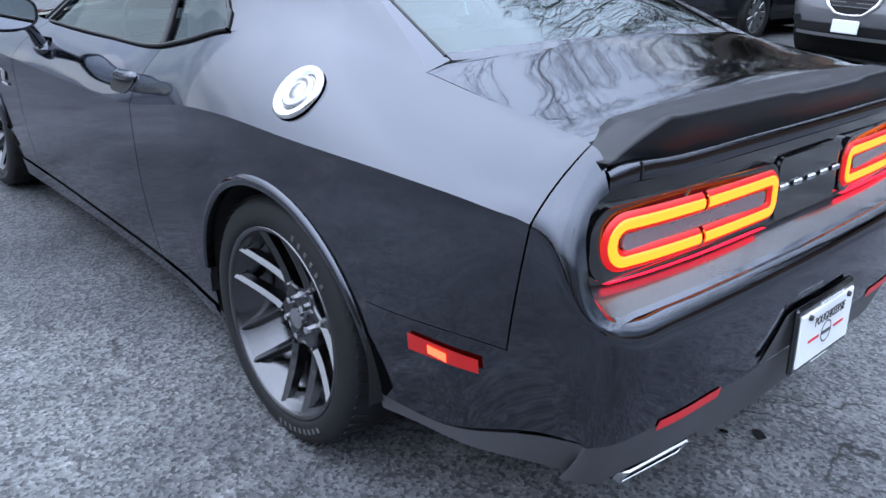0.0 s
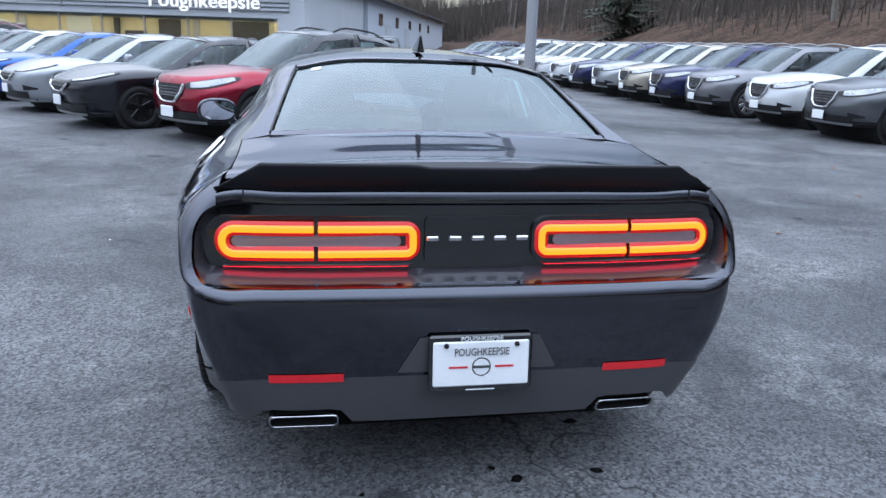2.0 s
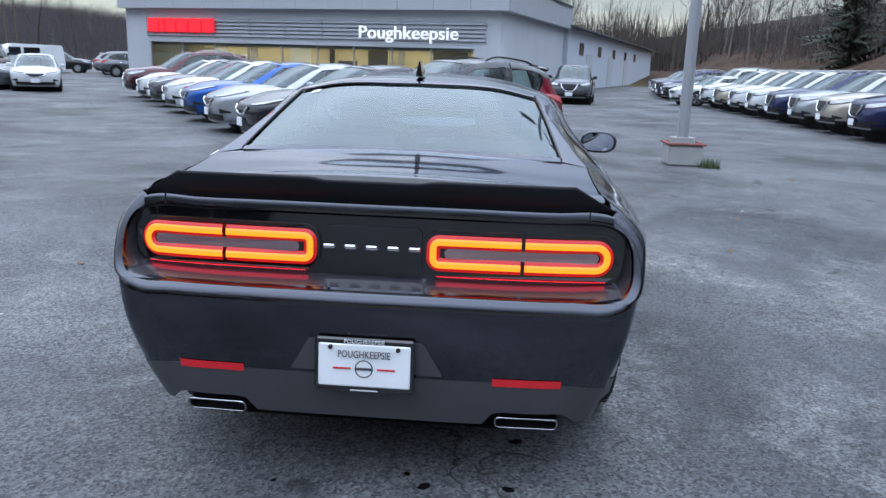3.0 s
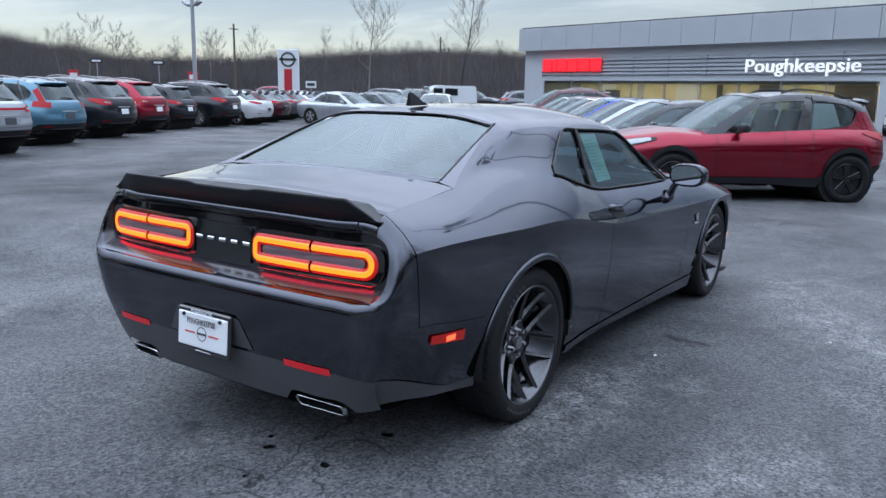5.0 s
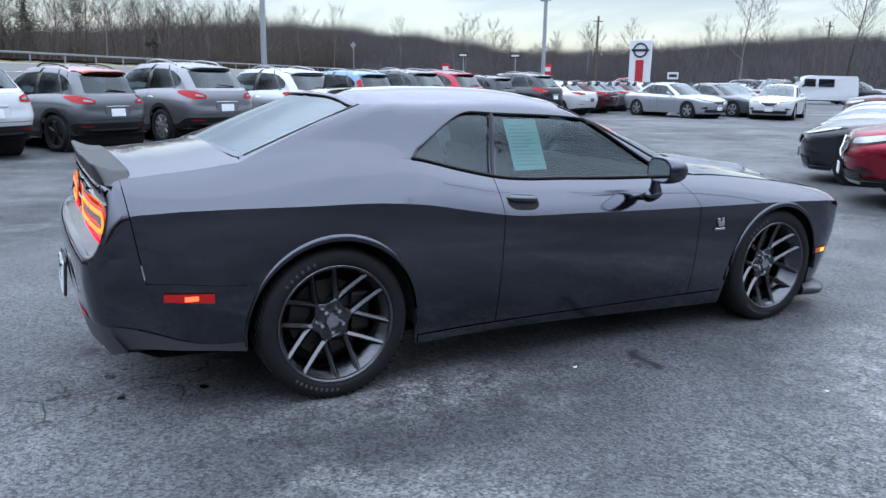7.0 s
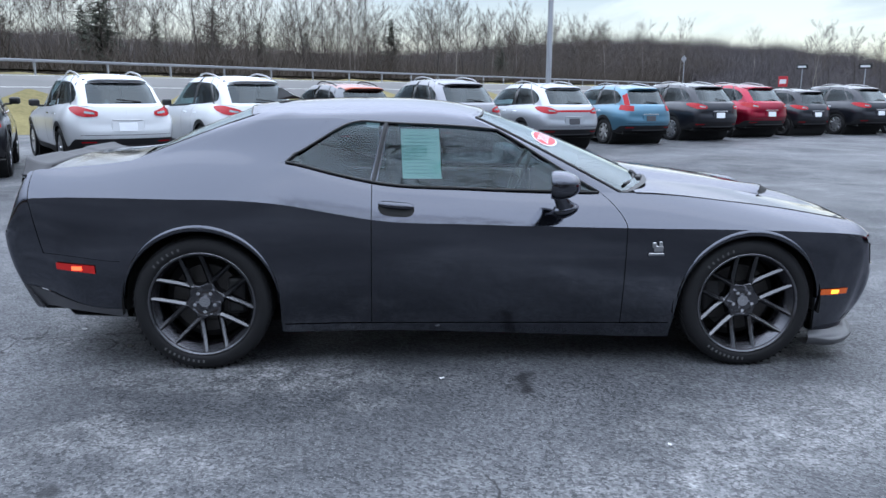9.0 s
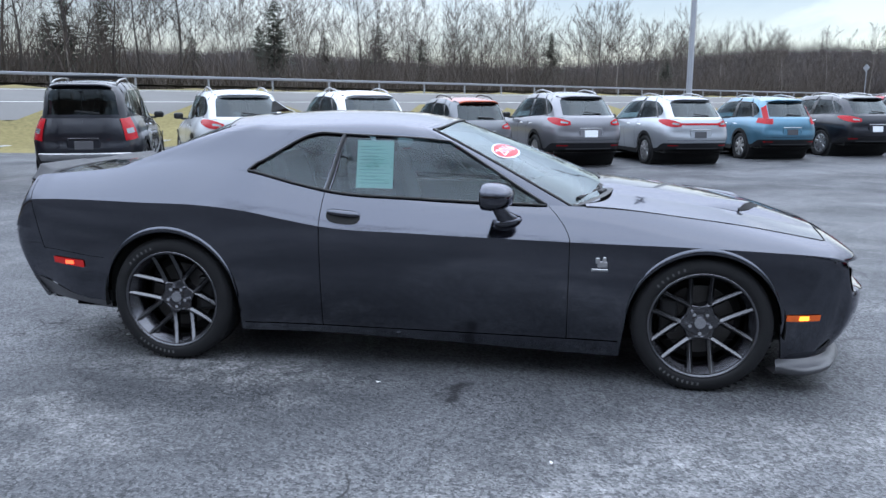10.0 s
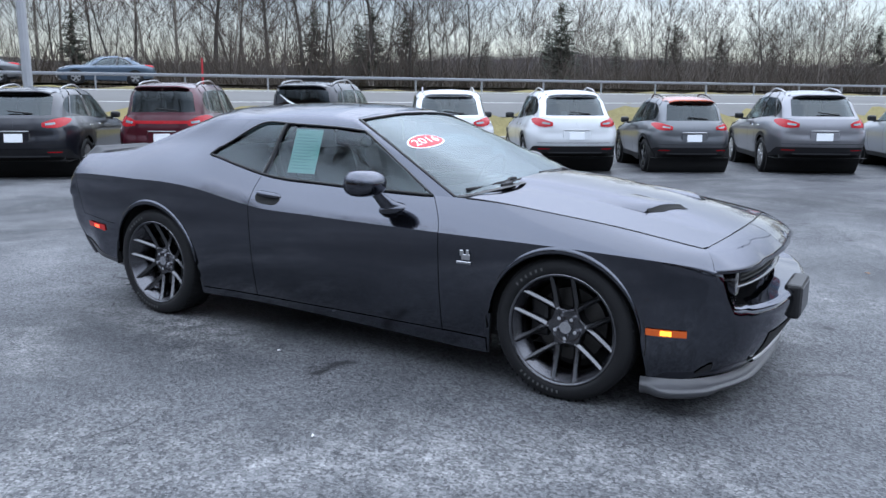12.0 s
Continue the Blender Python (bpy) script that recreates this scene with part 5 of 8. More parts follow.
        for yy in (A - 1.10, A - 0.10, mid_y - 0.14):
            tm = sh.t_of_y(yy)
            seam = sh.lower(np.array([tm - 0.004, tm + 0.004]), np.linspace(zb + 0.14, 0.79, 5), 0.0015)
            seam2 = sh.upper(np.array([tm - 0.004, tm + 0.004]), np.linspace(0.0, 0.98, 5), 0.0015)
            patch("door_seam", [(q if sx > 0 else mirrored(q), sx < 0) for q in (seam, seam2)], UNDER, car, weld=False)
    if lamp == "pillar":
        tt = np.linspace(0, 0.80 * hw, 8)
        prof_ = ((0.46, 0.004), (0.47, 0.060), (0.58, 0.066), (0.60, 0.050), (0.605, 0.0))
        p = np.stack([sh.lower(tt, np.array([z]), o_)[:, 0] for z, o_ in prof_], 1)
        patch("step_bumper", [(p, False)], ALLOY, car, "silver step bumper", mirror=True)
        for k in range(3):
            bm = bmesh.new()
            tube(bm, 0.016, 0.016, (-0.56 * hw, yr + 0.75 + 0.62 * k, H + 0.055), (0.56 * hw, yr + 0.75 + 0.62 * k, H + 0.055), 8)
            part("rack_bar", bm, BLACK_TRIM, car)
    if lamp == "bar":
        p = sh.upper(np.linspace(0, 0.54 * hw, 5), np.linspace(0.60, 0.74, 3), 0.009)
        patch("lamp_bar", [(p, False)], RED_LENS, car, mirror=True)
    seam = sh.lower(np.linspace(0, 0.84 * hw, 8), np.array([0.600, 0.607]), 0.002)
    patch("hatch_seam", [(seam, False)], UNDER, car, mirror=True, weld=False)

    def face(s_, z, off):
        """A point on the nose by its distance from the middle and its height."""
        tt_ = np.array([sh.c.t[-1] - s_])
        r_ = sh.frame_at(tt_)[0][0]
        if z <= r_[3]:
            return sh.lower(tt_, np.array([z]), off)[0, 0]
        return sh.upper(tt_, np.array([min((z - r_[3]) / (r_[8] - r_[3]), 1.0)]), off)[0, 0]

    top_z, low_z = hood - (0.21 if suv else 0.24), 0.56
    half_w = function([low_z, (low_z + top_z) / 2, top_z], [0.17, 0.29, 0.37])
    g = np.array([[face(k * float(half_w(z)[0]), z, 0.010) for z in np.linspace(low_z, top_z, 6)] for k in np.linspace(1, 0, 6)])
    patch("grille", [(g, False)], MATT_BLACK, car, mirror=True)
    band = [(float(half_w(z)[0]), z) for z in np.linspace(top_z, low_z + 0.04, 7)] + [(0.16, low_z), (0.08, low_z - 0.008), (0.0, low_z - 0.010)]
    vee = np.array([[face(max(s_ + ds, 0), z + dz, off) for ds, dz, off in ((0.018, -0.012, 0.008), (0.011, -0.008, 0.026), (-0.011, 0.008, 0.026), (-0.018, 0.012, 0.008))] for s_, z in band])
    patch("grille_trim", [(vee, False)], CHROME, car, mirror=True)
    for z in np.linspace(low_z + 0.08, top_z - 0.05, 4):
        bar = np.array([[face(k * (float(half_w(z)[0]) - 0.02), z + dz, off) for dz, off in ((-0.008, 0.012), (0.0, 0.022), (0.008, 0.012))] for k in np.linspace(1, 0, 5)])
        patch("grille_bar", [(bar, False)], GREY_PLASTIC, car, mirror=True)
    tt = np.linspace(sh.c.t[-1] - 0.72, sh.c.t[-1], 8)
    g = sh.lower(tt, np.linspace(zb + 0.06, 0.43 if suv else 0.38, 3), 0.016)
    patch("lower_intake", [(g, False)], BLACK_TRIM, car, mirror=True)
    g = sh.lower(tt, np.array([zb + 0.005, zb + 0.045]), 0.026)
    patch("skid_trim", [(g, False)], ALLOY, car, mirror=True)
    bm = bmesh.new()
    box(bm, (0.31, 0.02, 0.15), (0, yf + 0.022, 0.42), bevel=0.008)
    part("front_plate", bm, PLATE, car)
    zp = 0.80 if suv else 0.72
    bm = bmesh.new()
    box(bm, (0.54, 0.03, 0.19), (0, yr + (0.03 if suv else -0.004), zp - 0.06), (-6 if suv else 0, 0, 0), 0.02)
    part("plate_recess", bm, color, car)
    bm = bmesh.new()
    box(bm, (0.30, 0.015, 0.145), (0, yr + (0.012 if suv else -0.02), zp - 0.065), (-6 if suv else 0, 0, 0), 0.005)
    part("rear_plate", bm, tag or GREY_PLASTIC, car)
    bm = bmesh.new()
    box(bm, (0.50, 0.03, 0.016), (0, yr + (0.03 if suv else -0.002), zp + 0.050), (0, 0, 0), 0.006)
    part("plate_trim", bm, ALLOY_DARK if lamp == "pillar" else ALLOY, car)
    if suv:
        for sx in (-1, 1):
            n_ = 9
            ys = np.linspace(y_back + rake + 0.30, A - 1.15, n_)
            rise = 0.050 * np.sin(np.linspace(0, np.pi, n_)) ** 0.4
            zs_ = np.interp(ys, [y_back + rake, mid_y, A - 0.9], [H - drop, H + 0.0, H - 0.045]) + rise - 0.005
            bm = bmesh.new()
            bm.free()
            ring = np.array([[(sx * 0.565 * hw + 0.016 * math.cos(a), ys[i], zs_[i] + 0.016 * math.sin(a)) for a in np.linspace(0, 2 * math.pi, 7)] for i in range(n_)])
            patch("roof_rail", [(ring, False)], BLACK_TRIM if roof else ALLOY, car)
        p = house.at(np.linspace(0, 1.72, 8), [1.0])[:, 0]
        sp = np.stack([p + np.array([0, 0.06, 0.020]), p + np.array([0, -0.10, 0.004]), p + np.array([0, -0.19, -0.022]), p + np.array([0, -0.18, -0.040]), p + np.array([0, 0.0, -0.045])], 1)
        patch("roof_spoiler", [(sp, False)], roof_mat, car, mirror=True)
        bm = bmesh.new()
        box(bm, (0.40, 0.02, 0.025), (0.08, y_back + rake * 0.16 - 0.03, dk + 0.10), (0, 6, 0), 0.006)
        part("rear_wiper", bm, BLACK_TRIM, car)
    for nm, yy in (("rear", ax_r), ("front", ax_f)):
        for sx in (1, -1):
            wh = new("wheel")
            wh.parent = car
            wheel(wh, (sx * (hw - 0.12), yy, tyre), tyre, tyre * 0.70, 0.22, rim, spokes, sx > 0, spokes < 7)
    for yy in (ax_r, ax_f):
        bm = bmesh.new()
        tube(bm, arch + 0.015, arch + 0.015, (-hw + 0.06, yy, tyre), (hw - 0.06, yy, tyre), 24)
        part("wheel_well", bm, UNDER, car)
    bm = bmesh.new()
    box(bm, (W * 0.80, L * 0.88, 0.22), (0, 0, zb + 0.13))
    part("chassis", bm, UNDER, car)
    return car


def make_van(label, at, turn):
    """A panel van with a short sloping nose, nose towards +y."""
    van = thing("delivery_van", label, "van", at, turn, "cars at the far side of the lot")
    side = [(-2.45, 0.32), (-2.50, 0.75), (-2.42, 1.95), (-2.30, 2.08), (0.9, 2.10), (1.25, 2.02), (1.80, 1.30), (2.35, 1.12), (2.52, 0.95), (2.55, 0.45), (2.45, 0.32)]
    p = np.array([[(x * (1.0 if z < 1.25 else 1.0 - 0.16 * (z - 1.25)), y * (1.0 if abs(x) < 0.9 else 0.985), z + (0.0 if abs(x) < 0.9 else -0.02)) for x in (-0.97, -0.94, -0.5, 0.0, 0.5, 0.94, 0.97)] for y, z in side])
    patch("body", [(p, True)], COLORS["white"], van)
    for sx in (-1, 1):
        e = p[:, 0 if sx < 0 else -1]
        bm = bmesh.new()
        bm.faces.new([bm.verts.new(q) for q in e])
        part("side_panel", bm, COLORS["white"], van)
        for y0, y1, z0, z1 in ((0.55, 1.35, 1.28, 1.85), (-0.75, 0.35, 1.28, 1.85)):
            bm = bmesh.new()
            box(bm, (0.03, y1 - y0, z1 - z0), (sx * 0.925, (y0 + y1) / 2, (z0 + z1) / 2), (0, sx * -6, 0), 0.01)
            part("window", bm, PANE_DARK, van)
        for yy in (-1.55, 1.55):
            wh = new("wheel")
            wh.parent = van
            wheel(wh, (sx * 0.86, yy, 0.34), 0.34, 0.22, 0.22, ALLOY, 5, sx > 0)
        bm = bmesh.new()
        box(bm, (0.28, 0.10, 0.16), (sx * 0.74, 2.46, 0.98), (0, 0, -sx * 14), 0.03)
        part("headlamp", bm, LAMP_LENS, van)
        bm = bmesh.new()
        box(bm, (0.16, 0.10, 0.22), (sx * 1.08, 1.45, 1.32), (0, 0, 0), 0.03)
        part("door_mirror", bm, BLACK_TRIM, van)
    bm = bmesh.new()
    box(bm, (1.50, 0.03, 0.80), (0, 1.56, 1.66), (-37, 0, 0), 0.02)
    part("windscreen", bm, PANE_DARK, van)
    bm = bmesh.new()
    box(bm, (1.10, 0.06, 0.22), (0, 2.53, 0.72), (0, 0, 0), 0.03)
    part("grille", bm, BLACK_TRIM, van)
    bm = bmesh.new()
    box(bm, (1.80, 4.6, 0.2), (0, 0, 0.34))
    part("chassis", bm, UNDER, van)
    return van


def deck_len(L):
    return 0.13 * L


C = COLORS
PROTO = {
    "suv": make_car("suv", "mid-size crossover", "car", 4.65, 1.84, 1.63, 2.70, C["grey"], 1.05, 1.02, 0.52, "suv", spokes=9, tag=PLATE),
    "suvtall": make_car("suv", "boxy sport utility car", "car", 4.75, 1.87, 1.76, 2.75, C["black"], 1.12, 1.10, 0.16, "suv", lamp="bar", tag=PLATE),
    "offroad": make_car("suv", "boxy off-road car", "car", 4.60, 1.85, 1.86, 2.72, C["black"], 1.17, 1.12, 0.10, "suv", lamp="pillar", tyre=0.37),
    "crossover": make_car("crossover", "small crossover", "car", 4.30, 1.76, 1.60, 2.62, C["red"], 1.02, 1.00, 0.32, "suv", rim=ALLOY_BLACK, roof=C["black"], tag=PLATE),
    "pricecar": make_car("crossover", "small crossover", "car", 4.30, 1.76, 1.60, 2.62, C["red"], 1.02, 1.00, 0.32, "suv", rim=ALLOY_SMOKE, roof=C["black"], sheet=True),
    "crv": make_car("suv", "crossover with tall tail lamps", "car", 4.55, 1.82, 1.65, 2.62, C["teal"], 1.05, 1.02, 0.40, "suv", lamp="tall", spokes=7),
    "barlamp": make_car("suv", "crossover with a full-width tail lamp", "car", 4.75, 1.88, 1.66, 2.80, C["silver"], 1.07, 1.04, 0.55, "suv", lamp="bar", spokes=9),
    "sedan": make_car("sedan", "four-door saloon", "car", 4.75, 1.83, 1.45, 2.78, C["white"], 0.95, 0.92, 0.72, "sedan", deck=0.98, clad=False, tyre=0.33),
}
for key, ob in PROTO.items():
    ob["proto"] = 1
used_cars = set()


def park(kind, x, y, heading, color, label, group, roof=None, rim=None, z=0.0, name=None, size=1.0):
    """Parks a car with the middle of its body at x, y, nose towards the heading (degrees from +x)."""
    src = PROTO[kind]
    m = pose(x, y, z, 0, 0, heading - 90) @ Matrix.Scale(size, 4)
    if kind not in used_cars:
        used_cars.add(kind)
        ob = src
        ob.matrix_basis = m
    else:
        ob = copy_thing(src, m)
    if name:
        ob.name = name
    tagged(ob, label, "car", group)
    for o in ob.children_recursive:
        if o.type != "MESH":
            continue
        what = o.name.split(".")[0]
        if what in ("body", "roof", "roof_spoiler", "pillar_frame", "plate_recess") or (what == "door_mirror" and kind == "sedan"):
            o.material_slots[0].link = "OBJECT"
            o.material_slots[0].material = COLORS[roof] if roof and (what in ("roof", "roof_spoiler") or (what == "pillar_frame" and roof == "black")) else COLORS[color]
        if what == "rim" and rim:
            o.material_slots[0].link = "OBJECT"
            o.material_slots[0].material = rim
    return ob


def from_tail(kind, x, y, heading, *rest, **more):
    """The same, by the middle of its tail."""
    half = {"suv": 2.33, "suvtall": 2.38, "offroad": 2.30, "crossover": 2.15, "crv": 2.28, "barlamp": 2.38, "sedan": 2.38}[kind]
    a = math.radians(heading)
    return park(kind, x + half * math.cos(a), y + half * math.sin(a), heading, *rest, **more)


def from_nose(kind, x, y, heading, *rest, **more):
    half = {"suv": 2.33, "suvtall": 2.38, "offroad": 2.30, "crossover": 2.15, "crv": 2.28, "barlamp": 2.38, "sedan": 2.38}[kind]
    a = math.radians(heading)
    return park(kind, x - half * math.cos(a), y - half * math.sin(a), heading, *rest, **more)


ROW_W = "cars parked tail-out along the grass bank"
from_tail("suv", -3.85, -9.7, 219, "black", "black crossover parked tail-out by the grass bank", ROW_W, size=1.06)
from_tail("suvtall", -5.66, -7.92, 215, "maroon", "maroon boxy family car parked tail-out", ROW_W, rim=ALLOY, size=1.04)
from_tail("offroad", -7.25, -5.9, 203, "black", "black boxy off-road car with roof rack", ROW_W)
from_tail("suv", -9.5, -3.85, 213, "white", "white crossover parked tail-out beside the black one", ROW_W)
from_tail("suv", -10.75, -1.6, 213, "white", "white crossover with dark rear window", ROW_W)
from_tail("crossover", -11.96, 0.50, 210, "grey", "grey small crossover with an orange roof", ROW_W, roof="orange")
from_tail("suv", -13.1, 2.75, 203, "midgrey", "mid-grey sporty crossover with silver wheels", ROW_W, rim=ALLOY)
from_tail("barlamp", -14.0, 5.35, 200, "silver", "silver crossover with a full-width tail lamp", ROW_W, rim=ALLOY)
from_tail("crv", -16.3, 8.0, 198, "teal", "steel-blue crossover with tall red tail lamps", ROW_W)
from_tail("suv", -18.1, 10.6, 200, "black", "black crossover parked tail-out", ROW_W)
from_tail("suv", -19.8, 13.0, 200, "red", "red crossover parked tail-out", ROW_W)
from_tail("crossover", -21.0, 15.3, 200, "black", "black small crossover parked tail-out", ROW_W, roof="black")
from_tail("suv", -21.8, 17.9, 200, "black", "dark crossover parked tail-out", ROW_W)
from_tail("sedan", -22.3, 20.3, 200, "white", "white saloon parked tail-out", ROW_W)
for k, cname in enumerate(("maroon", "grey", "maroon", "white", "grey")):
    from_tail("sedan", -23.8 - 1.5 * k, 22.8 + 2.5 * k, 200, cname, cname + " saloon parked further down the row", ROW_W)

ROW_M = "saloons in the middle of the lot"
park("sedan", -21.2, 23.9, 5, "silver", "silver hatchback parked broadside", ROW_M)
park("sedan", -21.6, 27.0, 5, "grey", "grey saloon behind the silver hatchback", ROW_M)
park("sedan", -23.6, 30.0, 5, "silver", "silver saloon parked behind others", ROW_M)
park("sedan", -18.93, 27.78, 300, "white", "white saloon standing in the lane", ROW_M)

ROW_N = "cars parked nose-out in front of the building"
park("pricecar", -0.62, 9.56, 218, "red", "red small crossover with black roof and black wheels", ROW_N, roof="black")
from_nose("sedan", -4.2, 9.9, 213, "black", "black saloon parked nose-out beside the red crossover", ROW_N, rim=ALLOY_BLACK)
from_nose("sedan", -5.75, 12.35, 213, "silver", "silver saloon parked nose-out", ROW_N)
from_nose("sedan", -7.3, 14.8, 213, "blue", "bright blue saloon parked nose-out", ROW_N)
from_nose("sedan", -8.85, 17.25, 213, "white", "white saloon parked nose-out", ROW_N)
from_nose("sedan", -10.4, 19.7, 213, "grey", "dark grey saloon parked nose-out", ROW_N)
from_nose("sedan", -11.95, 22.15, 213, "white", "white saloon parked nose-out down the row", ROW_N)
from_nose("suv", -13.5, 24.6, 213, "maroon", "maroon crossover parked nose-out down the row", ROW_N)

ROW_E = "crossovers parked nose-out under the slope"
for k, (cname, y) in enumerate((("midgrey", 2.3), ("black", 4.95), ("grey", 9.75), ("white", 12.1), ("midgrey", 14.6), ("navy", 16.8), ("beige", 19.0), ("silver", 21.3), ("navy", 23.6), ("white", 25.9),
                               ("white", 28.3), ("beige", 30.8), ("white", 33.3))):
    from_nose("suv", (8.6, 8.65, 9.05, 9.2, 9.05)[min(k, 4)] + 0.012 * max(y - 15, 0), y, 178, cname, cname + " crossover parked nose-out under the wooded slope", ROW_E, rim=ALLOY)
park("sedan", -21.96, -31.9, 324, "bluegrey", "blue-grey saloon on the far carriageway", "cars on the road", z=2.33)
park("sedan", -16.94, -35.56, 324, "grey", "dark grey saloon ahead on the far carriageway", "cars on the road", z=2.33)
make_van("white delivery van at the far side of the lot", (-35.0, 52.4, 0), 140)
for k, (x, y, a, cname, kind) in enumerate(((-31.6, 43.0, 290, "maroon", "suv"), (-47.5, 62.5, 20, "white", "suv"), (-26.0, 51.5, 20, "grey", "suv"), (-38.5, 47.0, 200, "silver", "sedan"), (-42.0, 51.5, 200, "black", "suv"),
                                            (-46.0, 56.0, 200, "white", "sedan"), (-36.0, 58.5, 20, "black", "suv"), (-29.0, 56.0, 20, "midgrey", "suv"), (-50.0, 46.0, 210, "red", "suv"), (-33.0, 63.5, 20, "maroon", "suv"))):
    park(kind, x, y, a, cname, cname + " car parked at the far side of the lot", "cars at the far side of the lot")
for k, (x, y, cname, kind) in enumerate(((10.6, 35.9, "white", "sedan"), (12.4, 39.6, "white", "offroad"), (11.4, 42.4, "black", "sedan"), (11.7, 45.4, "navy", "suv"), (12.0, 48.6, "black", "sedan"), (12.6, 52.2, "grey", "suv"), (13.2, 56.4, "black", "suv"), (14.5, 62.0, "black", "suv"))):
    park(kind, x, y, 190, cname, cname + " car parked beyond the crossover row", "cars beyond the row")
park("suv", 0.3, 37.5, 262, "pearl", "white crossover facing out beside the showroom", "cars beside the showroom")
park("suv", 3.4, 34.0, 262, "grey", "grey crossover facing out beside the showroom", "cars beside the showroom")


# ---- the grey coupe ----
coupe = thing("sports_coupe", "dark granite-grey two-door muscle coupe with lit tail lamps", "car")
coupe.matrix_basis = pose(0, 0, 0, -0.38, 0, 0)
ROWS_C = [
    (0, -1.066, 0.741, 0.29, 0.062, 0, -0.975, 0.768),
    (0.40, -1.060, 0.741, 0.29, 0.062, 0.39, -0.970, 0.768),
    (0.66, -1.048, 0.741, 0.29, 0.080, 0.65, -0.958, 0.768),
    (0.790, -1.034, 0.742, 0.30, 0.135, 0.775, -0.948, 0.770),
    (0.842, -1.013, 0.760, 0.305, 0.170, 0.80, -0.930, 0.80),
    (0.868, -0.970, 0.800, 0.31, 0.160, 0.79, -0.905, 0.90),
    (0.886, -0.895, 0.865, 0.315, 0.130, 0.78, -0.880, 0.98),
    (0.897, -0.835, 0.905, 0.32, 0.105, 0.770, -0.845, 1.034),
    (0.914, -0.720, 0.920, 0.315, 0.07, 0.752, -0.740, 1.053),
    (0.933, -0.52, 0.925, 0.29, 0.07, 0.742, -0.56, 1.073),
    (0.948, -0.30, 0.924, 0.26, 0.065, 0.742, -0.33, 1.102),
    (0.955, -0.15, 0.922, 0.24, 0.06, 0.755, -0.15, 1.115),
    (0.962, 0.20, 0.918, 0.21, 0.06, 0.785, 0.20, 1.115),
    (0.955, 0.45, 0.895, 0.20, 0.06, 0.80, 0.45, 1.095),
    (0.945, 0.70, 0.850, 0.20, 0.07, 0.805, 0.70, 1.035),
    (0.940, 0.92, 0.815, 0.20, 0.07, 0.805, 0.92, 0.99),
    (0.938, 1.40, 0.797, 0.19, 0.07, 0.80, 1.40, 0.963),
    (0.938, 2.00, 0.784, 0.17, 0.07, 0.795, 2.00, 0.948),
    (0.945, 2.40, 0.779, 0.16, 0.07, 0.785, 2.40, 0.948),
    (0.955, 2.85, 0.776, 0.16, 0.06, 0.780, 2.85, 0.905),
    (0.945, 3.25, 0.764, 0.17, 0.06, 0.772, 3.20, 0.862),
    (0.905, 3.50, 0.746, 0.185, 0.075, 0.762, 3.44, 0.822),
    (0.850, 3.632, 0.724, 0.20, 0.10, 0.750, 3.57, 0.799),
    (0.822, 3.666, 0.710, 0.20, 0.105, 0.745, 3.60, 0.794),
    (0.792, 3.700, 0.580, 0.20, 0.11, 0.735, 3.625, 0.790),
    (0.72, 3.760, 0.546, 0.20, 0.12, 0.62, 3.640, 0.797),
    (0.55, 3.832, 0.530, 0.19, 0.13, 0.45, 3.652, 0.802),
    (0.28, 3.880, 0.525, 0.19, 0.14, 0.22, 3.662, 0.806),
    (0, 3.895, 0.525, 0.19, 0.14, 0, 3.667, 0.807),
]
DOOR_R, DOOR_F, BUMP = 0.89, 2.25, -0.815
body = Shell(ROWS_C, (0.0, 2.946), (0.408, 0.394), 0.352, 2.3, 0.022, 0.035, (DOOR_R, DOOR_F, BUMP), 0.034)
T4, T18, TEND = body.c.row(3.0), body.c.row(22.0), body.c.t[-1]
ty = body.t_of_y
GAP = 0.0022


def lean(y):
    """The front edge of the door sweeps back towards the mirror."""
    return -0.12 * np.exp(-((y - DOOR_F) / 0.22) ** 2)


def low_patch(t0, t1, z_lo=None, z_hi=None, n=11, off=0.0, crowd=1.0):
    t = body.between(t0, t1)
    r, _ = body.frame_at(t)
    z_lo, z_hi = (q(t) if callable(q) else q for q in (z_lo, z_hi))
    lo = body.low_edge(t) if z_lo is None else np.maximum(body.low_edge(t), z_lo)
    hi = r[:, 3] if z_hi is None else np.minimum(r[:, 3], z_hi)
    return body.lower(t, lo[:, None] + (hi - lo)[:, None] * (1 - (1 - np.linspace(0, 1, n)) ** crowd)[None, :], off)


def flange(p, end):
    """A short return at a panel's end, turned into the body."""
    row = p[0] if end == 0 else p[-1]
    inner = row * np.array([0.97, 1, 1]) + np.array([0, 0, 0])
    return np.stack([inner, row] if end == 0 else [row, inner], 0)


def up_patch(t0, t1, n=9, off=0.0, v0=0.0, v1=1.0):
    return body.upper(body.between(t0, t1), np.linspace(v0, v1, n), off, lean)


def both_sides(name, patches, mat, label=""):
    """A panel on either side, each an object of its own."""
    made = []
    for sx in (1, -1):
        made.append(patch(name, [(p if sx > 0 else mirrored(p), f if sx > 0 else not f) for p, f in patches], mat, coupe, label))
        made[-1].data.set_sharp_from_angle(angle=radians(16))
    return made


def seam_lean(p):
    """The seam between the quarter and the bumper leans back towards its top."""
    p = p.copy()
    p[..., 1] -= 0.16 * np.clip(p[..., 2] - 0.64, -0.1, 0.27) * ease(-0.45, BUMP, p[..., 1]) * (1 - ease(-0.88, -1.00, p[..., 1]))
    return p


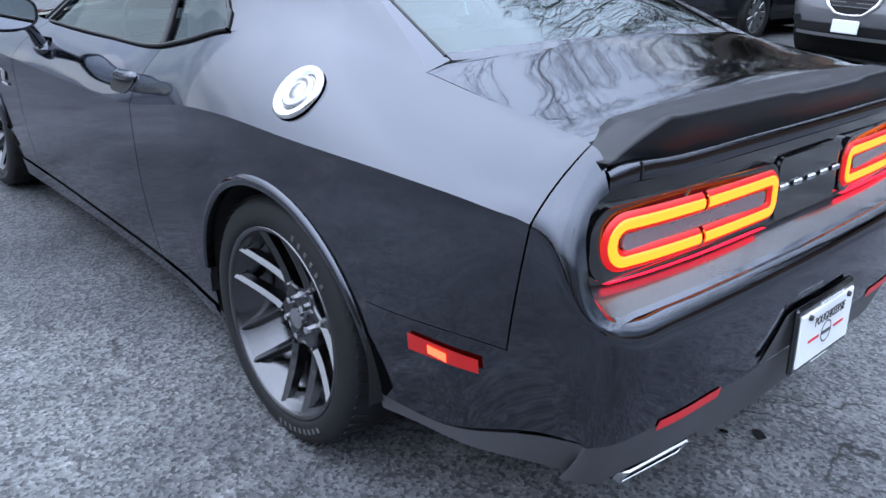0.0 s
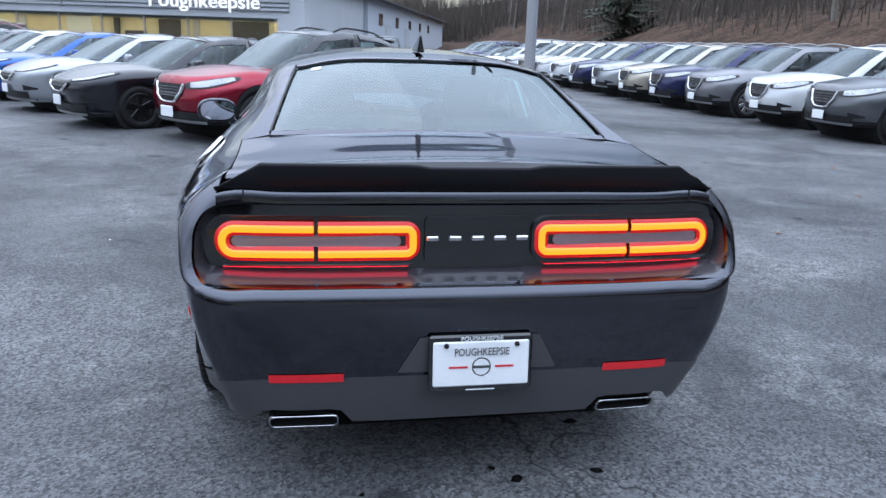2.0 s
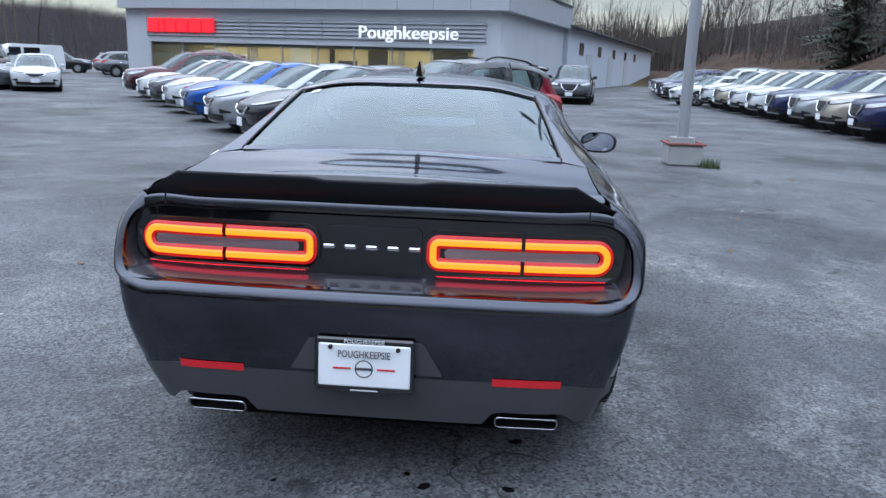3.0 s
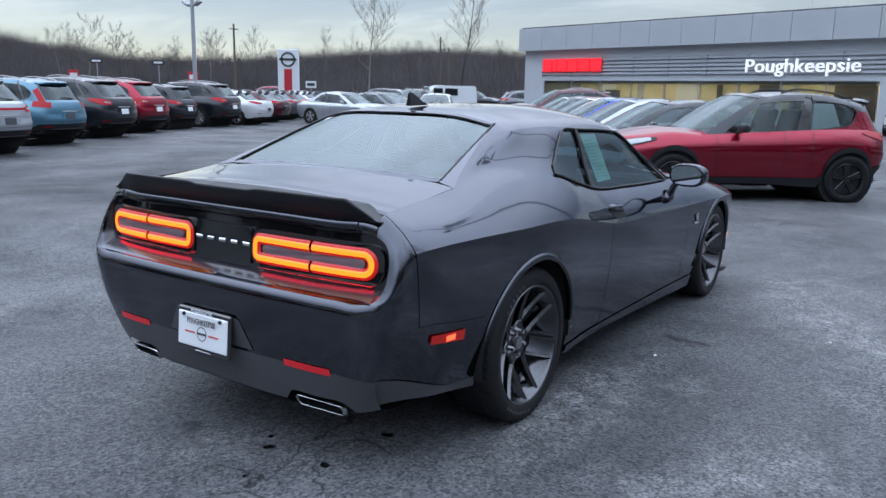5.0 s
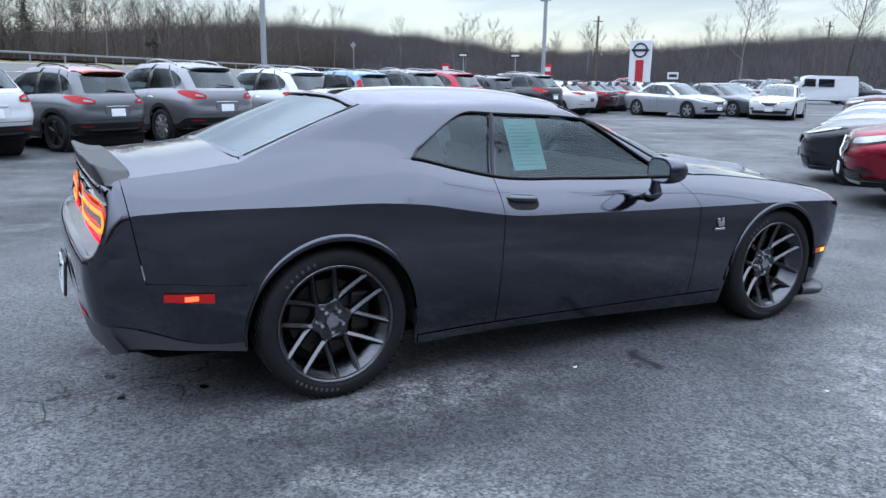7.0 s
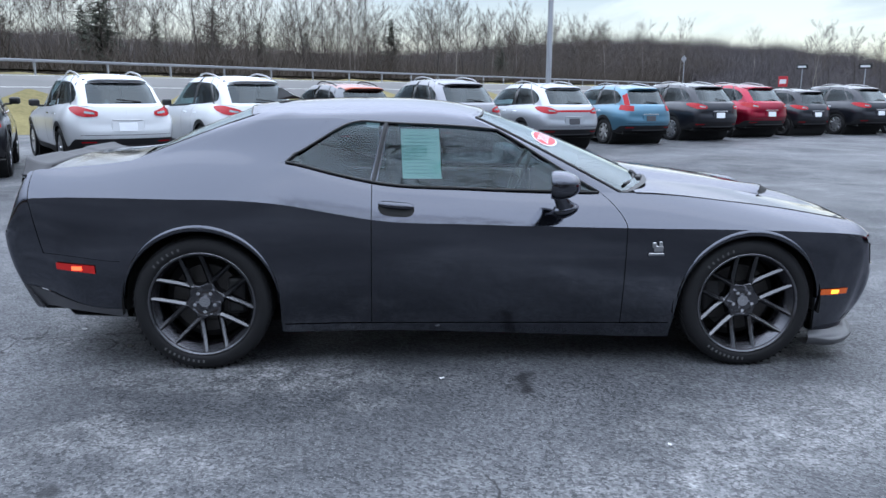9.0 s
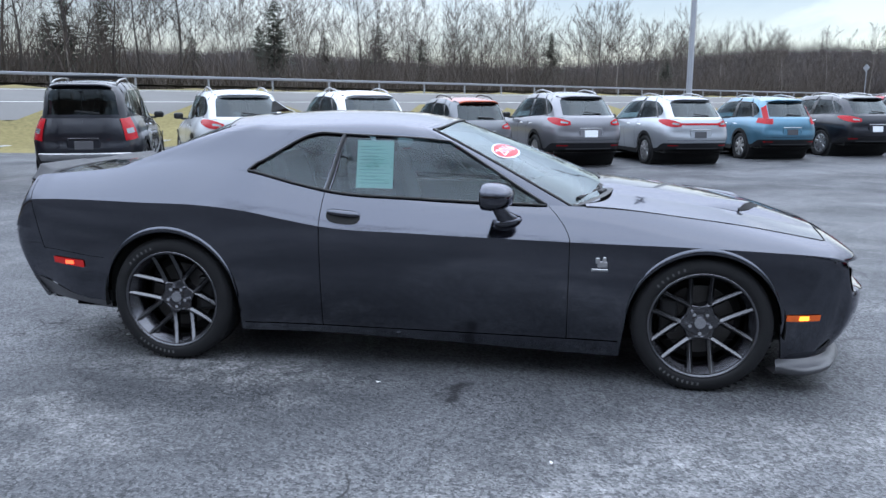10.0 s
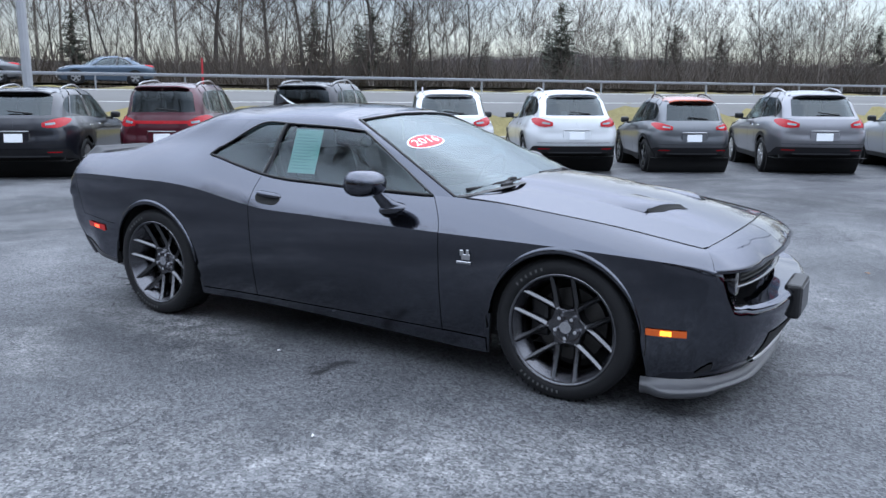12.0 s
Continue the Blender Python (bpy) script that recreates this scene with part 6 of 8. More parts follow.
q_low = seam_lean(low_patch(ty(BUMP + GAP), ty(-0.408), lambda t: 0.628 - 0.036 * ease(ty(BUMP), ty(-0.408), t), n=15))
q_low2 = low_patch(ty(-0.408), ty(DOOR_R - GAP))
q_up = seam_lean(up_patch(ty(BUMP + GAP), ty(DOOR_R - GAP)))
HOUSE_C = [
    (0, -0.40, 1.125, 0, 0.215, 1.395, 0.016, 0), (0.45, -0.385, 1.122, 0.38, 0.232, 1.380, 0.014, 0), (0.655, -0.345, 1.112, 0.548, 0.27, 1.345, 0.004, 0.004),
    (0.735, -0.23, 1.108, 0.562, 0.36, 1.352, -0.012, 0.022), (0.785, 0.20, 1.115, 0.552, 0.55, 1.360, -0.010, 0.036), (0.80, 0.42, 1.10, 0.548, 0.70, 1.365, 0.0, 0.040),
    (0.805, 0.70, 1.035, 0.546, 0.85, 1.368, 0.006, 0.042), (0.805, 0.92, 0.99, 0.546, 1.0, 1.369, 0.006, 0.042), (0.80, 1.40, 0.963, 0.548, 1.20, 1.365, 0.006, 0.042),
    (0.795, 2.0, 0.948, 0.556, 1.36, 1.352, 0.006, 0.038), (0.79, 2.14, 0.945, 0.560, 1.415, 1.346, 0.008, 0.032), (0.765, 2.25, 0.950, 0.548, 1.435, 1.350, 0.012, 0.010),
    (0.62, 2.40, 0.985, 0.44, 1.475, 1.366, 0.016, 0), (0.35, 2.47, 1.010, 0.24, 1.50, 1.384, 0.018, 0), (0, 2.49, 1.020, 0, 1.508, 1.390, 0.018, 0),
]
house = House(HOUSE_C, 0.016)
kf = np.linspace(0, 14, 1401)
foot_y = house.at(kf, [0.0])[:, 0, 1]
side_k = (kf > 2.0) & (kf < 9.0)
c_t = body.between(ty(-0.345), ty(0.425))
c_foot = body.upper(c_t, [1.0], 0.0, lean)[:, 0]
c_k = np.interp(c_foot[:, 1], foot_y[side_k], kf[side_k])
c_k[0], c_k[-1] = 1.96, 5.082
V_C = np.linspace(0, 0.80, 11)
c_pillar = house.at(c_k, V_C)
c_pillar = c_pillar + (c_foot - c_pillar[:, 0])[:, None, :] * (1 - (V_C / 0.80) ** 0.7)[None, :, None] * (1 - ease(4.70, 5.05, c_k))[:, None, None]
c_pillar = np.concatenate([house.at([1.93], V_C), c_pillar], 0)
both_sides("rear_quarter", [(c_pillar, False), (q_low, False), (q_low2, False), (q_up, False), (flange(q_up, -1), False), (flange(q_low2, -1), False)], GRANITE)
d_low, d_up = low_patch(ty(DOOR_R + GAP), ty(DOOR_F - GAP), 0.245), up_patch(ty(DOOR_R + GAP), ty(DOOR_F - GAP))
doors = both_sides("door", [(d_low, False), (d_up, False), (flange(d_low, 0), False), (flange(d_up, 0), False), (flange(d_low, -1), False), (flange(d_up, -1), False)], GRANITE)
f_low, f_up = low_patch(ty(DOOR_F + GAP), ty(3.42)), up_patch(ty(DOOR_F + GAP), T18)
both_sides("front_fender", [(f_low, False), (f_up, False), (flange(f_low, 0), False), (flange(f_up, 0), False)], GRANITE)
# bumpers


def valance_top(t):
    """The plastic lower edge is deep behind and runs out along the side."""
    return 0.457 - 0.022 * ease(0.60, 0.86, t) - 0.112 * ease(0.88, ty(-0.50), t)


RIM_Z = 0.741
T_SEAM = ty(BUMP - GAP)


def over_valance(t):
    return valance_top(t) + 0.001


# the skin below the recess and the corner beside it
b1 = seam_lean(low_patch(0, T_SEAM, over_valance, RIM_Z, n=20, crowd=2.4))
b2 = low_patch(T_SEAM, ty(-0.408), over_valance, lambda t: 0.6255 - 0.036 * ease(ty(BUMP), ty(-0.408), t), n=7)
b2 = seam_lean(b2)
# edge of the lamp recess, from the foot of its outer side up and over to the middle of the lid
RIM_FOOT = body.lower(np.array([T4]), np.array([RIM_Z]))[0, 0]
RIM = Curve([tuple(RIM_FOOT), (0.818, -1.000, 0.750), (0.843, -0.980, 0.785), (0.850, -0.955, 0.855), (0.842, -0.940, 0.908), (0.818, -0.932, 0.948),
             (0.780, -0.934, 0.971), (0.730, -0.942, 0.981), (0.60, -0.953, 0.979), (0.30, -0.959, 0.980), (0, -0.961, 0.980)])
NV, NS = 25, 13
vv, ss = np.linspace(0, 1, NV), np.linspace(0, 1, NS)
rim_side = RIM.at(RIM.row(6.0) * vv)
seam_lo = seam_lean(body.lower(np.array([T_SEAM]), np.linspace(RIM_Z, float(body.frame_at(np.array([T_SEAM]))[0][0, 3]), 12)))[0]
seam_hi = seam_lean(body.upper(np.array([T_SEAM]), np.linspace(0, 1, 12)))[0]
seam = Curve(np.concatenate([seam_lo, seam_hi[1:]]))
seam_e = seam.at(seam.t[-1] * vv)
k_lo, k_hi = (1 - vv)[:, None] ** 1.5, vv[:, None] ** 4
lead = np.linalg.norm(rim_side - seam_e, axis=1)[:, None]
out_dir = np.array([[-0.12, -1.0, 0.0]]) + k_hi * np.array([[0.12, 0.0, -0.1]])
in_dir = k_lo * np.array([[-1.0, -0.22, 0.0]]) + (1 - k_lo - k_hi) * np.array([[-0.80, -0.60, 0.0]]) + k_hi * np.array([[0.0, -0.2, -1.0]])
h = ss[:, None, None]
corner = (2 * h**3 - 3 * h**2 + 1) * seam_e + (h**3 - 2 * h**2 + h) * lead * out_dir + (3 * h**2 - 2 * h**3) * rim_side + (h**3 - h**2) * lead * in_dir
foot_t = np.linspace(T_SEAM, body.c.row(3.0), NS)
foot = seam_lean(body.lower(foot_t, np.array([RIM_Z])))[:, 0]
corner = corner + (foot - corner[:, 0])[:, None, :] * ((1 - vv) ** 2)[None, :, None]
patch("rear_bumper", [(b1, False), (b2, False), (corner[::-1], False)], GRANITE, coupe, mirror=True)
# rounded edge, then the walls of the recess
lip_c = np.concatenate([np.stack([body.lower(np.linspace(0, T4, 24), np.array([RIM_Z]))[:, 0]], 0)[0], RIM.at(np.linspace(0, RIM.t[-1], 90)[1:])])
lip_d = np.gradient(lip_c, axis=0)
lip_n = np.stack([-lip_d[:, 2], np.zeros(len(lip_d)), lip_d[:, 0]], 1)
lip_n /= np.linalg.norm(lip_n, axis=1)[:, None]


def recess_edge(inn, back):
    """The edge moved towards the middle of the recess and into the car."""
    return lip_c + lip_n * inn + np.array([0, back, 0])


ledge = np.stack([recess_edge(a, b) for a, b in ((0.0, 0.0), (0.002, 0.004), (0.006, 0.012))], 1)
patch("recess_edge", [(ledge, False)], GRANITE, coupe, mirror=True)
tray = np.stack([recess_edge(a, b) for a, b in ((0.006, 0.012), (0.014, 0.028), (0.023, 0.046), (0.034, 0.068), (0.050, 0.115))], 1)
patch("recess_tray", [(tray, False)], TRAY, coupe, mirror=True)


def corner_drop(t):
    """The lower edge hangs deeper round the corner."""
    return 0.026 * ease(0.66, 0.76, t) * ease(ty(-0.43), ty(-0.62), t)


def valance_foot(t):
    """The lower edge is cut away over each exhaust."""
    return body.low_edge(t) - corner_drop(t) + 0.052 * ease(0.395, 0.430, t) * ease(0.690, 0.660, t)


v1 = low_patch(0, ty(BUMP), valance_foot, valance_top, n=7, off=-0.001)
v2 = low_patch(ty(BUMP), ty(-0.408), lambda t: body.low_edge(t) - corner_drop(t), lambda t: np.maximum(valance_top(t), body.low_edge(t) + 0.001), n=3, off=-0.001)
patch("rear_valance", [(v1, False), (v2, False)], GREY_PLASTIC, coupe, "dark grey plastic lower bumper", mirror=True)
fb = low_patch(ty(3.42), TEND, n=18, crowd=2.0)
patch("front_bumper", [(fb, False)], GRANITE, coupe, mirror=True)
# sill, inner shell, floor
both_sides("side_sill", [(low_patch(ty(0.43), ty(2.52), 0.16, 0.243, n=5, off=0.006), False)], GRANITE)
inner_t = body.between(ty(BUMP), T18)
dark = [(body.lower(inner_t, body.low_edge(inner_t)[:, None] + (body.frame_at(inner_t)[0][:, 3] - body.low_edge(inner_t))[:, None] * np.linspace(0.0, 1, 6)[None, :], -0.018), False),
        (body.upper(inner_t, np.linspace(0, 1, 5), -0.018), False)]
patch("inner_shell", dark, UNDER, coupe, mirror=True)
pan = np.array([[(k * x, y, 0.24) for k in (-1, 1)] for x, y in ((0.45, -0.92), (0.70, -0.75), (0.80, 0.0), (0.82, 1.5), (0.80, 2.9), (0.68, 3.45), (0.40, 3.70))])
patch("floor_pan", [(pan, True)], UNDER, coupe, weld=False)
for yy in (0.0, 2.946):
    for sx in (-1, 1):
        ring = np.array([[(sx * xx, yy - 0.415 * math.cos(a), 0.352 + 0.415 * math.sin(a)) for xx in (0.55, 0.925)] for a in np.linspace(-0.12, math.pi + 0.12, 28)])
        patch("wheel_well", [(ring, sx < 0)], UNDER, coupe)
    bm = bmesh.new()
    box(bm, (1.12, 0.84, 0.55), (0, yy, 0.50))
    part("axle_tunnel", bm, UNDER, coupe)
# arch lips
for yy in (0.0, 2.946):
    for sx in (1, -1):
        ang = np.linspace(0.10, math.pi - 0.10, 40)
        ar = 0.408 if yy < 1 else 0.394
        tt = np.array([ty(yy - ar * math.cos(a)) for a in ang])
        zz = 0.352 + ar * np.sin(ang)
        lip = np.stack([body.lower(tt, (zz + dz)[:, None], off)[:, 0] for dz, off in ((0.030, 0.001), (0.022, 0.010), (0.004, 0.013), (-0.004, 0.004), (-0.004, -0.02))], 1)
        patch("arch_lip", [(lip if sx > 0 else mirrored(lip), (sx > 0))], GRANITE, coupe)

# hood, nose, trunk
def hood_lift(p):
    ax = np.abs(p[..., 0])
    k = 1 - ease(0.30, 0.46, ax)
    fade = (1 - ease(3.30, 3.64, p[..., 1])) * ease(2.2, 2.5, p[..., 1])
    p = p.copy()
    p[..., 2] += 0.028 * k * fade
    return p


FRONT_X, FRONT_Y, FRONT_Z = 0.742, 3.560, 0.800


def hood_front(x):
    """Where the hood ends, across the car."""
    w2 = 1 - (x / FRONT_X) ** 2
    return FRONT_Y + 0.060 * w2, FRONT_Z + 0.028 * w2


def hood_shape(p):
    p = hood_lift(p)
    fwd = ease(2.6, FRONT_Y, p[..., 1:2])[..., 0]
    w2 = 1 - (p[..., 0] / FRONT_X) ** 2
    p[..., 1] += 0.060 * np.clip(w2, 0, 1) * fwd
    return p


hood_t = body.between(ty(2.33), body.c.row(22.0) - 0.012)
hood_edge = body.upper(hood_t, [1.0])[:, 0] + np.array([-0.003, 0, 0])
keep = hood_edge[:, 1] < FRONT_Y - 0.006
hood_edge = np.concatenate([hood_edge[keep], [[0.748, FRONT_Y - 0.004, FRONT_Z + 0.001]]])
patch("hood", [(across(hood_edge, 0.070 - 0.042 * ease(2.7, FRONT_Y, hood_edge[:, 1]), 41, hood_shape), False)], GRANITE, coupe)


def hood_z(x, y):
    """Height of the hood's skin."""
    y = y - 0.060 * (1 - (x / FRONT_X) ** 2) * ease(2.6, FRONT_Y, y)
    ex, ez = np.interp(y, hood_edge[:, 1], hood_edge[:, 0]), np.interp(y, hood_edge[:, 1], hood_edge[:, 2])
    crown = (0.070 - 0.042 * ease(2.7, FRONT_Y, y)) * (ex / hood_edge[:, 0].max()) ** 2
    return float(ez + crown * (1 - (x / ex) ** 2) + 0.028 * (1 - ease(0.30, 0.46, x)) * (1 - ease(3.30, 3.64, y)) * ease(2.2, 2.5, y))


lip_t = body.between(body.c.row(22.0), TEND)
lr, ln = body.frame_at(lip_t)
sx_ = np.minimum(lr[:, 6], FRONT_X)
hy_, hz_ = hood_front(sx_)
s_e = np.stack([sx_ + 0.004, hy_ + 0.003, hz_], 1)
lip_e = np.stack([lr[:, 0] * 0.998, lr[:, 1] - 0.085 * np.clip((0.85 - lr[:, 0]) / 0.45, 0, 1), np.full(len(lr), 0.710)], 1)
ctrl = (lip_e + s_e) / 2 + np.array([0, 0.012, 0.026])
lip_p = np.stack([(1 - w) ** 2 * lip_e + 2 * w * (1 - w) * ctrl + w * w * s_e for w in np.linspace(0, 1, 8)], 1)
under_lip = np.stack([lip_e + np.concatenate([-ln * 0.10, np.full((len(ln), 1), -0.012)], 1), lip_e], 1)
patch("nose_lip", [(lip_p, False), (under_lip, False)], GRANITE, coupe, mirror=True)
trunk_t = body.between(body.c.row(7.0), ty(-0.33))
trunk_edge = body.upper(trunk_t, [1.0])[:, 0] + np.array([-0.004, 0, 0])
trunk = patch("trunk_lid", [(across(trunk_edge, 0.042, 25), False)], GRANITE, coupe)


# tail recess
def tail_y(x, z):
    x = np.abs(x)
    return -0.967 + 0.06 * (z - 0.85) + 0.040 * (x / 0.80) ** 4


zs = np.array([0.745, 0.765, 0.785, 0.82, 0.855, 0.885, 0.908, 0.93, 0.948, 0.962, 0.971])
half_w = np.array([0.795, 0.820, 0.834, 0.840, 0.842, 0.838, 0.833, 0.822, 0.808, 0.790, 0.765])
patch("tail_panel", [(np.array([[(w * k, tail_y(w * k, z) + 0.012, z) for z, w in zip(zs, half_w)] for k in np.linspace(-1, 1, 51)]), False)], GLOSS_BLACK, coupe)
# rear face of the lid, under the spoiler
head = RIM.at(np.linspace(RIM.row(6.0), RIM.t[-1], 30))
lid = np.stack([head, head + np.array([0, 0.001, 0.026]), head + np.array([0, 0.006, 0.035]), head + np.array([0, 0.040, 0.042]), head + np.array([0, 0.10, 0.046])], 1)
patch("tail_header", [(lid, False)], GRANITE, coupe, mirror=True)
k_seam = int(np.argmin(np.abs(head[:, 0] - 0.688)))
SEAM_LINE = lid[k_seam, :3] + np.array([0, -0.001, 0])


def rounded(x0, x1, z0, z1, r, n=8):
    pts = []
    for cx, cz, a0 in ((x1 - r, z0 + r, -90), (x1 - r, z1 - r, 0), (x0 + r, z1 - r, 90), (x0 + r, z0 + r, 180)):
        for k in range(n):
            a = radians(a0 + 90 * k / (n - 1))
            pts.append((cx + r * math.cos(a), cz + r * math.sin(a)))
    return pts


def lens_plate(name, pts, off, depth, mat, parent, label="", mirror_x=1):
    """A flat lens that follows the tail's curve."""
    bm = bmesh.new()
    front = [bm.verts.new((mirror_x * x, float(tail_y(x, z)) - off, z)) for x, z in pts]
    back = [bm.verts.new((mirror_x * x, float(tail_y(x, z)) - off + depth, z)) for x, z in pts]
    bm.faces.new(front)
    n = len(pts)
    for i in range(n):
        bm.faces.new((front[i], front[(i + 1) % n], back[(i + 1) % n], back[i]))
    return part(name, bm, mat, parent, label)


def glow_strip(name, path, width, off, mat, parent, mirror_x):
    """A raised light bar along an open path in the tail's plane."""
    pts = np.array(path)
    d = np.gradient(pts, axis=0)
    d /= np.linalg.norm(d, axis=1)[:, None]
    nrm = np.stack([-d[:, 1], d[:, 0]], 1)
    rows_ = []
    for p, m in zip(pts, nrm):
        row = []
        for k, o in ((-0.5, 0.0), (-0.36, 0.007), (0, 0.009), (0.36, 0.007), (0.5, 0.0)):
            x, z = p + m * width * k
            row.append((mirror_x * x, float(tail_y(x, z)) - off - o, z))
        rows_.append(row)
    return patch(name, [(np.array(rows_), mirror_x < 0)], mat, parent)


for sx in (1, -1):
    lamp = new("tail_lamp")
    lamp.parent = coupe
    tagged(lamp, "lit red-orange racetrack tail lamp")
    lens_plate("lens", rounded(0.172, 0.812, 0.791, 0.940, 0.055), 0.006, 0.02, GLOSS_BLACK, lamp, "black lamp housing", sx)
    lens_plate("inner_lens", rounded(0.240, 0.738, 0.850, 0.884, 0.016), 0.011, 0.01, SMOKE_LENS, lamp, "", sx)
    def u_path(x_in, x_out, r):
        k = 1 if x_out > x_in else -1
        pts = [(x, 0.829) for x in np.linspace(x_in, x_out - k * r, 6)]
        pts += [(x_out - k * r + k * r * math.sin(a), 0.829 + r - r * math.cos(a)) for a in np.linspace(0, math.pi / 2, 8)[1:]]
        pts += [(x_out, z) for z in np.linspace(0.829 + r, 0.904 - r, 4)[1:-1]]
        pts += [(x_out - k * r + k * r * math.cos(a), 0.904 - r + r * math.sin(a)) for a in np.linspace(0, math.pi / 2, 8)]
        return pts + [(x, 0.904) for x in np.linspace(x_out - k * r, x_in, 6)[1:]]

    a0, a1 = u_path(0.487, 0.203, 0.020), u_path(0.500, 0.766, 0.036)
    for path_ in (a0, a1):
        glow = glow_strip("light_bar", path_, 0.044, 0.006, TAIL_RED, lamp, sx)
        glow_strip("light_core", path_, 0.027, 0.009, TAIL_GLOW, glow, sx)

    # down-facing red strip, added so that the tray below shows a red reflection
    edge_ = np.array([[(sx * x, float(tail_y(x, 0.786)) + dy, 0.786 + dz) for dy, dz in ((-0.010, 0.004), (0.004, -0.001))] for x in np.linspace(0.215, 0.765, 14)])
    patch("lamp_edge", [(edge_, sx > 0)], LEDGE_GLOW, lamp, "", weld=False)

# plain bright blocks where the maker's letters stand
for k in range(5):
    bm = bmesh.new()
    x = -0.142 + 0.071 * k
    box(bm, (0.040, 0.008, 0.017), (x, float(tail_y(x, 0.871)) - 0.006, 0.871), bevel=0.004)
    part("badge_block", bm, CHROME, coupe, "small chrome badge block")
lens_plate("centre_panel", rounded(-0.165, 0.165, 0.791, 0.940, 0.02), 0.002, 0.01, GLOSS_BLACK, coupe)

# spoiler
sec = [(-0.826, 1.046), (-0.829, 1.060), (-0.865, 1.062), (-0.905, 1.070), (-0.942, 1.086), (-0.966, 1.099), (-0.976, 1.098), (-0.974, 1.088), (-0.953, 1.008), (-0.93, 1.003), (-0.88, 1.024), (-0.835, 1.040)]


def spoiler_point(x, y, z):
    """The blade sits on the crowned lid and runs down to a tip at either end."""
    a = abs(x)
    e, e2 = float(np.clip((a - 0.650) / 0.125, 0, 1)), ease(0.60, 0.775, a)
    crown = 0.028 * (1 - (a / 0.775) ** 2) * np.clip((y + 0.976) / 0.14, 0, 1)
    dip = -0.008 * (1 - ease(0.16, 0.20, a)) * (z > 1.05) * (y < -0.86)
    yy = (y + 0.012 * (a / 0.775) ** 2) * (1 - e2) + (-0.826 - 0.70 * (-0.826 - y)) * e2
    return (x, float(yy), float((z + crown) * (1 - e) + (1.012 + 0.12 * (z - 1.003)) * e + dip))


span_x = np.concatenate([np.linspace(-0.785, -0.65, 9), np.linspace(-0.62, 0.62, 41), np.linspace(0.65, 0.785, 9)])
spo = np.array([[spoiler_point(x, y, z) for y, z in sec] for x in span_x])
cap_ = np.repeat(spo[-1].mean(0)[None], len(sec) + 1, 0)
end_ = np.concatenate([spo[-1], spo[-1][:1]], 0)
spoiler = patch("spoiler", [(np.concatenate([spo, spo[:, :1]], 1), True), (np.stack([end_, cap_]), True), (mirrored(np.stack([end_, cap_])), False)], SPOILER, coupe, "satin black rear spoiler")

# exhausts, reflectors, plate
for sx in (1, -1):
    bm = bmesh.new()
    outer_, inner_ = rounded(-0.108, 0.108, -0.025, 0.025, 0.018, 6), rounded(-0.103, 0.103, -0.020, 0.020, 0.014, 6)
    n = len(outer_)
    tip = new("exhaust_tip")
    tip.parent = coupe
    tagged(tip, "flat dark exhaust outlet with a chrome lip")
    for nm, mt, seq in (("pipe", UNDER, ((outer_, -0.76), (outer_, -0.958))), ("chrome_lip", CHROME_CAP, ((outer_, -0.958), (outer_, -0.977), (inner_, -0.978), (inner_, -0.969))), ("bore", UNDER, ((inner_, -0.969), (inner_, -0.80)))):
        bm = bmesh.new()
        rings = [[bm.verts.new((sx * 0.535 + x, y + (0.14 * (x + 0.03) * sx - 0.5 * z) * (y < -0.9), 0.288 + 0.05 * x * -sx + z)) for x, z in pts] for pts, y in seq]
        for a_, b_ in zip(rings, rings[1:]):
            for i in range(n):
                bm.faces.new((a_[i], a_[(i + 1) % n], b_[(i + 1) % n], b_[i]))
        if nm == "bore":
            bm.faces.new(rings[-1])
        part(nm, bm, mt, tip, smooth=True)
    bm = bmesh.new()
    box(bm, (0.28, 0.10, 0.070), (sx * 0.535, -0.865, 0.316), bevel=0.02, segments=2)
    part("exhaust_surround", bm, BLACK_TRIM, coupe)
    t_a = np.linspace(0.415, 0.640, 8)
    refl = body.lower(t_a, np.linspace(0.444, 0.472, 3), 0.003)
    patch("reflector", [(refl if sx > 0 else mirrored(refl), sx < 0)], REFLECTOR, coupe, "red bumper reflector")
    mt = np.linspace(ty(-0.748), ty(-0.545), 8)
    mk = body.lower(mt, np.stack([np.linspace(0.545, 0.522, 8), np.linspace(0.562, 0.545, 8), np.linspace(0.580, 0.566, 8)], 1), 0.006)
    marker = patch("side_marker", [(mk if sx > 0 else mirrored(mk), sx < 0)], MARKER, coupe, "lit red side marker")
    mk2 = body.lower(np.linspace(ty(-0.665), ty(-0.610), 4), np.linspace(0.540, 0.562, 3), 0.009)
    patch("bulb", [(mk2 if sx > 0 else mirrored(mk2), sx < 0)], RED_GLOW, marker)
    mt = np.linspace(ty(3.36), ty(3.54), 8)
    mk = body.lower(mt, np.linspace(0.405, 0.438, 3), 0.006)
    marker = patch("front_marker", [(mk if sx > 0 else mirrored(mk), sx < 0)], AMBER_GLOW, coupe, "lit amber side marker")
    mk2 = body.lower(np.linspace(ty(3.425), ty(3.475), 4), np.linspace(0.410, 0.433, 3), 0.009)
    patch("bulb", [(mk2 if sx > 0 else mirrored(mk2), sx < 0)], AMBER_BULB, marker)
bm = bmesh.new()
box(bm, (0.325, 0.014, 0.180), (0, -1.078, 0.507), (-4, 0, 0), 0.008)
plate = part("plate_frame", bm, GLOSS_BLACK, coupe, "black dealer plate frame")
bm = bmesh.new()
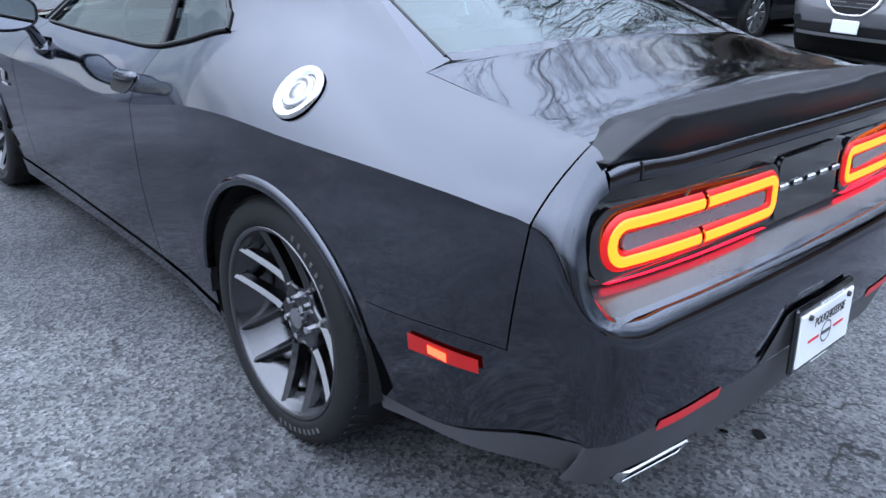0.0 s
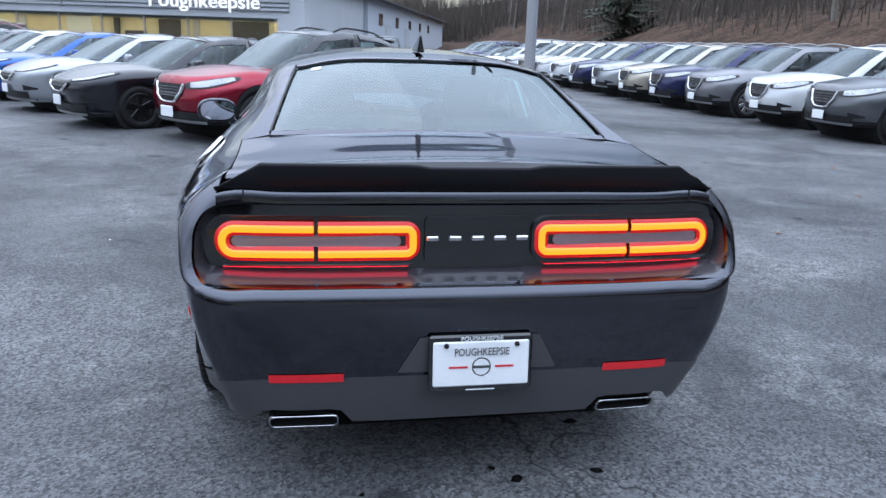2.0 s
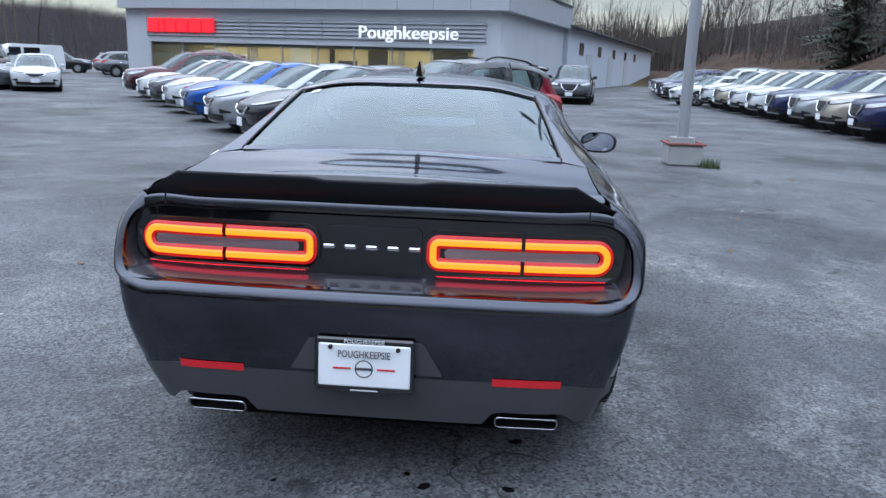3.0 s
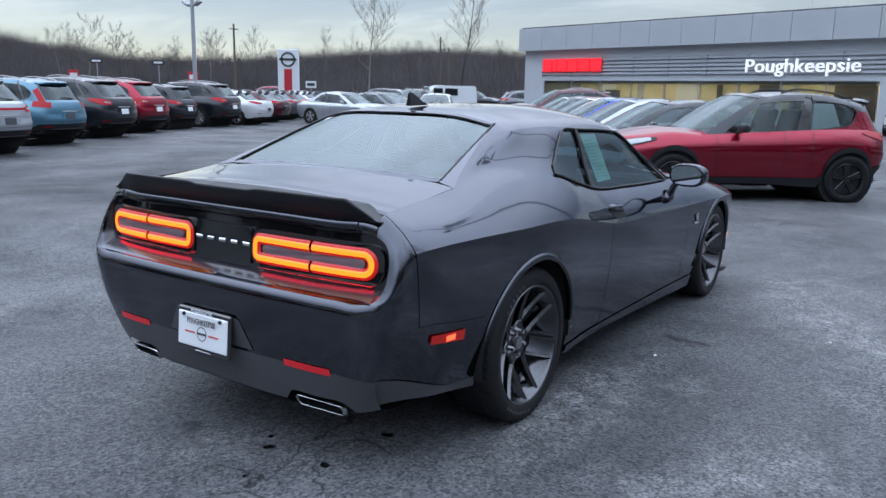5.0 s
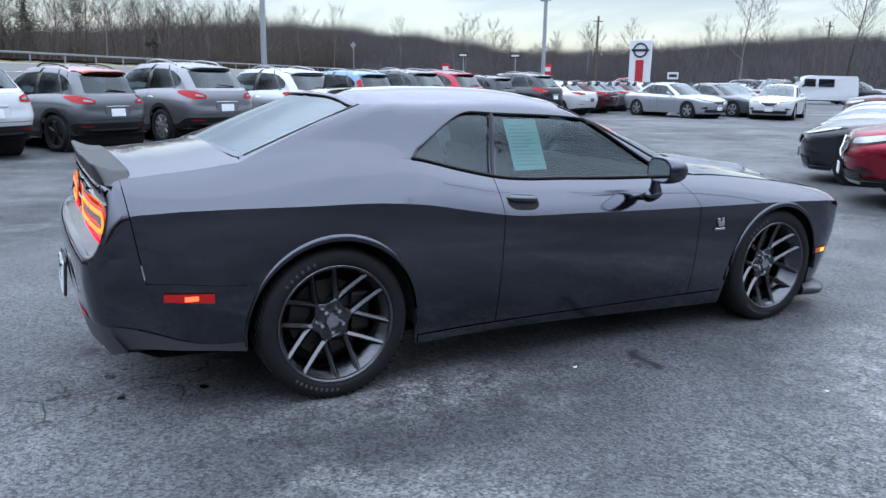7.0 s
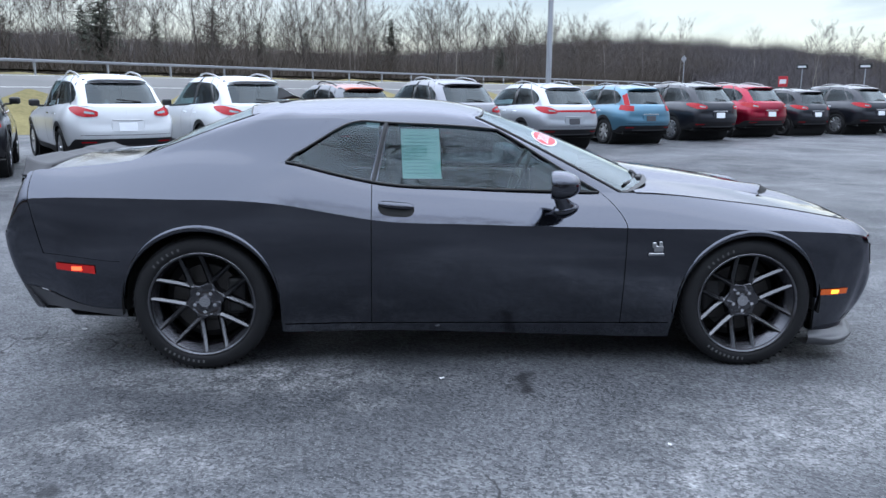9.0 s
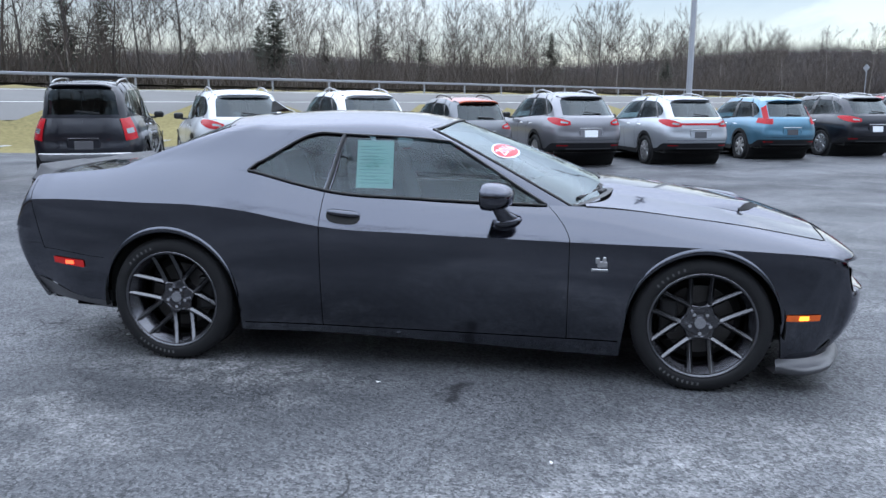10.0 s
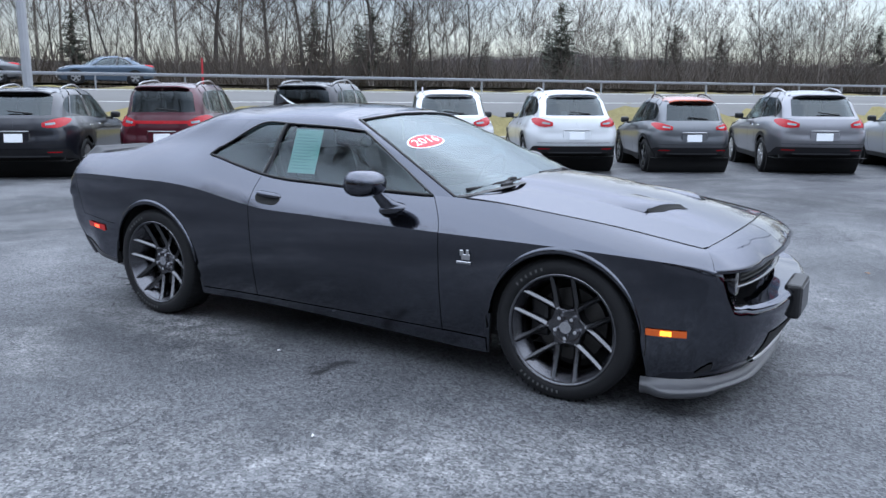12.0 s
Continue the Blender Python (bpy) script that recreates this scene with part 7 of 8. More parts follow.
box(bm, (0.300, 0.008, 0.142), (0, -1.087, 0.507), (-4, 0, 0), 0.004)
part("plate", bm, PLATE, plate, "white dealer plate")
text("POUGHKEEPSIE", 0.034, INK, "lettering", plate, (0, -1.0935, 0.546), (86, 0, 0), "", 0.0006, 0.17)
text("POUGHKEEPSIE", 0.017, PLATE, "lettering", plate, (0, -1.0895, 0.588), (86, 0, 0), "", 0.0006, 0.13)
for sx in (-1, 1):
    bm = bmesh.new()
    box(bm, (0.058, 0.003, 0.006), (sx * 0.072, -1.092, 0.498), (-4, 0, 0))
    part("red_wing", bm, RED_INK, plate)
bm = bmesh.new()
bmesh.ops.create_circle(bm, cap_ends=False, radius=0.030, segments=28)
ring_e = list(bm.edges)
ext = bmesh.ops.extrude_edge_only(bm, edges=ring_e)["geom"]
bmesh.ops.scale(bm, vec=(0.86, 0.86, 1), verts=[g for g in ext if isinstance(g, bmesh.types.BMVert)])
bmesh.ops.transform(bm, matrix=pose(0, -1.0925, 0.498, 86, 0, 0), verts=bm.verts)
box(bm, (0.052, 0.003, 0.008), (0, -1.0925, 0.498), (-4, 0, 0))
part("emblem", bm, GREY_PLASTIC, plate)
bm = bmesh.new()
box(bm, (0.09, 0.003, 0.012), (0, -1.0885, 0.4265), (-4, 0, 0))
part("frame_bar", bm, PLATE, plate)
for x, z in ((-0.11, 0.567), (0.11, 0.567), (-0.11, 0.448), (0.11, 0.448)):
    bm = bmesh.new()
    tube(bm, 0.008, 0.007, (x, -1.086, z), (x, -1.094, z), 10)
    part("screw", bm, BLACK_TRIM, plate)

# flat patch on the body-coloured skin; its grey paints the recess's lighter reflection
g = body.lower(np.linspace(0, 0.25, 9), np.stack([np.linspace(0.470, 0.470, 9), np.linspace(0.59, 0.59, 9) - np.maximum(np.linspace(0, 0.25, 9) - 0.185, 0) * 1.75], 1), 0.003)
patch("plate_recess", [(g, False)], GREY_PLASTIC, coupe, mirror=True)
# glasshouse
v9 = np.linspace(0, 1, 9)
solid, last = [], 0.0


def pane_strip(ks, v0, v1, n, off=0.0):
    return np.stack([house.at([k], np.linspace(a, b, n), off)[0] for k, a, b in zip(ks, v0, v1)], 0)


def pane_top(k):
    """Upper edge of the side glass; it sweeps down to a point behind."""
    return 0.78 - 0.62 * np.clip((6.35 - np.asarray(k, float)) / 1.27, 0, 1) ** 3.0


spans = (("rear_window", 0, 1.9, 0.05, 0.95), ("quarter_window", 5.08, 6.80, 0.03, 0.78), ("door_window", 6.98, 9.92, 0.02, 0.78), ("windscreen", 11.02, 14, 0.0, 0.96))
for nm, a, b, va, vb in spans:
    ks = np.linspace(a, b, 33)
    if a > last and a > 6:
        solid.append((house.at(np.linspace(last, a, 9), v9 * 0.80), False))
    hi_v = pane_top(ks) if nm == "quarter_window" else np.full(len(ks), vb)
    if va > 0:
        solid.append((house.at(ks, np.linspace(0, va, 3)), False))
    solid.append((pane_strip(ks, hi_v, 0 * ks + (0.80 if 2 < a < 11 else 1.0), 6), False))
    pane_p = pane_strip(ks, 0 * ks + va, hi_v, 9, -0.009)
    if a == 0 or b == 14:
        patch(nm, [(pane_p, False)], SCREEN if b == 14 else REAR_SCREEN, coupe, mirror=True).visible_shadow = False
    else:
        for sx in (1, -1):
            patch(nm, [(pane_p if sx > 0 else mirrored(pane_p), sx < 0)], PANE, coupe).visible_shadow = False
    last = b
u = np.linspace(0, 1, 61)
edge_s = house.at(2.0 + 9.0 * u, [1.0])[:, 0]
rear_e, front_e = house.at(np.linspace(0, 2, 21), [1.0])[:, 0], house.at(np.linspace(14, 11, 31), [1.0])[:, 0]
roof_p = []
for w in np.linspace(1, -1, 41):
    a = abs(w)
    r_y, r_z = (np.interp(a * edge_s[0, 0], rear_e[:, 0], rear_e[:, i]) for i in (1, 2))
    f_y, f_z = (np.interp(a * edge_s[-1, 0], front_e[:, 0], front_e[:, i]) for i in (1, 2))
    m0, m1 = (1 - u) ** 3, u**3
    z = edge_s[:, 2] + m0 * (r_z - edge_s[0, 2]) + m1 * (f_z - edge_s[-1, 2]) + (1 - m0 - m1) * 0.074 * (1 - a**2.5)
    roof_p.append(np.stack([w * edge_s[:, 0], edge_s[:, 1] + m0 * (r_y - edge_s[0, 1]) + m1 * (f_y - edge_s[-1, 1]), z], 1))
flank = [house.at(2.0 + 9.0 * u, [v])[:, 0] for v in (0.80, 0.85, 0.90, 0.95)]
roof_p = np.stack(flank + roof_p + [mirrored(q) for q in flank[::-1]], 1)
patch("roof", [(roof_p, False), *solid, *[(mirrored(p), not f) for p, f in solid]], GRANITE, coupe)


def bead(name, path, r, mat, parent=None, sides=6):
    """A thin rounded strip along a path."""
    pts = np.asarray(path)
    d = np.gradient(pts, axis=0)
    d /= np.linalg.norm(d, axis=1)[:, None] + 1e-9
    ref = np.array([0.3, 0.1, 1.0])
    u = np.cross(d, ref)
    u /= np.linalg.norm(u, axis=1)[:, None]
    w = np.cross(d, u)
    ring = np.stack([pts + r * (math.cos(a) * u + math.sin(a) * w) for a in np.linspace(0, 2 * math.pi, sides + 1)], 1)
    return patch(name, [(ring, False)], mat, parent or coupe)


for sx in (1, -1):
    sg = np.array([sx, 1, 1])
    loop = np.concatenate([house.at(np.linspace(5.05, 9.95, 70), [0.015], 0.004)[:, 0], house.at([9.95] * 12, np.linspace(0.015, 0.785, 12), 0.004)[0],
                           pane_strip(np.linspace(9.95, 5.05, 90), pane_top(np.linspace(9.95, 5.05, 90)) + 0.005, pane_top(np.linspace(9.95, 5.05, 90)) + 0.006, 2, 0.004)[:, 0], house.at([5.05] * 4, np.linspace(0.16, 0.015, 4), 0.004)[0]])
    bead("window_trim", loop * sg, 0.0065, BLACK_TRIM)
    bead("window_divider", house.at([6.89], np.linspace(0.02, 0.785, 10), 0.0)[0] * sg, 0.012, BLACK_TRIM)
    bead("header_seam", SEAM_LINE * sg, 0.0022, UNDER)
    bead("windscreen_trim", house.at([11.0], np.linspace(0, 0.97, 16), 0.0)[0] * sg, 0.008, BLACK_TRIM)
    bead("rear_window_trim", house.at([1.93], np.linspace(0.03, 0.96, 16), 0.0)[0] * sg, 0.0045, BLACK_TRIM)
e1 = house.at(np.linspace(0, 1.9, 20), [0.955], 0.0)[:, 0]
bead("rear_window_trim", np.concatenate([e1[::-1], mirrored(e1)[1:]]), 0.004, BLACK_TRIM)
e1 = house.at(np.linspace(14, 11.02, 20), [0.965], 0.0)[:, 0]
bead("windscreen_trim", np.concatenate([e1[::-1], mirrored(e1)[1:]]), 0.006, BLACK_TRIM)

# small white labels inside the rear window
for k0, k1, v0, v1 in ((1.28, 1.48, 0.86, 0.91),):
    lab = mirrored(house.at(np.linspace(k0, k1, 5), np.linspace(v0, v1, 3), -0.006))
    patch("window_label", [(lab, True)], PLATE, coupe, "small white label on the rear window", weld=False)

# cabin
bm = bmesh.new()
box(bm, (1.44, 1.5, 0.10), (0, 1.1, 0.36))
box(bm, (1.50, 0.34, 0.22), (0, 2.16, 0.86), (0, 0, 0), 0.06, 2)
box(bm, (1.36, 0.55, 0.06), (0, -0.10, 1.06))
box(bm, (0.10, 1.5, 0.55), (0.74, 1.45, 0.65))
box(bm, (0.10, 1.5, 0.55), (-0.74, 1.45, 0.65))
part("cabin_trim", bm, BLACK_TRIM, coupe)
for x in (-0.38, 0.38):
    seat = new("front_seat")
    seat.parent = coupe
    bm = bmesh.new()
    box(bm, (0.52, 0.52, 0.16), (x, 1.42, 0.55), (6, 0, 0), 0.05, 2)
    part("seat", bm, SEAT, seat)
    bm = bmesh.new()
    box(bm, (0.50, 0.15, 0.62), (x, 1.10, 0.85), (16, 0, 0), 0.06, 2)
    part("backrest", bm, SEAT, seat)
    bm = bmesh.new()
    box(bm, (0.27, 0.11, 0.20), (x, 0.98, 1.20), (10, 0, 0), 0.04, 2)
    part("headrest", bm, SEAT, seat)
    bm = bmesh.new()
    box(bm, (0.56, 0.14, 0.50), (x * 0.95, 0.30, 0.90), (18, 0, 0), 0.06, 2)
    part("rear_backrest", bm, SEAT, coupe)
bm = bmesh.new()
ringp = np.array([[(-0.38 + (0.18 + 0.014 * math.cos(b)) * math.cos(a), 0.014 * math.sin(b), (0.18 + 0.014 * math.cos(b)) * math.sin(a)) for b in np.linspace(0, 6.2832, 7)] for a in np.linspace(0, 6.2832, 29)])
v_, f_ = grid(ringp)
vs = [bm.verts.new(v) for v in v_]
for q in f_:
    bm.faces.new([vs[i] for i in q])
box(bm, (0.34, 0.02, 0.04), (-0.38, 0, 0))
bmesh.ops.transform(bm, matrix=pose(0, 1.86, 0.93, -22, 0, 0), verts=bm.verts)
part("steering_wheel", bm, BLACK_TRIM, coupe)


# wheels
def big_wheel(x, y, right, turned):
    s = 1.0 if right else -1.0
    wh = new("wheel")
    wh.parent = coupe
    wh.location = (s * x, y, 0.360)
    r, rim, wd = 0.362, 0.279, 0.245
    prof = [(-0.5, rim), (-0.515, 0.30), (-0.5, 0.325), (-0.45, 0.350), (-0.36, 0.360), (0.36, 0.360), (0.45, 0.351), (0.492, 0.336), (0.512, 0.315), (0.512, 0.298), (0.495, rim + 0.006), (0.47, rim + 0.002), (0.42, rim - 0.006)]
    p = np.array([[(s * a * wd, q * math.cos(w), q * math.sin(w)) for a, q in prof] for w in np.linspace(0, 2 * math.pi, 73)])
    tyre = patch("tyre", [(p, s < 0)], RUBBER, wh)
    bm = bmesh.new()
    for k in range(60):
        a = 2 * math.pi * k / 60
        for xx, sk in ((-0.30, 0.5), (0.30, -0.5)):
            made = box(bm, (0.075, 0.009, 0.003))
            m = Matrix.Rotation(a, 4, "X") @ Matrix.Translation((s * xx * wd, 0, r - 0.001)) @ Matrix.Rotation(sk * 0.9, 4, "Z")
            bmesh.ops.transform(bm, matrix=m, verts=made)
    tagged(part("tread_relief", bm, UNDER, tyre), kind="stuff")
    bm = bmesh.new()
    for a0, count, step in ((2.45, 9, 0.085), (0.35, 6, 0.10)):
        for k in range(count):
            a = a0 + step * k
            made = box(bm, (0.003, 0.010, 0.015))
            m = Matrix.Rotation(a, 4, "X") @ Matrix.Translation((s * 0.512 * wd, 0, 0.312))
            bmesh.ops.transform(bm, matrix=m, verts=made)
    tagged(part("sidewall_relief", bm, RUBBER_MARK, tyre), "pale raised sidewall marks", kind="stuff")
    # rim
    prof = [(0.47, rim), (0.487, rim - 0.003), (0.484, rim - 0.008), (0.46, rim - 0.013), (0.41, rim - 0.015), (0.395, rim - 0.023), (0.29, rim - 0.025), (0.275, rim - 0.034), (0.05, rim - 0.036), (0.03, rim - 0.043), (-0.45, rim - 0.046)]
    p = np.array([[(s * a * wd, q * math.cos(w), q * math.sin(w)) for a, q in prof] for w in np.linspace(0, 2 * math.pi, 73)])
    rim_ob = patch("rim", [(p, s < 0)], ALLOY_DARK, wh, "dark graphite alloy rim")
    edge_p = np.array([[(s * a * wd, q * math.cos(w), q * math.sin(w)) for a, q in ((0.478, rim + 0.003), (0.494, rim + 0.001), (0.496, rim - 0.003), (0.484, rim - 0.007))] for w in np.linspace(0, 2 * math.pi, 73)])
    patch("rim_edge", [(edge_p, s < 0)], DARK_CHROME, rim_ob, "bright machined rim edge")
    for k in range(6):
        a = math.pi / 2 + 2 * math.pi * k / 6 + turned
        for off in (-1, 1):
            bm = bmesh.new()
            n = 7
            prev = None
            for i in range(n):
                u = i / (n - 1)
                rad = 0.080 + (rim - 0.012 - 0.080) * u
                side = off * (0.0525 + 0.002 * u)
                half = 0.0155 - 0.003 * u
                face = 0.19 + 0.265 * u ** 1.4
                deep = 0.050 - 0.016 * u
                pts = [(s * (face * wd + 0.002), side - half * 0.12, rad), (s * (face * wd + 0.002), side + half * 0.12, rad), (s * (face * wd - 0.010), side + half, rad),
                       (s * (face * wd - deep), side + half * 1.1, rad), (s * (face * wd - deep), side - half * 1.1, rad), (s * (face * wd - 0.010), side - half, rad)]
                cur = [bm.verts.new(q) for q in pts]
                if prev:
                    for j in range(6):
                        bm.faces.new((prev[j], prev[(j + 1) % 6], cur[(j + 1) % 6], cur[j]))
                prev = cur
            bmesh.ops.transform(bm, matrix=Matrix.Rotation(a - math.pi / 2, 4, "X"), verts=bm.verts)
            part("spoke", bm, SPOKE, rim_ob)
    prof = [(-0.10, 0.100), (0.12, 0.099), (0.17, 0.095), (0.185, 0.088), (0.175, 0.080), (0.160, 0.072), (0.160, 0.040), (0.17, 0.036), (0.17, 0.0)]
    lobes = np.linspace(0, 2 * math.pi, 97)
    wave = 1 + 0.10 * np.cos(6 * (lobes - math.pi / 2 - turned + math.pi / 6))
    p = np.array([[(s * a * wd, q * (w2 if q > 0.085 else 1) * math.cos(w), q * (w2 if q > 0.085 else 1) * math.sin(w)) for a, q in prof] for w, w2 in zip(lobes, wave)])
    patch("hub", [(p, s < 0)], ALLOY_DARK, rim_ob)
    bm = bmesh.new()
    tube(bm, 0.034, 0.030, (s * 0.15 * wd, 0, 0), (s * 0.245 * wd, 0, 0), 24)
    part("centre_cap", bm, CHROME_CAP, rim_ob)
    for k in range(5):
        a = math.pi / 2 + 2 * math.pi * (k + 0.5) / 5
        bm = bmesh.new()
        tube(bm, 0.0125, 0.010, (s * 0.14 * wd, 0.055 * math.cos(a), 0.055 * math.sin(a)), (s * 0.255 * wd, 0.055 * math.cos(a), 0.055 * math.sin(a)), 6)
        part("lug_nut", bm, CHROME, rim_ob)
    bm = bmesh.new()
    tube(bm, 0.185, 0.185, (-s * 0.17 * wd, 0, 0), (-s * 0.10 * wd, 0, 0), 40)
    part("brake_disc", bm, BRAKE, wh)
    bm = bmesh.new()
    box(bm, (0.07, 0.10, 0.20), (-s * 0.10 * wd, (0.16 if y < 1 else -0.16), 0.02), (0, 0, 0), 0.02, 2)
    part("caliper", bm, BLACK_TRIM, wh)
    bm = bmesh.new()
    tube(bm, 0.235, 0.235, (-s * 0.40 * wd, 0, 0), (-s * 0.36 * wd, 0, 0), 30)
    part("inner_barrel", bm, UNDER, wh)
    return wh


for y in (0.0, 2.946):
    big_wheel(0.812, y, True, radians(13 if y < 1 else 3))
    big_wheel(0.812, y, False, radians(-8))

# mirrors, handles, fin, fuel cap
for sx in (1, -1):
    mir = new("door_mirror")
    mir.parent = coupe
    bm = bmesh.new()
    vs = bmesh.ops.create_uvsphere(bm, u_segments=24, v_segments=14, radius=1.0)["verts"]
    for v in vs:
        x, y, z = v.co
        v.co = (0.118 * math.copysign(abs(x) ** 0.75, x), 0.120 * max(y, -0.25), 0.072 * math.copysign(abs(z) ** 0.8, z))
    bmesh.ops.transform(bm, matrix=pose(sx * 1.035, 1.840, 1.020, 0, 0, -sx * 10), verts=bm.verts)
    part("shell", bm, GRANITE, mir, smooth=True)
    bm = bmesh.new()
    pts = [(0.100 * math.copysign(abs(math.cos(a)) ** 0.7, math.cos(a)), -0.033, 0.058 * math.copysign(abs(math.sin(a)) ** 0.75, math.sin(a))) for a in np.linspace(0, 2 * math.pi, 33)[:-1]]
    bm.faces.new([bm.verts.new(q) for q in pts])
    bmesh.ops.transform(bm, matrix=pose(sx * 1.035, 1.840, 1.020, 0, 0, -sx * 10), verts=bm.verts)
    part("glass", bm, MIRROR, mir)
    stem = Curve([(0.872, 1.925, 0.872), (0.898, 1.915, 0.886), (0.922, 1.895, 0.915), (0.945, 1.872, 0.950), (0.975, 1.852, 0.985)])
    us = np.linspace(0, stem.t[-1], 15)
    sp_ = stem.at(us)
    thick = np.interp(us / stem.t[-1], (0, 0.12, 0.35, 0.7, 1.0), (0.062, 0.056, 0.040, 0.031, 0.032))
    ring = np.array([[p + r * np.array([0.55 * math.cos(a), 0.95 * math.sin(a), 0.80 * math.cos(a) * -0.5 + 0.35 * math.sin(a)]) for a in np.linspace(0, 2 * math.pi, 17)] for p, r in zip(sp_, thick)])
    patch("stalk", [(ring if sx > 0 else mirrored(ring), sx < 0)], GRANITE, mir)
    pad = np.array([[(0.872 + 0.060 * math.cos(b) - 0.30 * 0.078 * math.sin(b) * math.cos(a), 1.925 + 0.078 * math.sin(b) * math.cos(a), 0.868 + 0.040 * math.sin(b) * math.sin(a) + 0.10 * 0.078 * math.sin(b) * math.cos(a)) for a in np.linspace(0, 2 * math.pi, 21)] for b in np.linspace(0, math.pi / 2, 6)])
    patch("foot", [(pad if sx > 0 else mirrored(pad), sx < 0)], GRANITE, mir)
    hy = np.linspace(0.925, 1.115, 19)
    swell = np.sqrt(np.clip(1 - ((hy - 1.02) / 0.096) ** 4, 0.0, 1))
    ht = np.array([ty(y) for y in hy])
    hp = np.stack([body.upper(ht[i:i + 1], 0.36 + (np.linspace(0.15, 0.53, 6) - 0.36) * swell[i], 0.0015, lean)[0] for i in range(19)], 0)
    patch("handle_recess", [(hp if sx > 0 else mirrored(hp), sx < 0)], UNDER, coupe)
    hp = np.stack([np.concatenate([body.upper(ht[i:i + 1], np.array([0.45 + dv * swell[i]]), o_ * swell[i], lean)[0] for dv, o_ in ((-0.10, 0.004), (-0.09, 0.014), (0.0, 0.018), (0.08, 0.014), (0.10, 0.002))], 0) for i in range(19)], 0)
    patch("door_handle", [(hp if sx > 0 else mirrored(hp), sx < 0)], GRANITE, coupe)
bm = bmesh.new()
fin = [(-0.075, 0.0), (0.085, 0.0), (0.03, 0.022), (-0.045, 0.072), (-0.068, 0.070)]
for w, h in ((0.017, 1.0),):
    l = [bm.verts.new((-w if z < 0.05 else -0.003, y, z)) for y, z in fin]
    r_ = [bm.verts.new((w if z < 0.05 else 0.003, y, z)) for y, z in fin]
    bm.faces.new(l)
    bm.faces.new(r_)
    for i in range(5):
        bm.faces.new((l[i], l[(i + 1) % 5], r_[(i + 1) % 5], r_[i]))
bmesh.ops.transform(bm, matrix=pose(0, 0.36, 1.418, 2, 0, 0), verts=bm.verts)
part("antenna_fin", bm, GLOSS_BLACK, coupe)
# round chrome fuel cap on the left quarter
tc = ty(-0.075)
cp = body.upper(np.array([tc]), [0.46])[0, 0]
ca, cb = body.upper(np.array([tc]), [0.38])[0, 0], body.upper(np.array([tc]), [0.54])[0, 0]
cu_ = (cb - ca) / np.linalg.norm(cb - ca)
cn = np.cross(np.array([0, 1, 0]), cu_)
m = Matrix(((0, -cu_[0], -cn[0], -cp[0]), (1, cu_[1], cn[1], cp[1]), (0, cu_[2], cn[2], cp[2]), (0, 0, 0, 1)))
cap = new("fuel_cap")
cap.parent = coupe
tagged(cap, "round chrome fuel filler cap")
for nm, rings_, mt in (("ring", [(0.079, 0.0), (0.078, 0.008), (0.072, 0.012), (0.060, 0.010), (0.050, 0.003)], CHROME), ("lid", [(0.049, 0.003), (0.046, 0.010), (0.036, 0.012), (0.034, 0.007), (0.022, 0.007), (0.020, 0.010), (0.0, 0.010)], ALLOY)):
    p = np.array([[(q * math.cos(a), q * math.sin(a), h) for q, h in rings_] for a in np.linspace(0, 2 * math.pi, 41)])
    ob = patch(nm, [(p, False)], mt, cap)
    for v in ob.data.vertices:
        v.co = m @ v.co

# paper in the door window, oval year sticker on the windscreen
gl = house.at(np.linspace(7.0, 9.0, 30), np.linspace(0.05, 0.78, 20), -0.016).reshape(-1, 3)
gl = gl[(gl[:, 1] > 0.9) & (gl[:, 1] < 1.5)]
basis = lambda y, z: np.stack([np.ones_like(y), y, z, z * z, y * z], -1)
fit_x = np.linalg.lstsq(basis(gl[:, 1], gl[:, 2]), gl[:, 0], rcond=None)[0]


def on_glass(y0, y1, z0, z1, n, off=0.0, skew=0.0):
    yy, zz = np.meshgrid(np.linspace(y0, y1, n), np.linspace(z0, z1, n), indexing="ij")
    yy = yy + skew * (zz - 1.02)
    return np.stack([basis(yy, zz) @ fit_x + off, yy, zz], 2)


sheet = patch("price_sheet", [(on_glass(1.055, 1.265, 1.015, 1.275, 6, 0, -0.05), False)], PAPER, coupe, "mint paper sheet inside the door window")
for k in range(12):
    z0 = 1.040 + 0.018 * k
    patch("print_bar", [(on_glass(1.075, 1.245 - 0.03 * (k % 3), z0, z0 + 0.005, 3, 0.0012, -0.05), False)], PAPER_INK, sheet, weld=False)
cand = house.at(np.linspace(11.2, 13.5, 47), np.linspace(0.3, 0.95, 27), 0.0)
best = np.unravel_index(np.argmin(np.linalg.norm(cand - np.array([0.47, 1.89, 1.245]), axis=2)), cand.shape[:2])
k_s, v_s = np.linspace(11.2, 13.5, 47)[best[0]], np.linspace(0.3, 0.95, 27)[best[1]]
o = house.at([k_s], [v_s], -0.004)[0, 0]
ou = house.at([k_s + 0.05], [v_s], -0.004)[0, 0] - house.at([k_s - 0.05], [v_s], -0.004)[0, 0]
ov = house.at([k_s], [v_s + 0.04], -0.004)[0, 0] - o
ou /= np.linalg.norm(ou)
onrm = np.cross(ou, ov)
onrm /= np.linalg.norm(onrm)
ov = np.cross(onrm, ou)
near = cand.reshape(-1, 3)
near = near[np.linalg.norm(near - o, axis=1) < 0.30]
quad = lambda x, y: np.stack([np.ones_like(x), x, y, x * x, x * y, y * y], -1)
fit_z = np.linalg.lstsq(quad(near[:, 0], near[:, 1]), near[:, 2], rcond=None)[0]


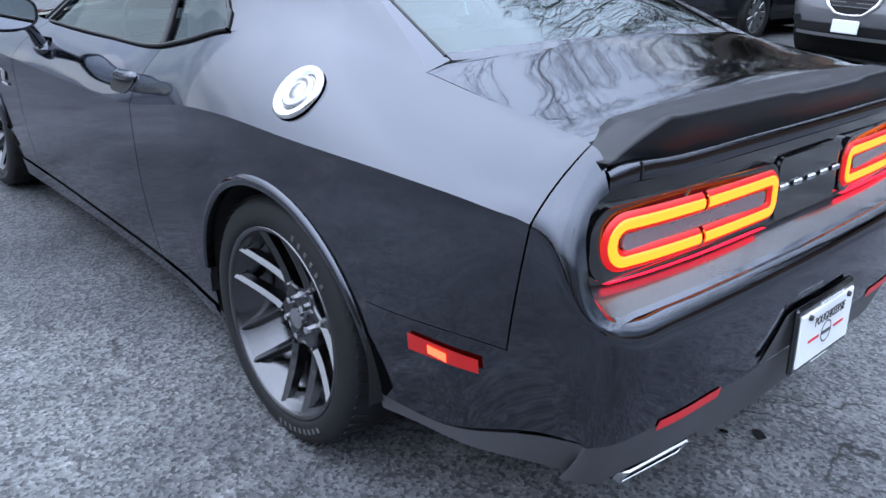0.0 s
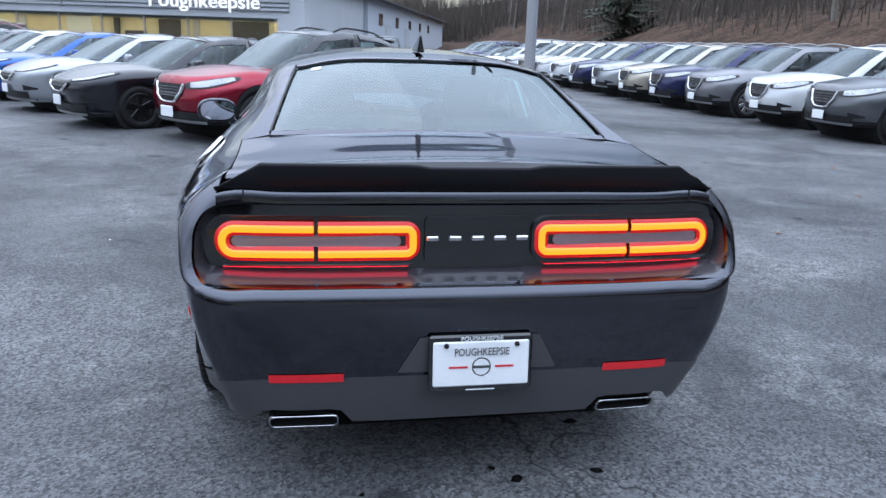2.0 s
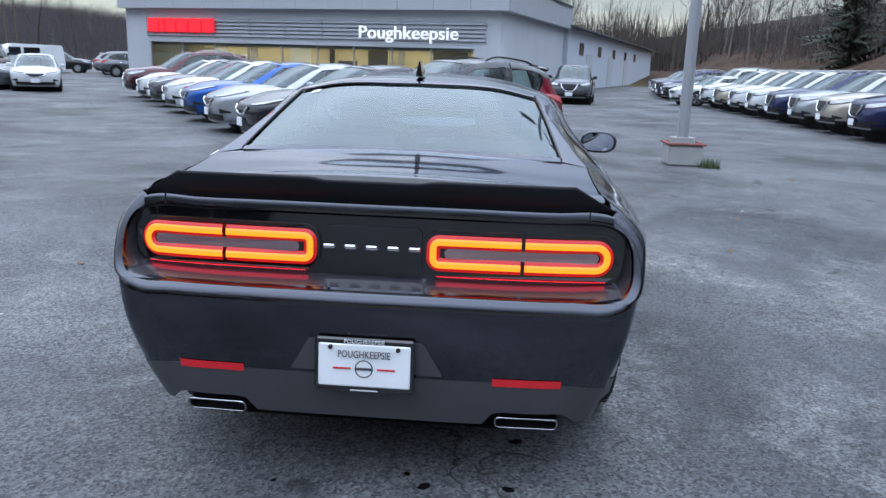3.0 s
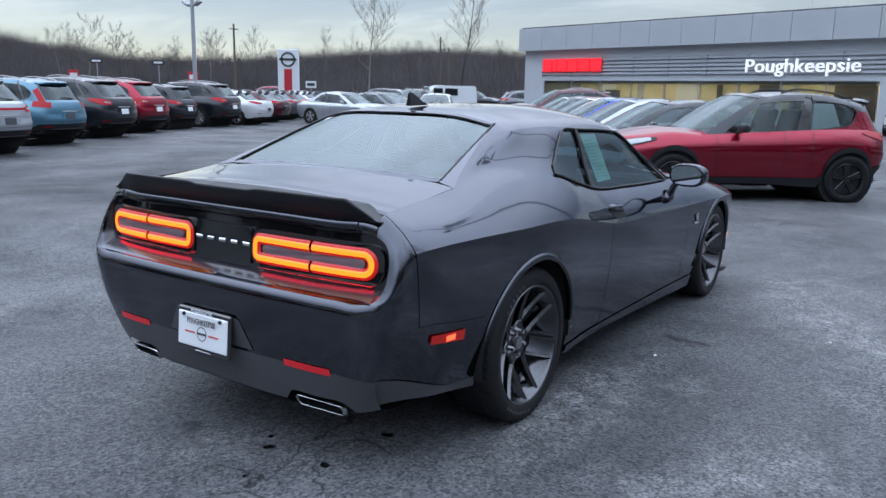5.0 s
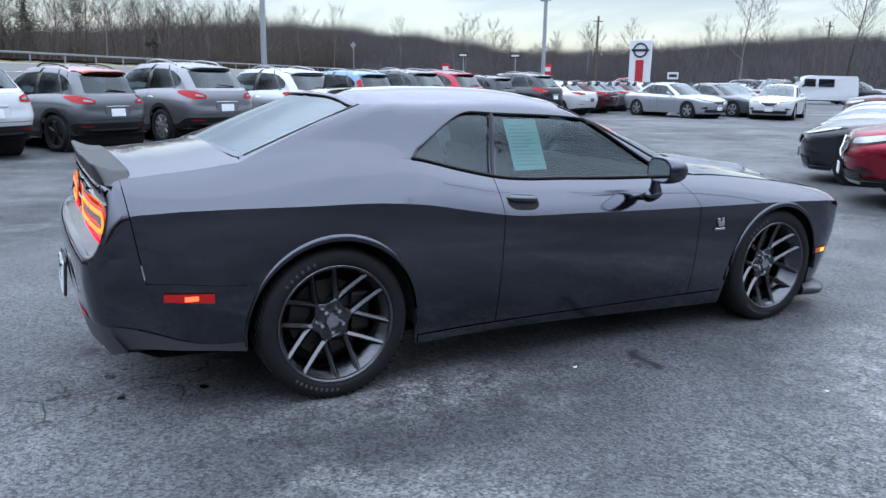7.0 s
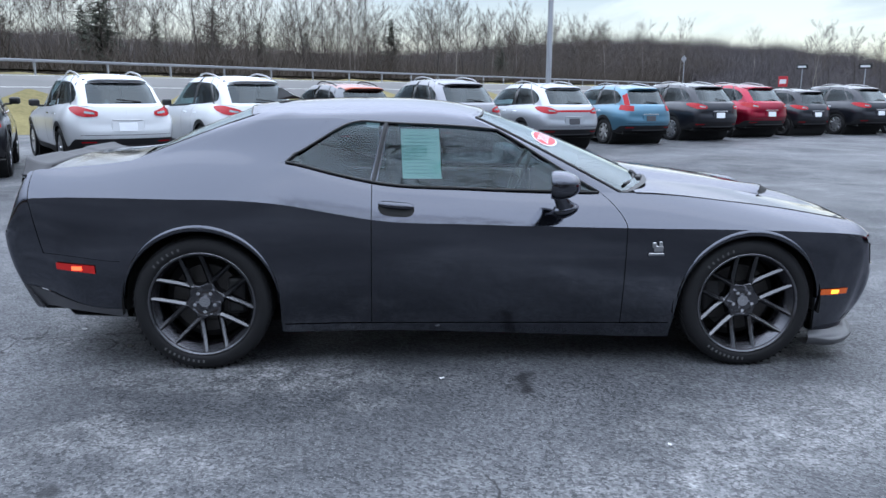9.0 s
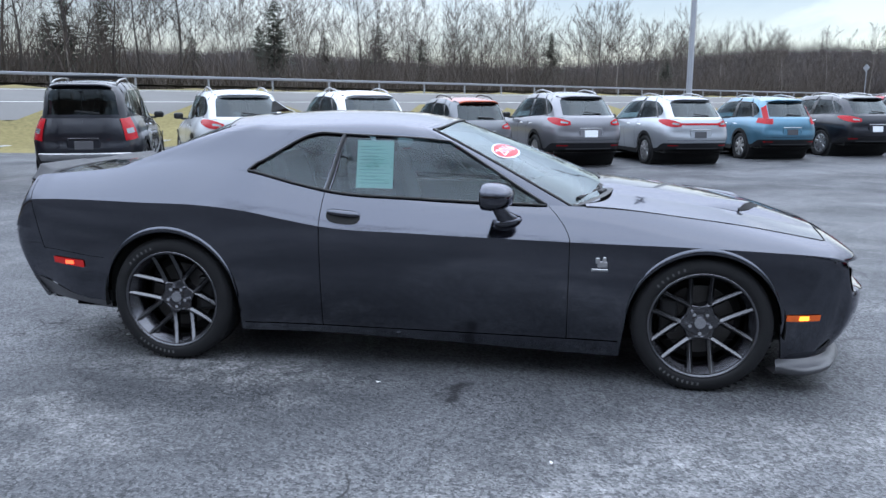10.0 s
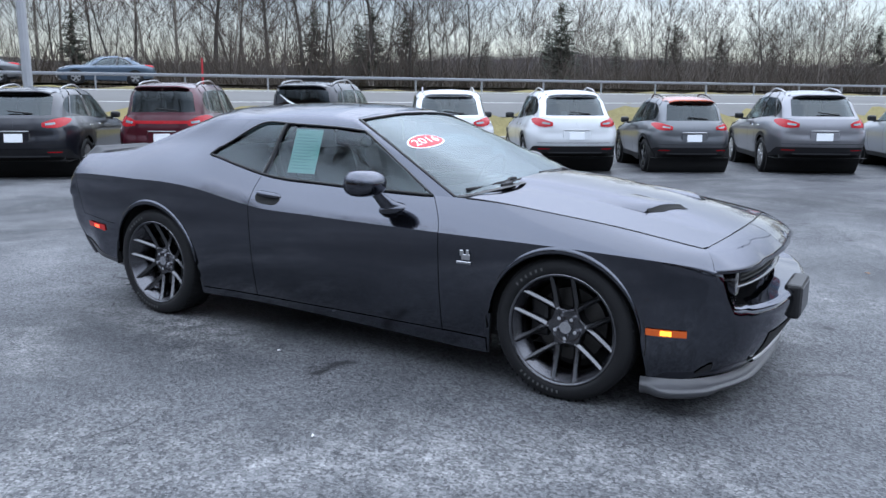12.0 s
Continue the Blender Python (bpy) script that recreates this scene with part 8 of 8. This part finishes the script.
def on_screen(a, b, lift_):
    """A point of the sticker laid on the windscreen."""
    p = o + ou * a + ov * b
    return (p[0], p[1], float(quad(np.array(p[0]), np.array(p[1])) @ fit_z) + lift_)


for nm, a, b, h, mt in (("sticker_edge", 0.135, 0.078, -0.0045, PLATE), ("year_sticker", 0.125, 0.069, -0.0030, RED_INK)):
    disc = np.array([[on_screen(r * a * math.cos(w), r * b * math.sin(w), h) for r in (0.0, 0.35, 0.7, 1.0)] for w in np.linspace(0, 2 * math.pi, 41)])
    patch(nm, [(disc, False)], mt, coupe, "red oval year sticker" if nm == "year_sticker" else "", weld=False)
yr_ = text("2016", 0.095, PLATE, "year_lettering", coupe, (0, 0, 0), (0, 0, 0), "", 0.0005, 0.19)
for v in yr_.data.vertices:
    v.co = on_screen(v.co.x, v.co.y, -0.0015 + v.co.z)

# front end
for sx in (-1, 1):
    for x, y in ((0.716, 3.628), (0.585, 3.676)):
        lamp = new("headlamp")
        lamp.parent = coupe
        for nm, prof_, mt in (("bezel", [(0.066, -0.05), (0.066, 0.006), (0.063, 0.009), (0.059, 0.0)], ALLOY_SMOKE), ("lens", [(0.059, 0.0), (0.045, 0.006), (0.0, 0.010)], GLOSS_BLACK)):
            p = np.array([[(sx * x + q * math.cos(a), y + h, 0.632 + q * math.sin(a)) for q, h in prof_] for a in np.linspace(0, 2 * math.pi, 33)])
            patch(nm, [(p, False)], mt, lamp)
open_t = body.between(body.c.row(23.30), TEND)
o_r, o_n = body.frame_at(open_t)
ring_lo = np.stack([o_r[:, 0], o_r[:, 1], o_r[:, 3]], 1)


def inward(d, z):
    """The opening's edge moved into the body and to another height."""
    q = ring_lo + np.concatenate([-o_n * d, np.zeros((len(o_n), 1))], 1)
    q[:, 0] = np.maximum(q[:, 0], 0)
    q[:, 2] = z if isinstance(z, float) else q[:, 2] + z[0]
    return q


shelf = np.stack([ring_lo, inward(0.022, (0.012,)), inward(0.030, (0.013,)), inward(0.085, (0.018,)), inward(0.19, (0.040,))], 1)
patch("bumper_shelf", [(shelf, False)], GRANITE, coupe, mirror=True)
patch("grille_back", [(np.stack([inward(0.185, (0.035,)), inward(0.185, 0.72)], 1), False)], UNDER, coupe, mirror=True)
gt = inward(0.135, 0.602)
keep = gt[:, 0] < 0.60
patch("grille_trim", [(np.stack([gt[keep], gt[keep] + np.array([0, -0.008, 0.010]), gt[keep] + np.array([0, -0.03, 0.012])], 1), False)], DARK_CHROME, coupe, mirror=True)
for k in range(4):
    g = inward(0.155, 0.622 + 0.020 * k)[keep]
    patch("grille_bar", [(np.stack([g, g + np.array([0, -0.004, 0.006])], 1), False)], MATT_BLACK, coupe, mirror=True)
g = body.lower(body.between(body.c.row(26.2), TEND), np.linspace(0.245, 0.385, 4), 0.004)
patch("lower_intake", [(g, False)], UNDER, coupe, mirror=True)
g_t = body.between(body.c.row(26.1), TEND)
g = np.stack([body.lower(g_t, np.full((len(g_t), 1), z), o_)[:, 0] for z, o_ in ((0.222, 0.004), (0.226, 0.020), (0.240, 0.022), (0.246, 0.006))], 1)
patch("intake_trim", [(g, False)], ALLOY, coupe, mirror=True)
for sx in (-1, 1):
    tt = np.linspace(ty(3.60), ty(3.60) + 0.10, 6)
    g = body.lower(tt, np.stack([np.linspace(0.215, 0.235, 6), np.linspace(0.225, 0.275, 6)], 1), 0.006)
    patch("corner_vent", [(g if sx > 0 else mirrored(g), sx < 0)], BLACK_TRIM, coupe)
sp_t = body.between(ty(3.34), TEND)
grow = np.clip((sp_t - sp_t[0]) / 0.12, 0.25, 1)[:, None]
prof_s = ((0.190, 0.002), (0.172, 0.022), (0.158, 0.055), (0.152, 0.088), (0.143, 0.094), (0.120, 0.092), (0.105, 0.070), (0.100, -0.10))
spl = np.stack([np.concatenate([body.lower(sp_t[i:i + 1], np.array([z]), o_ * float(grow[i, 0]) if o_ > 0 else o_)[0] for i in range(len(sp_t))], 0) for z, o_ in prof_s], 1)
patch("front_splitter", [(spl[:, ::-1], False)], SPLITTER, coupe, "satin grey front splitter", mirror=True)
bm = bmesh.new()
box(bm, (0.33, 0.085, 0.18), (0, 3.878, 0.468), (0, 0, 0), 0.018, 2)
part("plate_bracket", bm, BLACK_TRIM, coupe)
bm = bmesh.new()
box(bm, (0.29, 0.006, 0.14), (0, 3.9215, 0.468), bevel=0.002)
part("front_plate", bm, GREY_PLASTIC, coupe, "empty grey plate holder")
for sx in (-1, 1):
    slot_x, slot_y = np.linspace(0.215, 0.420, 12), np.linspace(3.300, 3.185, 12)
    run = 0.048 * np.sqrt(np.clip((0.425 - slot_x) / 0.06, 0.02, 1))
    sc = np.array([[(sx * x, y0 + w * k, hood_z(x, y0 + w * k) + 0.0015 + 0.012 * (1 - k) ** 2) for k in (1.0, 0.7, 0.4, 0.15, 0.0)] for x, y0, w in zip(slot_x, slot_y, run)])
    patch("hood_scoop", [(sc, sx > 0)], UNDER, coupe, "dark hood scoop slot")
    sc = np.array([[(sx * x, y, hood_z(x, y) + dz * fade) for y, dz in ((y0 + 0.003, 0.014), (y0 - 0.015, 0.017), (y0 - 0.08, 0.012), (y0 - 0.16, 0.006), (y0 - 0.26, 0.001))] for x, y0, fade in zip(np.linspace(0.190, 0.440, 13), np.linspace(3.314, 3.174, 13), (0.1, 0.7, 1, 1, 1, 1, 1, 1, 1, 1, 0.9, 0.6, 0.15))])
    patch("scoop_hump", [(sc, sx > 0)], GRANITE, coupe)


def screen_foot(x, y, lift_):
    """A point close over the lower edge of the windscreen."""
    return (x, y, float(np.interp(abs(x), (0, 0.25, 0.5, 0.7), (1.038, 1.029, 0.998, 0.924))) + 0.43 * (2.4 - y) + lift_)


def sweep(pts, n):
    c = Curve(pts)
    return c.at(np.linspace(0, c.t[-1], n))


for hub, blade_ in (((0.50, 2.425), ((0.705, 2.285), (0.60, 2.350), (0.50, 2.395), (0.36, 2.425), (0.20, 2.435))), ((-0.14, 2.455), ((0.06, 2.425), (-0.10, 2.425), (-0.28, 2.410), (-0.45, 2.370), (-0.56, 2.320)))):
    wiper = bead("wiper", sweep([screen_foot(x, y, 0.012) for x, y in blade_], 20), 0.009, MATT_BLACK)
    mid = blade_[2]
    bead("arm", sweep([screen_foot(hub[0], hub[1], 0.016), screen_foot((hub[0] + mid[0]) / 2 - 0.05, (hub[1] + mid[1]) / 2, 0.026), screen_foot(mid[0] - 0.13, mid[1] + 0.02, 0.022)], 10), 0.009, MATT_BLACK, wiper)
    bm = bmesh.new()
    box(bm, (0.075, 0.034, 0.026), screen_foot(hub[0], hub[1], 0.016), (0, 8, -25), 0.009, 2)
    part("hub", bm, MATT_BLACK, wiper)
fx = np.linspace(-FRONT_X, FRONT_X, 41)
fy, fz = hood_front(fx)
bead("hood_seam", np.concatenate([mirrored(hood_edge[:-1]) + np.array([-0.002, 0, 0.0005]), np.stack([fx, fy, fz + 0.0005], 1)[1:-1], hood_edge[:-1][::-1] + np.array([0.002, 0, 0.0005])]), 0.0028, UNDER)
cw = house.at(np.linspace(11.0, 14, 20), [0.0])[:, 0]
cow = np.stack([cw + np.array([0, -0.006, 0.004]), cw + np.array([0, 0.028, 0.0])], 1)
patch("cowl", [(cow, True)], BLACK_TRIM, coupe, mirror=True)
# small pale emblem on the fenders
for sx in (1, -1):
    bm = bmesh.new()
    cen = body.lower(np.array([ty(2.41)]), np.array([0.67]), 0.006)[0, 0]
    for dy, dz, w, h in ((0.0, -0.03, 0.085, 0.014), (0.012, 0.0, 0.05, 0.032), (-0.012, 0.02, 0.022, 0.03), (0.022, 0.026, 0.018, 0.026)):
        box(bm, (0.006, w, h), (sx * cen[0], cen[1] + dy, cen[2] + dz), (0, 0, 0), 0.003)
    part("fender_badge", bm, ALLOY, coupe)
